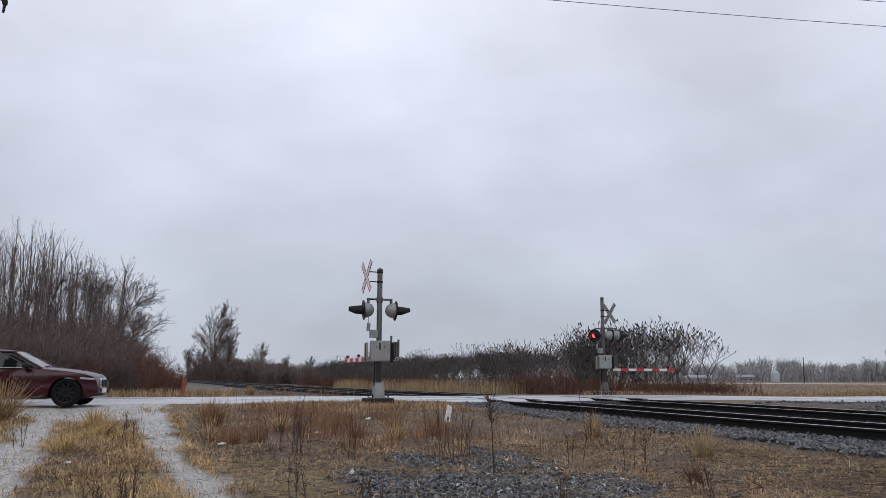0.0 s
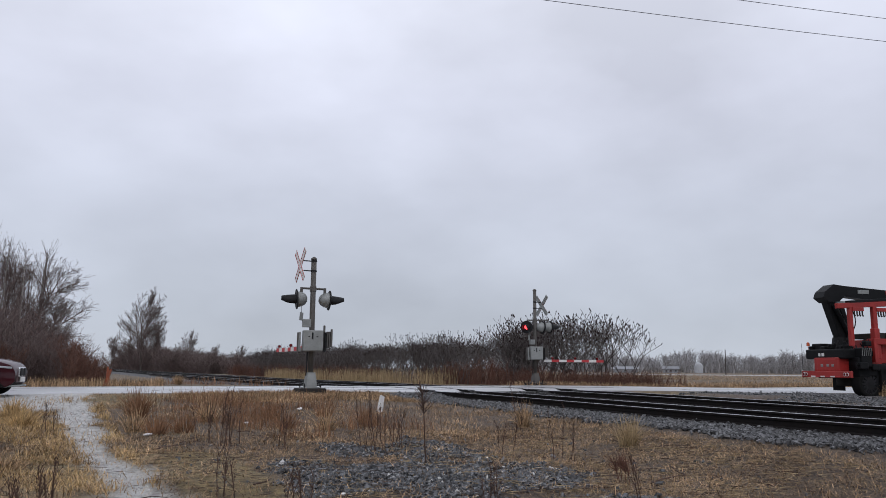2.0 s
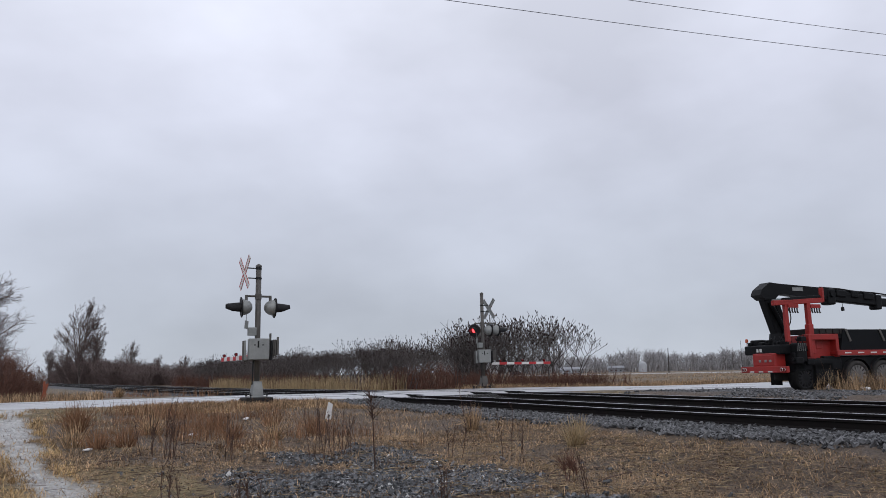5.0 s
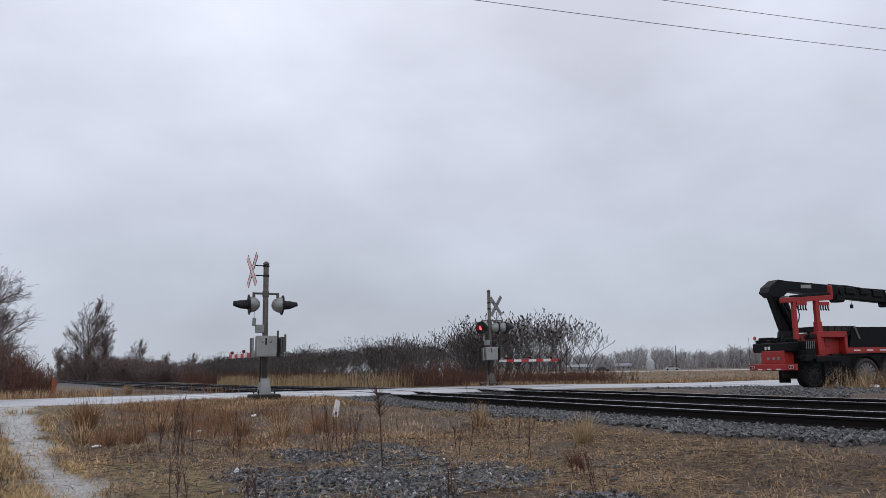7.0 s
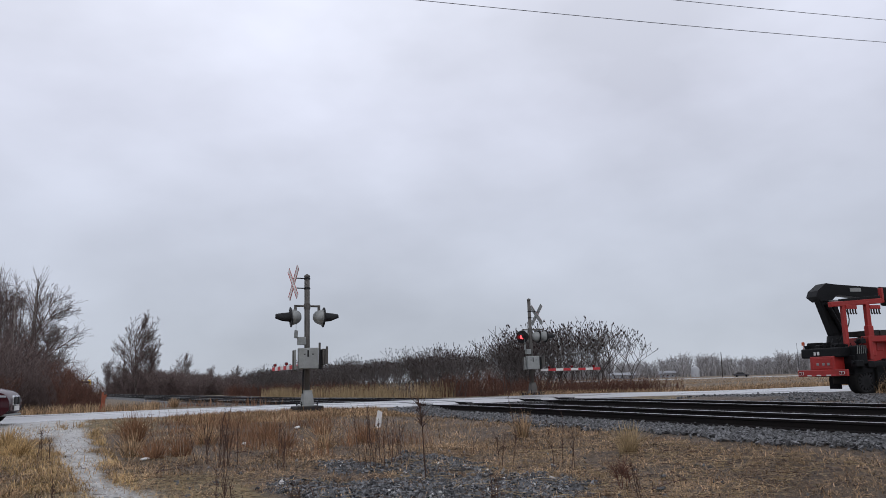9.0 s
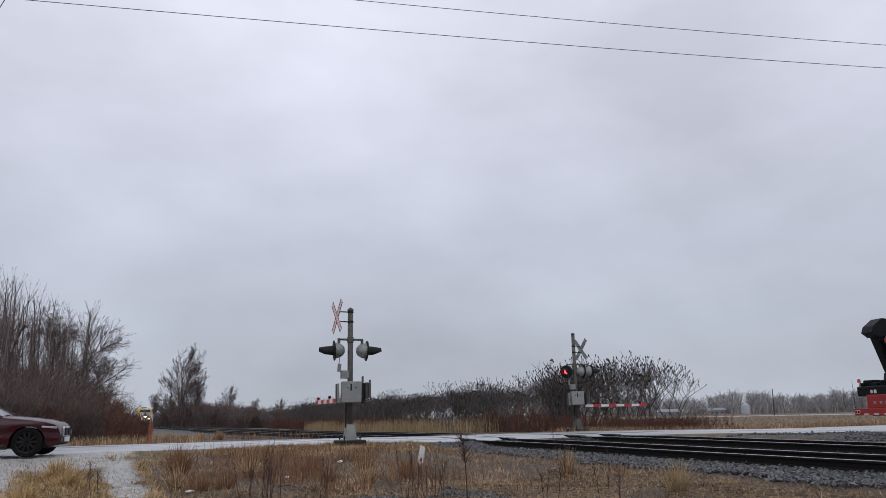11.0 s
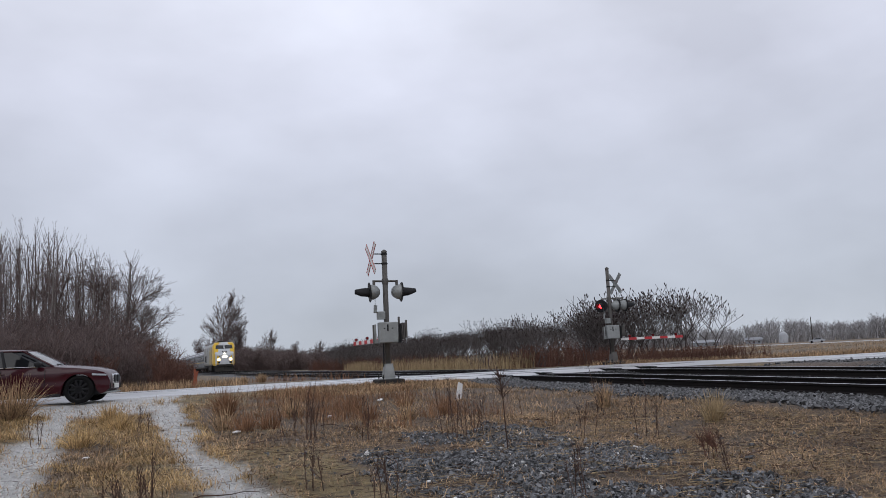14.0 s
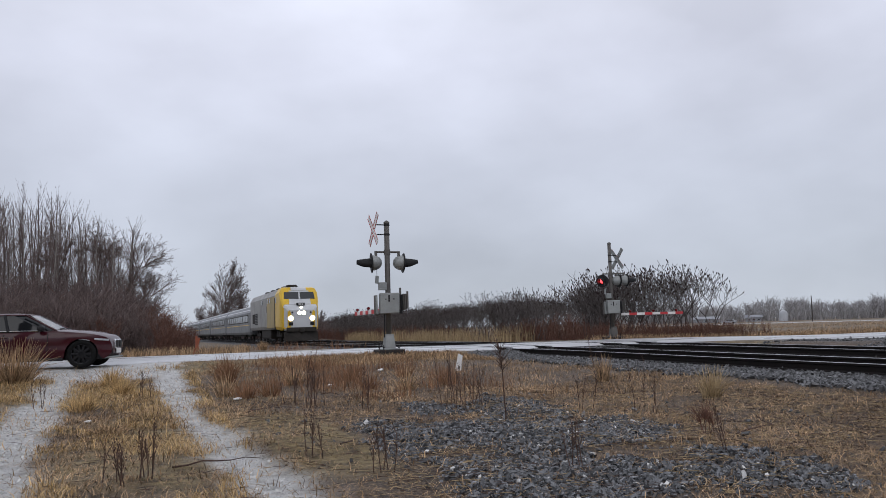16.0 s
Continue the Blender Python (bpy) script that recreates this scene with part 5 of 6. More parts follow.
def shrub_mesh(seed, stems, h, spread, r, twigs, material, name="branchwork"):
    rng = random.Random(seed)
    segs = []
    for s in range(stems):
        a, t = rng.uniform(0, 6.283), rng.uniform(0, spread)
        p = Vector((rng.gauss(0, 0.35), rng.gauss(0, 0.35), -0.1))
        d = Vector((math.cos(a) * t, math.sin(a) * t, 1)).normalized()
        L = h * rng.uniform(0.55, 1.0)
        for i in range(4):
            q = p + d * L / 4
            segs.append((tuple(p), tuple(q), r * (1 - 0.2 * i), r * (0.8 - 0.2 * i) + 0.002))
            for k in range(twigs):
                b = (d + Vector((rng.gauss(0, 0.6), rng.gauss(0, 0.6), rng.gauss(0.1, 0.4)))).normalized()
                m = p.lerp(q, rng.random())
                e = m + b * L * rng.uniform(0.1, 0.26)
                segs.append((tuple(m), tuple(e), r * 0.5, r * 0.25))
                g = (b + Vector((rng.gauss(0, 0.7), rng.gauss(0, 0.7), rng.gauss(0.1, 0.5)))).normalized()
                segs.append((tuple(m.lerp(e, 0.6)), tuple(m.lerp(e, 0.6) + g * L * 0.12), r * 0.35, r * 0.2))
            p = q
            d = (d + Vector((rng.gauss(0, 0.15), rng.gauss(0, 0.15), 0.05))).normalized()
    return fast_mesh(name, *sweep(segs, 3), material)


def build_brush():
    dark = [shrub_mesh(200 + k, 34, 2.9, 0.42, 0.017, 4, M_TWIG) for k in range(4)]
    red = [shrub_mesh(220 + k, 36, 2.3, 0.45, 0.015, 4, M_TWIG_RED) for k in range(3)]
    rng = random.Random(9)
    # the mass before the wood, stepping down to the tracks; sizes fit the camera's view
    for row, (d0, d1, n, hs) in enumerate(((37, 41, 30, 0.9), (42, 47, 34, 1.3), (48, 54, 34, 1.6), (56, 66, 32, 1.85))):
        for k in range(n):
            a = -17.0 + (k + rng.random()) / n * 20.6
            d = rng.uniform(d0, d1)
            x, y = d * math.sin(radians(a)), d * math.cos(radians(a))
            if x > 4.6 or (y < 34):
                continue
            near_track = smooth_step(-3.5, 3.6, a)
            s = hs * rng.uniform(0.85, 1.15) * (1 - 0.42 * float(near_track))
            if a > 3.2:
                continue
            if a > 1.2:
                s = rng.uniform(0.8, 0.95) * hs ** 0.5 * (1.0 if a < 1.7 else 0.68)
            me = rng.choice(red if (a > 0.5 or rng.random() < 0.25) else dark)
            m = pose(x, y, float(ground_z(x, y)), 0, 0, rng.uniform(0, 360)) @ Matrix.Diagonal((s * 1.15, s * 1.15, s, 1))
            tree_thing("shrub", [me], m, "leafless red-brown shrub in a thicket" if me in red else "leafless dark twiggy shrub in a thicket", "shrub", "thicket before the wood")
    for k in range(16):
        a, d = -0.4 + 1.9 * k / 16, rng.uniform(195, 235)
        x, y = d * math.sin(radians(a)), d * math.cos(radians(a))
        if x < 8.5:
            s = rng.uniform(1.4, 1.9)
            tree_thing("shrub", [dark[k % 4]], pose(x, y, -0.5, 0, 0, 50 * k) @ Matrix.Diagonal((s * 1.5, s * 1.5, s, 1)), "leafless dark twiggy shrub beside the far track", "shrub", "shrubs beside the far track")
    # low copse beyond the tracks, placed by bearing to fit the camera's view
    for k in range(14):
        a, d = 3.9 + 1.1 * k / 14, rng.uniform(330, 365)
        x, y = d * math.sin(radians(a)), d * math.cos(radians(a))
        s = rng.uniform(1.7, 2.4)
        tree_thing("shrub", [dark[k % 4]], pose(x, y, -0.5, 0, 0, 50 * k) @ Matrix.Diagonal((s * 1.3, s * 1.3, s, 1)), "leafless dark twiggy shrub beside the far track", "shrub", "shrubs beside the far track")
    # thicket far behind the railway
    far = [shrub_mesh(240 + k, 40, 3.4, 0.5, 0.03, 4, M_TWIG) for k in range(3)]
    for k in range(110):
        a = -22 + 20.5 * (k + rng.random()) / 110
        d = rng.uniform(130, 260)
        x, y = AZ(d, a)
        if x < 21.5:
            x = 21.5 + rng.random() * 4
        if a > -9 and d > 190:
            d = 150
            x, y = AZ(d, a)
        s = rng.uniform(0.9, 1.5) * (d / 185) * (1.2 if a < -14.5 else 0.92)
        tree_thing("shrub", [rng.choice(far)], pose(x, y, -0.5, 0, 0, rng.uniform(0, 360)) @ Matrix.Diagonal((s * 1.7, s * 1.7, s, 1)), "leafless brown shrub in a far hedgerow", "shrub", "hedgerow behind the railway")


def sumac_limb(rng, p, d, length, r, level, segs, tips):
    """A curving limb that forks again and again, each fork turning up to the light."""
    for i in range(3):
        d = (d + Vector((rng.gauss(0, 0.11), rng.gauss(0, 0.11), 0.05 + 0.05 * (level < 2)))).normalized()
        q = p + d * length / 3
        segs.append((tuple(p), tuple(q), max(r * (1 - 0.1 * i), 0.0085), max(r * (0.9 - 0.1 * i), 0.008)))
        p = q
    if level == 0:
        tips.append((p, d))
        return
    turn = rng.uniform(0, 6.283)
    n = 3 if rng.random() < 0.35 else 2
    for k in range(n):
        a = turn + 6.283 * k / n + rng.gauss(0, 0.3)
        side = Vector((math.cos(a), math.sin(a), rng.uniform(-0.2, 0.25)))
        nd = (d + side * rng.uniform(0.5, 0.95)).normalized()
        sumac_limb(rng, p, nd, length * rng.uniform(0.62, 0.86), r * 0.68, level - 1, segs, tips)


def build_sumac():
    kinds = []
    for k in range(7):
        rng = random.Random(300 + k)
        tips, stems = [], []
        for s in range(5):
            a, segs = rng.uniform(0, 6.283), []
            t = rng.uniform(0.1, 0.65)
            sumac_limb(rng, Vector((rng.gauss(0, 0.4), rng.gauss(0, 0.4), -0.1)), Vector((t * math.cos(a), t * math.sin(a), 1)).normalized(), rng.uniform(1.05, 1.45), 0.034, 4, segs, tips)
            stems.append(fast_mesh("stem", *sweep(segs, 4), M_SUMAC))
        heads = []
        for p, d in tips:
            if p.z > 2.3 and rng.random() < 0.55:
                d = (d + Vector((0, 0, 0.7))).normalized()
                L = rng.uniform(0.09, 0.15)
                for u0, u1, r0, r1 in ((0.0, 0.3, 0.01, 0.029), (0.3, 0.65, 0.029, 0.024), (0.65, 1.0, 0.024, 0.005)):
                    heads.append((tuple(p + d * L * u0), tuple(p + d * L * u1), r0, r1))
        kinds.append((*stems, fast_mesh("seed_crop", *sweep(heads, 5), M_SUMAC_HEAD)))
    rng = random.Random(12)
    spots = []
    for k in range(14):
        x = rng.uniform(24.0, 29.2)
        spots.append((x, rng.uniform(34.2, 38.8), (1.04 if k % 4 else 0.92) - 0.14 * max(0.0, x - 28.0)))
    for k in range(5):
        spots.append((rng.uniform(22.0, 24.2), rng.uniform(35.5, 38.8), rng.uniform(0.74, 0.82)))
    for k in range(125):
        y = 37 + 66 * rng.random() ** 1.2
        spots.append((rng.uniform(21.2, 27.5), y, 0.77 + 0.09 * rng.random() + 0.05 * (y > 70)))
    for x, y, s in spots:
        s *= rng.uniform(0.93, 1.08)
        tree_thing("sumac", rng.choice(kinds), pose(x, y, float(ground_z(x, y)), 0, 0, rng.uniform(0, 360)) @ Matrix.Scale(s, 4), "bare sumac bush with dark seed heads on its tips", "shrub", "sumac hedge along the railway")
    # low red-brown undergrowth at the hedge's foot
    low = [shrub_mesh(260 + k, 26, 1.1, 0.35, 0.008, 3, M_TWIG_RED) for k in range(3)]
    for k in range(190):
        x, y = (rng.uniform(20.4, 30.5), rng.uniform(32.6, 35.5)) if k < 56 else (rng.uniform(21.2, 24.5), 35 + 70 * rng.random())
        s = rng.uniform(0.6, 1.05) * (1.0 if k < 56 else 1.5)
        tree_thing("undergrowth", [rng.choice(low)], pose(x, y, float(ground_z(x, y)), 0, 0, rng.uniform(0, 360)) @ Matrix.Scale(s, 4), "low leafless red-brown undergrowth", "shrub", "undergrowth below the sumac")


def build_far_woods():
    """The tree line across the fields, too far to count; its haze is put into the bark colour."""
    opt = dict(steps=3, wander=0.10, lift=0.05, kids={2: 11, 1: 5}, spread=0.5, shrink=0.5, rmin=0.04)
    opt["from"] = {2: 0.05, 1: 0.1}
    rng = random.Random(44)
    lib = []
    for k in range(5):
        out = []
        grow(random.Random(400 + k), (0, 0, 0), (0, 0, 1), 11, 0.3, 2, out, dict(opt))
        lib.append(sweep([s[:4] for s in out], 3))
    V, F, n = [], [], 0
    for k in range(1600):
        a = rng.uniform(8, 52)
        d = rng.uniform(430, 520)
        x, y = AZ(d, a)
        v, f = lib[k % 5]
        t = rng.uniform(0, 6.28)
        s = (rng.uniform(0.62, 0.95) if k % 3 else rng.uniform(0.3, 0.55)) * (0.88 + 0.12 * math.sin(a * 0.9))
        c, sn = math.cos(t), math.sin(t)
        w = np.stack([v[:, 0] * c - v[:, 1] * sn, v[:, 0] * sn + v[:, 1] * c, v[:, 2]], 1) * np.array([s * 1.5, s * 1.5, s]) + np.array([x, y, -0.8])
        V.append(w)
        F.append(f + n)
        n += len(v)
    tagged(new("far_woods", fast_mesh("far_woods", np.concatenate(V), np.concatenate(F), M_FARTREE)), "bare wood along the far side of the fields, paled for haze", "woods", kind="stuff")


build_woods()
build_brush()
build_sumac()
build_far_woods()


# ---- ground cover ----
def ground_at(x, y):
    x, y = np.asarray(x, float), np.asarray(y, float)
    return ground_z(x, y) + (value_noise(x, y, 0.7, 1.3) * 0.05 + value_noise(x, y, 2.6, 5.1) * 0.02) * (1 - smooth_step(9, 10, x))


def blades(name, x, y, h, lean, width, material, label, seed, arch=0.5, category="grass"):
    """Bent three-sided leaves: each a strip that narrows to a tip."""
    r = np.random.RandomState(seed)
    n = len(x)
    z = ground_at(x, y) - 0.02
    th = r.uniform(0, 2 * np.pi, n)
    ln = lean * (0.4 + 1.2 * r.rand(n))
    dx, dy = np.cos(th), np.sin(th)
    px, py = -dy, dx
    base = np.stack([x, y, z], 1)
    side = np.stack([px, py, 0 * px], 1) * (width * (0.6 + 0.8 * r.rand(n)))[:, None]
    fwd = np.stack([dx, dy, 0 * dx], 1)
    hh = h[:, None]
    up = np.array([[0, 0, 1.0]])
    mid = base + up * hh * (0.62 - 0.25 * np.minimum(ln, 1.2))[:, None] + fwd * hh * (ln * 0.42)[:, None]
    tip = base + up * hh * np.maximum(1.0 - arch * ln, 0.06)[:, None] + fwd * hh * ln[:, None]
    v = np.stack([base - side, base + side, mid - side * 0.7, mid + side * 0.7, tip], 1).reshape(-1, 3)
    b = (np.arange(n) * 5)[:, None]
    f = np.concatenate([b + [[0, 1, 3]], b + [[0, 3, 2]], b + [[2, 3, 4]]])
    return tagged(new(name, fast_mesh(name, v, f, material)), label, category, kind="stuff")


def scatter(n, x0, x1, y0, y1, seed, keep):
    r = np.random.RandomState(seed)
    x, y = r.uniform(x0, x1, n), r.uniform(y0, y1, n)
    k = r.rand(n) < keep(x, y)
    return x[k], y[k]


def free_of_gravel(x, y):
    z = zones(x, y)
    return (1 - 0.96 * z[:, 0]) * (1 - 0.9 * z[:, 1]) * (1 - z[:, 2]) * (y < 23.6)


def build_grass():
    r = np.random.RandomState(3)
    # matted dead grass over the whole near ground, thicker close by
    x, y = scatter(170000, -6, 9.6, 3.2, 14, 1, lambda a, b: np.maximum(free_of_gravel(a, b), 0.28 * (a > 2.4)) * (0.30 + 0.70 * smooth_step(-0.2, 0.15, value_noise(a, b, 1.4, 17.0) + 0.25 * smooth_step(4.8, 6.2, a))) * (1 - 0.6 * np.exp(-((a - 1.95 - 0.03 * np.maximum(15 - b, 0)) / 0.6) ** 2)))
    blades("dead_grass", x, y, 0.06 + 0.15 * r.rand(len(x)) ** 2, 1.25, 0.0038, M_STRAW, "matted dead brown grass over damp soil", 2, 0.62)
    x, y = scatter(90000, -9, 10, 12, 23.6, 4, lambda a, b: free_of_gravel(a, b) * (0.3 + 0.6 * smooth_step(-0.2, 0.2, value_noise(a, b, 0.9, 13.0))))
    blades("dead_grass", x, y, 0.07 + 0.14 * r.rand(len(x)) ** 2, 0.9, 0.005, M_STRAW, "dead brown verge grass", 5, 0.5)
    # yellow-green tufted strip between and beside the ruts
    x, y = scatter(150000, -6, 1.2, 4, 22.5, 7, lambda a, b: free_of_gravel(a, b) * (value_noise(a, b, 0.8, 21.0) > -0.2))
    blades("verge_grass", x, y, 0.06 + 0.16 * r.rand(len(x)) ** 2, 0.95, 0.0045, M_GREENISH, "yellow-green winter grass between gravel ruts", 8, 0.5)
    x, y = scatter(16000, 3.2, 9.5, 20.3, 23.7, 9, lambda a, b: free_of_gravel(a, b))
    blades("verge_grass", x, y, 0.08 + 0.14 * r.rand(len(x)), 0.6, 0.006, M_STRAW, "yellow-brown grass at the foot of the signal", 10, 0.5)
    # tall rust-brown stand before the road
    keep = lambda a, b: free_of_gravel(a, b) * smooth_step(-0.05, 0.3, value_noise(a, b, 0.95, 31.0)) * (1 - smooth_step(5.6, 7.2, a)) * smooth_step(12.5, 15, b + 0.3 * a)
    x, y = scatter(15000, 1.5, 7.5, 12.0, 20.8, 11, keep)
    blades("tall_grass", x, y, 0.12 + 0.45 * r.rand(len(x)) ** 1.6, 0.4, 0.0045, M_RUSTWEED, "tall rust-brown dead grass before the road", 12, 0.4)
    # beyond the road
    x, y = scatter(24000, -40, 4, 31.0, 36.5, 13, lambda a, b: 0.8 + 0 * a)
    blades("tall_grass", x, y, 0.15 + 0.35 * r.rand(len(x)), 0.4, 0.008, M_STRAW, "straw-coloured grass along the road's far edge", 14, 0.4)
    x, y = scatter(16000, 20.2, 60, 31.0, 34.0, 15, lambda a, b: 0.8 + 0 * a)
    blades("tall_grass", x, y, 0.12 + 0.28 * r.rand(len(x)), 0.5, 0.010, M_STRAW, "straw-coloured grass along the road's far edge", 16, 0.4)
    x, y = scatter(8000, 19.6, 21.6, 41, 80, 17, lambda a, b: smooth_step(-0.3, 0.2, value_noise(a * 0.4, b, 0.5, 3.0)))
    blades("reeds", x, y, 0.5 + 0.75 * r.rand(len(x)), 0.18, 0.012, M_REED, "pale dry reeds along the railway", 18, 0.3, "reeds")
    x, y = scatter(2600, 4.5, 8.8, 31.5, 60, 19, lambda a, b: smooth_step(0.0, 0.3, value_noise(a, b, 0.4, 9.0)))
    blades("tall_grass", x, y, 0.2 + 0.4 * r.rand(len(x)), 0.45, 0.009, M_RUSTWEED, "rust-brown grass beside the railway", 20, 0.4)
    # stubble and rough grass over the fields behind the railway
    d = 36 + 210 * r.rand(52000) ** 1.5
    az = np.radians(r.uniform(33, 76, 52000))
    x, y = d * np.sin(az), d * np.cos(az)
    k = (y > 33) & (x > 25) & (value_noise(x, y, 0.07, 6.0) + 0.4 * r.rand(len(x)) > 0.0)
    x, y, d = x[k], y[k], d[k]
    blades("field_grass", x, y, (0.08 + 0.2 * r.rand(len(x))) * (0.8 + d / 160), 0.6, 0.016, M_STRAW, "straw-brown stubble over the field", 26, 0.4)
    # rank weeds round the truck's wheels
    x, y = scatter(9000, 26.2, 33, 16.4, 18.2, 23, lambda a, b: smooth_step(-0.1, 0.25, value_noise(a, b, 1.1, 2.0)))
    blades("roadside_weeds", x, y, 0.15 + 0.85 * r.rand(len(x)) ** 2, 0.45, 0.0055, M_STRAW, "dead weeds beside the gravel shoulder", 24, 0.4)


def tuft(name, x, y, h, spread, n, material, label, seed, width=0.006):
    """One clump as a thing: leaves rising from one root."""
    r = np.random.RandomState(seed)
    a, t = r.uniform(0, 2 * np.pi, n), np.abs(r.normal(0, spread, n))
    segs = []
    rad = 0.05 + spread * 0.22 + 0.45 * max(0.0, h - 0.6)
    for k in range(n):
        L = h * (0.35 + 0.75 * r.rand())
        p = Vector((math.cos(a[k]) * rad * r.rand(), math.sin(a[k]) * rad * r.rand(), -0.03))
        d = Vector((math.cos(a[k]) * t[k], math.sin(a[k]) * t[k], 1)).normalized()
        q = p + d * L * 0.55
        e = q + (d + Vector((0, 0, -0.5 * t[k] - 0.1)) + Vector((r.normal(0, 0.12), r.normal(0, 0.12), 0))).normalized() * L * 0.45
        segs += [(tuple(p), tuple(q), width, width * 0.8), (tuple(q), tuple(e), width * 0.8, width * 0.2)]
    ob = new(name, fast_mesh(name, *sweep(segs, 3), material))
    ob.matrix_basis = pose(x, y, float(ground_at([x], [y])[0]))
    return tagged(ob, label, "grass tuft")


def stalk(x, y, h, stems, material, label, seed, bushy=0.0, r0=0.0065):
    rng = random.Random(seed)
    weed = thing("dead_weed", pose(x, y, float(ground_at([x], [y])[0])), label, "weed", "dead weeds on the verge")
    for s in range(stems):
        segs = []
        p = Vector((rng.gauss(0, 0.07), rng.gauss(0, 0.07), -0.04))
        d = Vector((rng.gauss(0, 0.12), rng.gauss(0, 0.12), 1)).normalized()
        L = h * rng.uniform(0.6, 1.0)
        for i in range(6):
            q = p + d * L / 6
            segs.append((tuple(p), tuple(q), r0 * (1 - 0.11 * i), r0 * (0.89 - 0.11 * i)))
            if i >= (2 if not bushy else 4):
                for k in range(int(4 + bushy * 22)):
                    b = (d + Vector((rng.gauss(0, 0.7 + bushy), rng.gauss(0, 0.7 + bushy), rng.gauss(0.2, 0.4)))).normalized()
                    m = p.lerp(q, rng.random())
                    b = (b + Vector((0, 0, 0.5 + 0.05 * bushy))).normalized()
                    e = m + b * rng.uniform(0.04, 0.13 + 0.15 * bushy)
                    segs.append((tuple(m), tuple(e), r0 * 0.35, r0 * 0.2))
                    if not bushy:
                        segs.append((tuple(e), tuple(e + b * 0.018), 0.0045, 0.003))
            p = q
            d = (d + Vector((rng.gauss(0, 0.05), rng.gauss(0, 0.05), 0.02))).normalized()
        o = new("stalk", fast_mesh("stalk", *sweep(segs, 4), material))
        o.parent = weed
        tagged(o, kind="stuff")
    return weed


def build_tufts():
    tuft("grass_tuft", 8.55, 10.35, 0.52, 0.42, 150, M_REED, "pale dry grass tuft beside the ballast", 1)
    tuft("grass_tuft", 8.55, 13.5, 0.55, 0.30, 130, M_STRAW, "dry brown grass tuft beside the ballast", 2)
    tuft("grass_tuft", 1.72, 17.4, 0.62, 0.42, 260, M_RUSTWEED, "rust-brown grass clump beside the gravel rut", 3)
    tuft("grass_tuft", -2.5, 18.9, 0.95, 0.6, 420, M_STRAW, "large straw-brown grass clump before the sedan", 4)
    tuft("grass_tuft", -3.4, 18.3, 0.9, 0.6, 340, M_RUSTWEED, "large straw-brown grass clump before the sedan", 5)
    tuft("grass_tuft", -0.55, 17.6, 0.42, 0.5, 240, M_GREENISH, "yellow-green grass tuft between the ruts", 6)
    tuft("grass_tuft", -0.35, 16.3, 0.4, 0.6, 220, M_GREENISH, "yellow-green grass tuft between the ruts", 7)
    tuft("grass_tuft", -0.9, 14.2, 0.34, 0.6, 180, M_GREENISH, "yellow-green grass tuft between the ruts", 8)
    tuft("grass_tuft", -0.4, 11.5, 0.22, 0.8, 160, M_STRAW, "trampled straw grass tuft between the ruts", 9)
    tuft("grass_tuft", 4.2, 35.0, 0.4, 0.4, 160, M_STRAW, "dry grass clump beside the railway", 10, 0.010)
    tuft("grass_tuft", 5.4, 38.0, 0.45, 0.4, 200, M_STRAW, "dry grass clump beside the railway", 11, 0.010)
    rng = random.Random(77)
    for k in range(9):
        tuft("grass_tuft", 1.4 + 0.55 * k + rng.gauss(0, 0.2), 15.6 + rng.uniform(-1.6, 3.2), rng.uniform(0.3, 0.55), 0.5, 110, M_RUSTWEED if k % 3 else M_STRAW, "rust-brown dead grass tuft on the verge", 30 + k)
    lab = "dark dead weed with seedy stalks"
    for k, (x, y, h, n) in enumerate(((4.55, 11.7, 1.0, 5), (4.75, 11.5, 0.8, 3), (5.1, 11.9, 0.75, 5), (2.55, 12.8, 1.0, 5), (2.8, 13.1, 0.9, 4), (2.35, 13.3, 0.7, 4), (3.3, 12.0, 0.95, 2), (3.55, 12.5, 0.7, 2),
                                      (6.8, 9.8, 0.95, 2), (6.95, 9.7, 0.6, 2), (6.3, 10.6, 0.6, 3), (5.6, 6.6, 0.7, 2), (3.9, 6.7, 0.5, 4), (2.2, 7.4, 0.5, 5), (1.75, 8.6, 0.6, 4), (0.02, 8.1, 0.55, 6), (-0.2, 7.9, 0.4, 5), (-1.6, 15.0, 0.6, 3), (0.05, 15.2, 0.55, 3), (8.2, 13.2, 1.0, 2))):
        stalk(x, y, h, n, M_WEED, lab, 500 + k)
    tr = random.Random(91)
    for k in range(11):
        stalk(26.4 + 0.5 * k + tr.gauss(0, 0.1), 17.5 + tr.uniform(-0.5, 0.5) - 0.05 * k, tr.uniform(0.7, 1.35), 3, M_REED if k % 3 == 0 else M_WEED, "tall dry brown weed beside the truck's wheels", 700 + k, 0.0, 0.008)
    stalk(4.62, 9.75, 1.22, 1, M_WEED, "thin dark sapling with a brush of twigs at its top", 601, 1.0, 0.013)
    stalk(6.3, 7.8, 0.35, 7, M_TWIG_RED, "small red-brown leafless sprig among stones", 603, 0.6, 0.006)


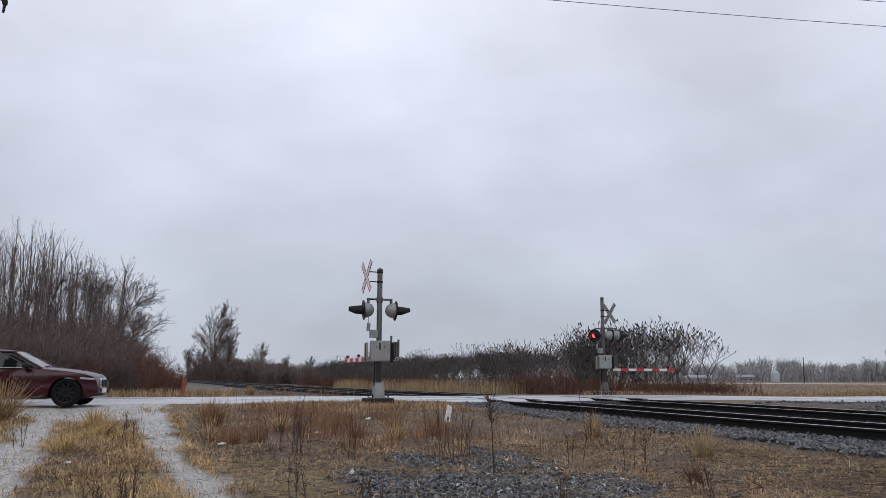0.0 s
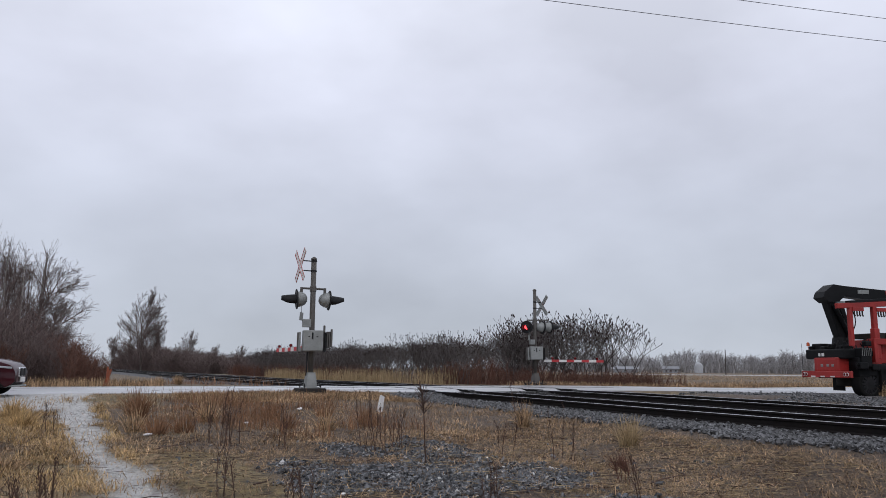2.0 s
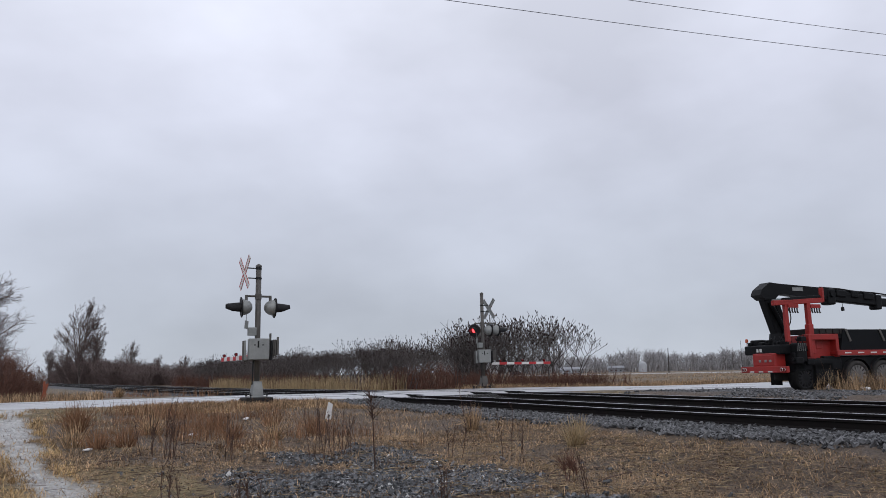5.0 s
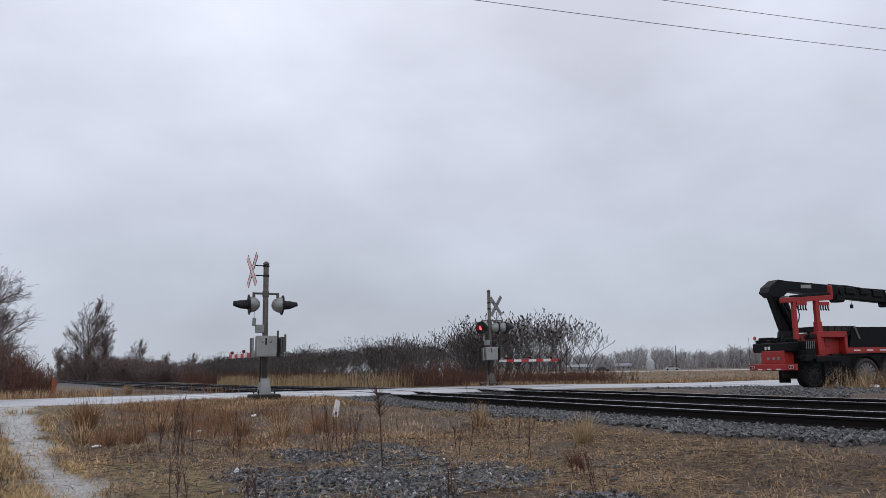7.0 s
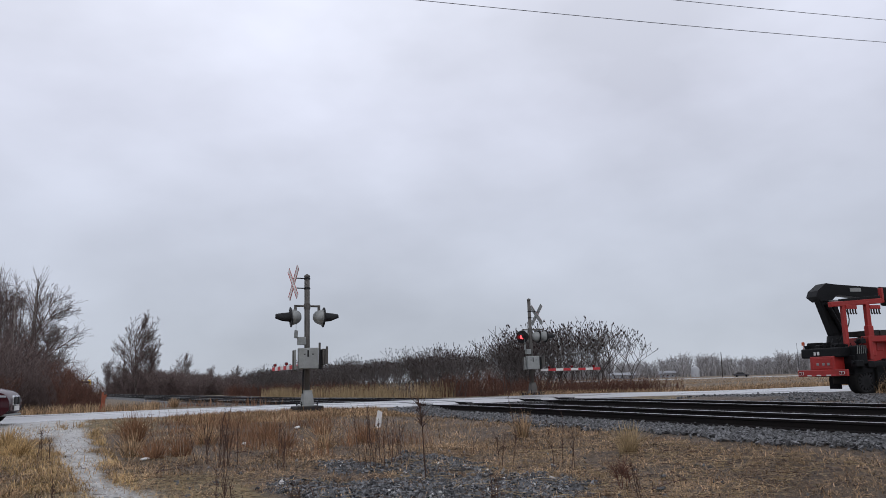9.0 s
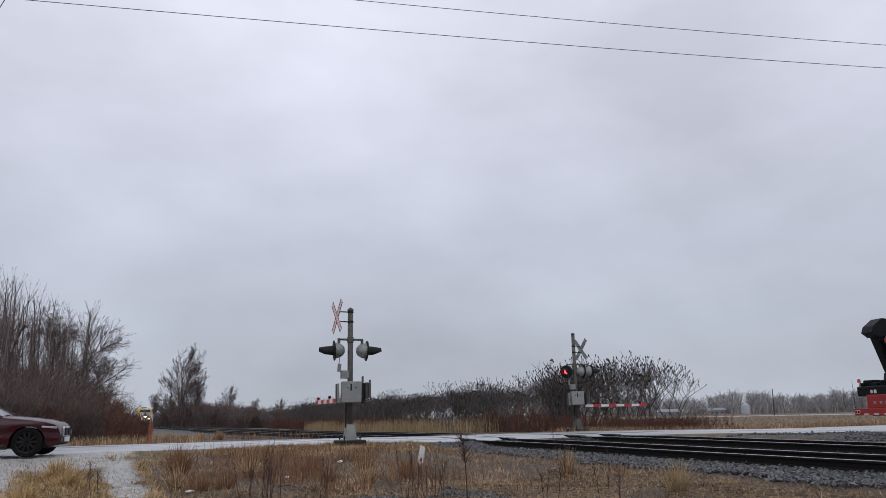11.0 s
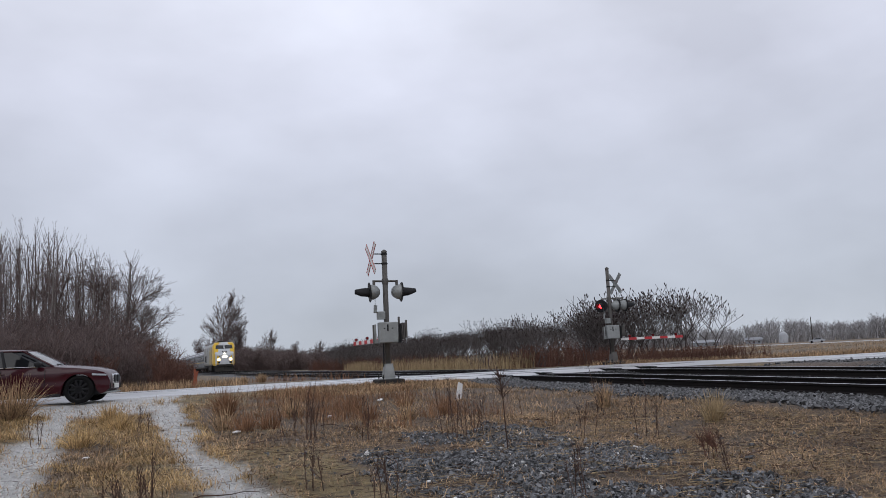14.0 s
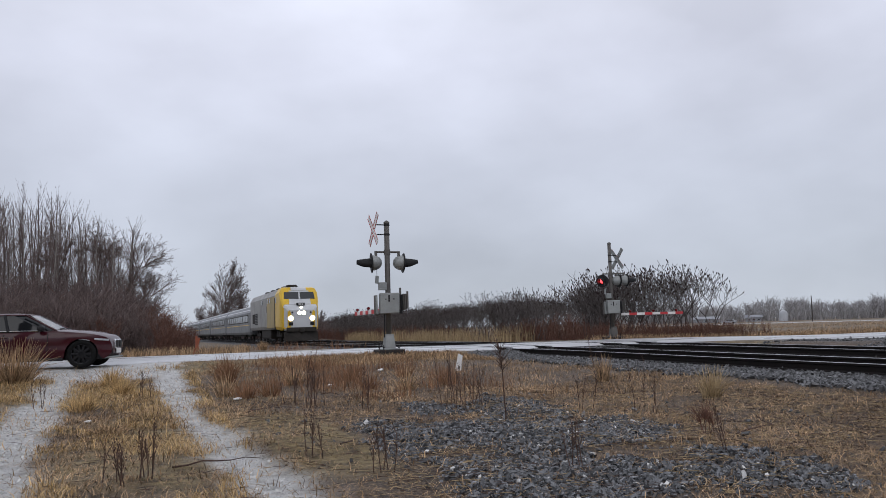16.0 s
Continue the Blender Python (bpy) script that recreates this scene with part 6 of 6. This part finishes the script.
def stone_block(name, x, y, size, material, label, seed, sink=0.3, dz=0.0):
    """Many angular stones in one mesh, each a squashed and turned broken block."""
    r = np.random.RandomState(seed)
    n = len(x)
    cube = np.array([(-1, -1, -1), (1, -1, -1), (1, 1, -1), (-1, 1, -1), (-1, -1, 1), (1, -1, 1), (1, 1, 1), (-1, 1, 1)], float)
    v = cube[None] * (1 + r.uniform(-0.45, 0.25, (n, 8, 3)))
    v *= (size[:, None] * np.stack([r.uniform(0.7, 1.6, n), r.uniform(0.45, 0.95, n), r.uniform(0.25, 0.65, n)], 1))[:, None, :]
    q = r.normal(0, 1, (n, 4)) * np.array([1, 0.55, 0.55, 1])
    q /= np.linalg.norm(q, axis=1, keepdims=True)
    w, a, b, c = q.T
    R = np.stack([np.stack([1 - 2 * (b * b + c * c), 2 * (a * b - c * w), 2 * (a * c + b * w)], -1), np.stack([2 * (a * b + c * w), 1 - 2 * (a * a + c * c), 2 * (b * c - a * w)], -1), np.stack([2 * (a * c - b * w), 2 * (b * c + a * w), 1 - 2 * (a * a + b * b)], -1)], 1)
    v = np.einsum("nij,nkj->nki", R, v)
    v += np.stack([x, y, ground_at(x, y) + dz + size * sink * (0.4 + 2.6 * r.rand(n) ** 2)], 1)[:, None, :]
    f = np.array([(0, 3, 2, 1), (4, 5, 6, 7), (0, 1, 5, 4), (1, 2, 6, 5), (2, 3, 7, 6), (3, 0, 4, 7)])
    F = ((np.arange(n) * 8)[:, None, None] + f[None]).reshape(-1, 4)
    return tagged(new(name, fast_mesh(name, v.reshape(-1, 3), F, material)), label, "stones", kind="stuff")


def build_stones():
    r = np.random.RandomState(8)
    x, y = scatter(90000, 1.0, 8.0, 3.0, 13.0, 31, lambda a, b: zones(a, b)[:, 1] * 0.8)
    stone_block("crushed_stone", x, y, 0.009 + 0.022 * r.rand(len(x)) ** 2, M_STONE, "spilled dark grey crushed stone among dead grass", 32)
    x, y = scatter(1500, 1.6, 8.5, 3.2, 13.5, 33, lambda a, b: 0.25 + 0 * a)
    stone_block("loose_stone", x, y, 0.012 + 0.025 * r.rand(len(x)) ** 2, M_BALLAST, "pale loose stones scattered on the verge", 34)
    # pale stones mixed in: wet glints put into stone colour
    x, y = scatter(1300, 2.6, 7.6, 3.2, 12.5, 45, lambda a, b: zones(a, b)[:, 1] * 0.6)
    stone_block("loose_stone", x, y, 0.009 + 0.022 * r.rand(len(x)) ** 2, M_PATHSTONE, "pale broken stones standing in for glints among darker crushed stone", 46, 0.5)
    x, y = scatter(20000, 9.6, 11.6, 3.5, 23.4, 35, lambda a, b: smooth_step(9.6, 10.5, a + 0.35 * value_noise(a, b, 0.9, 3.1)))
    stone_block("track_ballast", x, y, 0.02 + 0.022 * r.rand(len(x)), M_BALLAST, "pale grey track ballast along the ties", 36, 0.3, 0.02)
    x, y = scatter(22000, 11.6, 17.4, 5, 23.4, 37, lambda a, b: 1 + 0 * a)
    stone_block("track_ballast", x, y, 0.02 + 0.022 * r.rand(len(x)), M_DARK_BALLAST, "dark track ballast between the rails", 38, 0.3, 0.02)
    x, y = scatter(9000, 17.6, 28, 13.5, 21.8, 39, lambda a, b: smooth_step(-0.2, 0.2, value_noise(a, b, 0.7, 4.0)))
    stone_block("shoulder_gravel", x, y, 0.02 + 0.035 * r.rand(len(x)) ** 2, M_BALLAST, "broken asphalt and gravel on the shoulder", 40, 0.2)
    x, y = scatter(42000, -4.5, 2.2, 4.5, 23.9, 41, lambda a, b: zones(a, b)[:, 0] * 0.8)
    stone_block("path_gravel", x, y, 0.005 + 0.014 * r.rand(len(x)) ** 2, M_PATHSTONE, "pale fine gravel in the wheel ruts", 42, 0.1, -0.05)
    x, y = scatter(4500, 9.2, 11.4, 31, 60, 43, lambda a, b: 1 + 0 * a)
    stone_block("track_ballast", x, y, 0.03 + 0.03 * r.rand(len(x)), M_STONE, "dark ballast shoulder beyond the road", 44)


# ---- utility pole and its wires ----
def build_pole():
    bx0, by0 = AZ(22.0, -30.55)
    z0 = float(ground_at([bx0], [by0])[0])
    lean = Vector((-0.042, 0.0, 1.0))
    top = Vector((bx0, by0, z0)) + lean * 12.2
    po = thing("utility_pole", pose(0, 0, 0), "dark weathered wooden utility pole leaning beside the road", "utility pole")
    bm = bm_new()
    tube(bm, (bx0, by0, z0 - 0.2), tuple(top), 0.17, 0.14, 18)
    part("pole_shaft", bm, M_POLE, po, "", True)
    az = top.z - 0.83
    cx = bx0 - 0.042 * (az - z0)
    bm = bm_new()
    box(bm, cx + 0.26, by0 - 0.9, az, 0.11, 2.1, 0.14, 0.01)
    arm = part("crossarm", bm, M_POLE, po, "wooden crossarm")
    bm = bm_new()
    tube(bm, (cx + 0.16, by0 - 0.95, az - 0.06), (cx + 0.12, by0, az - 0.7), 0.018, seg=6)
    part("arm_brace", bm, M_WIRE, arm)
    ends = []
    for yy in (by0 - 0.95, by0 - 1.85):
        bm = bm_new()
        for k in range(5):
            lathe(bm, [(0.02, -0.02), (0.065, -0.015), (0.065, 0.012), (0.02, 0.02)], pose(cx + 0.62 + 0.07 * k, yy, az + 0.02, 0, 90, 0), 12)
        tube(bm, (cx + 0.24, yy, az + 0.02), (cx + 1.3, yy, az + 0.02), 0.016, seg=6)
        part("strain_insulator", bm, M_BLACK, po, "dark ribbed strain insulator")
        bm = bm_new()
        lathe(bm, [(0.0, 0.0), (0.08, 0.0), (0.09, 0.08), (0.05, 0.16), (0.0, 0.18)], pose(cx + 0.19, yy + 0.1, az + 0.06), 12)
        part("pin_insulator", bm, M_BLACK, arm)
        ends.append((cx + 1.3, yy, az + 0.02))
    bm = bm_new()
    tube(bm, (cx + 0.36, by0 - 0.2, az - 0.92), (cx + 0.36, by0 - 0.2, az - 0.58), 0.055, seg=10)
    tube(bm, (cx + 0.36, by0 - 0.2, az - 1.10), (cx + 0.36, by0 - 0.2, az - 0.92), 0.025, seg=8)
    box(bm, cx + 0.35, by0 - 0.2, az - 1.10, 0.12, 0.09, 0.14, 0.02)
    tube(bm, (cx + 0.35, by0 - 0.2, az - 1.15), (cx + 0.33, by0 - 0.2, az - 1.38), 0.04, 0.03, seg=8)
    tube(bm, (cx + 0.05, by0 - 0.1, az - 0.86), (cx + 0.36, by0 - 0.2, az - 0.88), 0.025, seg=6)
    tube(bm, (cx + 0.12, by0 - 0.1, az - 0.90), (cx + 0.34, by0 - 0.2, az - 1.12), 0.02, seg=6)
    part("cutout", bm, M_BLACK, po, "fuse cutout hanging from the pole")
    bm = bm_new()
    p = [Vector((cx + 1.15, by0 - 0.95, az - 0.02)).lerp(Vector((cx + 0.38, by0 - 0.2, az - 0.9)), t / 8) + Vector((0, 0, -0.18 * math.sin(math.pi * t / 8))) for t in range(9)]
    for a, b in zip(p, p[1:]):
        tube(bm, a, b, 0.011, seg=5)
    part("jumper", bm, M_WIRE, po)
    bm = bm_new()
    tube(bm, (cx - 0.1, by0, az - 0.4), (cx - 6.0, by0 - 0.4, z0 + 0.0), 0.010, seg=5)
    part("guy_wire", bm, M_WIRE, po)
    # start height, slope and rise of each wire fit the camera's view
    for (x, y, z), slope, rise in ((ends[0], -0.19, 0.038), ((cx + 0.1, by0, az + 1.31), -0.19, 0.034)):
        cu = bm_new()
        q = []
        for k in range(41):
            u = k / 40 * 66
            q.append(Vector((x + u, y + slope * u, z - 0.65 * math.sin(math.pi * min(1, u / 62)) + rise * u)))
        loft(cu, [[p + Vector((0, 0.0095 * math.cos(t * 1.2566), 0.0095 * math.sin(t * 1.2566))) for t in range(5)] for p in q])
        w = part("overhead_wire", cu, M_WIRE)
        tagged(w, "thin dark overhead power line leading away from the pole", "wire", "overhead wires")


# ---- small things ----
def build_small():
    x, y = 7.1, 17.6
    mk = thing("marker", pose(x, y, float(ground_at([x], [y])[0]) - 0.02, 0, 14, 20), "small white reflective marker leaning in the grass", "marker")
    bm = bm_new()
    prism(bm, [(-0.07, 0.0), (0.10, 0.0), (0.06, 0.40), (-0.06, 0.42)], "y", -0.02, 0.02)
    part("plate", bm, M_WHITE, mk)
    bm = bm_new()
    box(bm, 0, -0.024, 0.10, 0.05, 0.006, 0.08)
    part("faded_mark", bm, M_MAST, mk)
    x, y = AZ(33.0, -18.05)
    po = thing("delineator_post", pose(x, y, float(ground_z(x, y)) - 0.05, 0, -3, 0), "faded orange plastic post beside the road", "post")
    bm = bm_new()
    loft(bm, [[Vector((a * w, b, z)) for a, b in ((-1, -0.02), (1, -0.02), (1, 0.02), (-1, 0.02))] for w, z in ((0.075, 0.0), (0.06, 0.4), (0.04, 0.74), (0.02, 0.8))])
    part("blade", bm, M_ORANGE, po)
    bm = bm_new()
    loft(bm, [[Vector((a * w + dx, b + 0.05, z)) for a, b in ((-1, -0.015), (1, -0.015), (1, 0.015), (-1, 0.015))] for w, z, dx in ((0.06, 0.0, -0.14), (0.055, 0.4, 0.0), (0.04, 0.7, 0.11))])
    part("blade", bm, M_ORANGE, po)
    rng = random.Random(4)
    for k, (x, y, s) in enumerate(((1.55, 15.6, 0.08), (1.6, 14.4, 0.07), (5.4, 18.4, 0.10), (3.6, 15.8, 0.08), (-0.7, 12.6, 0.05), (27.3, 16.9, 0.24))):
        bm = bm_new()
        bmesh.ops.create_icosphere(bm, subdivisions=2, radius=s)
        for v in bm.verts:
            v.co = Vector((v.co.x * 1.3, v.co.y * 0.7, v.co.z * 0.35)) * (1 + 0.35 * noise.noise(v.co * 14 + Vector((k, 0, 0))))
        ob = part("litter", bm, M_WHITE)
        ob.matrix_basis = pose(x, y, float(ground_at([x], [y])[0]) + s * 0.3, rng.uniform(-15, 15), 0, rng.uniform(0, 180))
        tagged(ob, "crumpled white scrap of litter in dead grass", "litter", "litter on the verge")
    for k, (x, y, L, a) in enumerate(((0.75, 8.6, 0.9, 8), (2.3, 9.2, 0.7, 60), (5.6, 9.8, 0.8, -30), (6.9, 7.6, 0.9, 20), (1.7, 12.6, 0.6, 40), (3.3, 14.2, 0.5, -20), (7.6, 8.3, 0.8, 70))):
        bm = bm_new()
        p = Vector((-L / 2, 0, 0.03))
        for i in range(6):
            q = p + Vector((L / 6, rng.gauss(0, 0.02), rng.gauss(0, 0.012)))
            tube(bm, p, q, 0.011 - 0.0012 * i, 0.0098 - 0.0012 * i, 6)
            p = q
        ob = part("stick", bm, M_WEED)
        ob.matrix_basis = pose(x, y, float(ground_at([x], [y])[0]), 0, 0, a)
        tagged(ob, "thin dark fallen stick on gravel", "stick", "fallen sticks")


# ---- across the fields ----
M_FARWHITE = mat("far_white_paint", (0.42, 0.43, 0.45), (0.34, 0.35, 0.37), 0.6, scale=0.5, fine=3, bump=0)
M_FARROOF = mat("far_grey_roof", (0.30, 0.31, 0.33), (0.24, 0.25, 0.27), 0.7, scale=0.5, fine=3, bump=0)
M_FARDARK = mat("dark_car_paint", (0.06, 0.06, 0.07), None, 0.35, 0.2, bump=0, coat=0.6)
FAR_D = 258.0


def far_road_at(a, d=FAR_D):
    return AZ(d / math.cos(radians(a - 24)), a)


def build_far():
    p, q = far_road_at(14.0), far_road_at(46.0)
    bm = bm_new()
    d = (Vector((*q, 0)) - Vector((*p, 0))).normalized()
    nrm = Vector((-d.y, d.x, 0))
    loft(bm, [[Vector((*c, 0)) + nrm * w + Vector((0, 0, z)) for w, z in ((-4, -0.75), (-3.4, -0.60), (3.4, -0.58), (4, -0.75))] for c in (p, q)])
    bmesh.ops.recalc_face_normals(bm, faces=bm.faces[:])
    tagged(part("far_road", bm, road_material()), "wet grey road across the fields", "road", kind="structure")
    x, y = AZ(425, 22.75)
    si = thing("silo", pose(x, y, -0.8), "squat white storage silo before the far wood", "silo")
    bm = bm_new()
    lathe(bm, [(2.1, 0.0), (2.1, 3.6), (1.7, 4.7), (0.8, 5.3), (0.0, 5.5)], None, 20)
    part("tank", bm, M_FARWHITE, si, "", True)
    for a, dd, w, h in ((17.8, 424, 13, 2.0), (20.9, 434, 8, 2.2)):
        x, y = AZ(dd, a)
        fb = thing("farm_building", pose(x, y, -0.8, 0, 0, -a - 21.7), "low pale farm building before the far wood", "building", "far farm buildings")
        bm = bm_new()
        box(bm, 0, 0, h / 2, w, 8, h, 0.05)
        part("wall", bm, M_FARROOF, fb)
        bm = bm_new()
        prism(bm, [(-4.5, h), (4.5, h), (0, h + 1.3)], "x", -w / 2 - 0.4, w / 2 + 0.4)
        part("roof", bm, M_FARROOF, fb)
        for k in range(3):
            bm = bm_new()
            box(bm, (k - 1) * w * 0.3, -4.03, h * 0.5, 0.9, 0.08, 0.7)
            part("window", bm, M_TGLASS, fb)
    for a, dd, hh in ((24.5, 285, 8.6), (15.0, 300, 8.0)):
        x, y = AZ(dd, a)
        up = thing("far_pole", pose(x, y, -0.8, 0, 1.0, 0), "thin utility pole far across the field", "utility pole", "far utility poles")
        bm = bm_new()
        tube(bm, (0, 0, 0), (0, 0, hh), 0.17, 0.13, 8)
        part("shaft", bm, M_POLE, up)
    out = []
    for paint, lab in ((M_FARWHITE, "white car driving along the far road"), (M_FARDARK, "dark car driving along the far road"), (M_FARWHITE, "white car driving along the far road")):
        c = thing("far_car", pose(*far_road_at(30), -0.59), lab, "car", "cars on the far road")
        bm = bm_new()
        loft(bm, [[Vector((x, s * 0.88, z)) for x, z in ((-2.2, 0.35), (2.2, 0.35), (2.25, 0.7), (1.1, 0.95), (0.5, 1.4), (-1.1, 1.42), (-1.8, 1.0), (-2.25, 0.95))] for s in (-1, 1)])
        bmesh.ops.recalc_face_normals(bm, faces=bm.faces[:])
        part("body", bm, paint, c)
        bm = bm_new()
        loft(bm, [[Vector((x, s * 0.89, z)) for x, z in ((-1.5, 0.98), (0.85, 0.98), (0.42, 1.32), (-1.0, 1.33))] for s in (-1, 1)])
        bmesh.ops.recalc_face_normals(bm, faces=bm.faces[:])
        part("side_glass", bm, M_TGLASS, c)
        for x in (-1.35, 1.4):
            for s in (-1, 1):
                bm = bm_new()
                tube(bm, (x, s * 0.66, 0.32), (x, s * 0.9, 0.32), 0.32, seg=14)
                part("wheel", bm, M_RUBBER, c)
        out.append(c)
    return out


def build_twig_litter():
    """Broken stems and twigs lying over the soil, stones and straw."""
    r = np.random.RandomState(61)
    for n, x0, x1, y0, y1, lo, hi, rad, material, label in ((9500, 1.2, 9.2, 3.2, 14.0, 0.04, 0.30, 0.0028, M_WEED, "dark broken weed stems lying on soil and stones"), (5200, 4.4, 9.4, 3.0, 12.0, 0.06, 0.34, 0.003, M_REED, "pale straw stems lying on the ground"), (2600, 0.9, 3.6, 3.6, 12.0, 0.05, 0.30, 0.0026, M_REED, "pale straw stems lying on bare soil"), (1500, -2.6, 1.0, 4.4, 16.0, 0.05, 0.3, 0.003, M_WEED, "dark broken weed stems lying on grass")):
        x, y = scatter(n, x0, x1, y0, y1, r.randint(999), lambda a, b: (1 - 0.85 * zones(a, b)[:, 0]) * (0.25 + 0.75 * smooth_step(-0.1, 0.25, value_noise(a, b, 1.1, 41.0))))
        z = ground_at(x, y)
        L, th = lo + (hi - lo) * r.rand(len(x)) ** 2, r.uniform(0, 6.283, len(x))
        lift, up = r.uniform(0.0, 0.03, len(x)), r.uniform(-0.04, 0.22, len(x))
        segs = []
        for k in range(len(x)):
            c, w = math.cos(th[k]), math.sin(th[k])
            p = (x[k], y[k], z[k] + lift[k])
            m = (x[k] + c * L[k] * 0.5, y[k] + w * L[k] * 0.5, z[k] + lift[k] + up[k] * L[k] * 0.5)
            q = (x[k] + c * L[k] - w * L[k] * 0.15, y[k] + w * L[k] + c * L[k] * 0.15, z[k] + lift[k] + up[k] * L[k] * 0.6)
            segs += [(p, m, rad, rad * 0.9), (m, q, rad * 0.9, rad * 0.5)]
        tagged(new("twig_litter", fast_mesh("twig_litter", *sweep(segs, 3), material)), label, "twigs", kind="stuff")


build_grass()
build_twig_litter()
build_tufts()
build_stones()
build_pole()
build_small()
FAR_CARS = build_far()


# ---- what moves ----
def train_rows(offset):
    return [(t, pose(NEAR_TRACK, 64.2 + 30.5 * (16.0 - t) + offset, -0.03)) for t in [0.0, 0.1, 0.2] + [0.5 + 0.5 * k for k in range(31)] + [15.8, 15.9, 16.0]]


def motions():
    for ob, off in TRAIN:
        rows = sorted({round(t, 2): m for t, m in train_rows(off)}.items())
        walk(ob, rows)
    # cars on the far road: bearings at two moments set each one's steady run
    for ob, (t0, a0), (t1, a1) in zip(FAR_CARS, ((7.0, 24.2), (7.0, 19.5), (13.5, 26.1)), ((8.0, 27.5), (9.0, 25.7), (16.0, 19.3))):
        rate = (a1 - a0) / (t1 - t0)
        heading = -45.7 if rate > 0 else 134.3
        shift = 1.6 if rate > 0 else -1.6
        rows = []
        for k in range(33):
            t = 0.5 * k
            a = min(46.0, max(14.0, a0 + rate * (t - t0)))
            rows.append((t, pose(*far_road_at(a, FAR_D - shift), -0.59, 0, 0, heading)))
        walk(ob, rows)


motions()
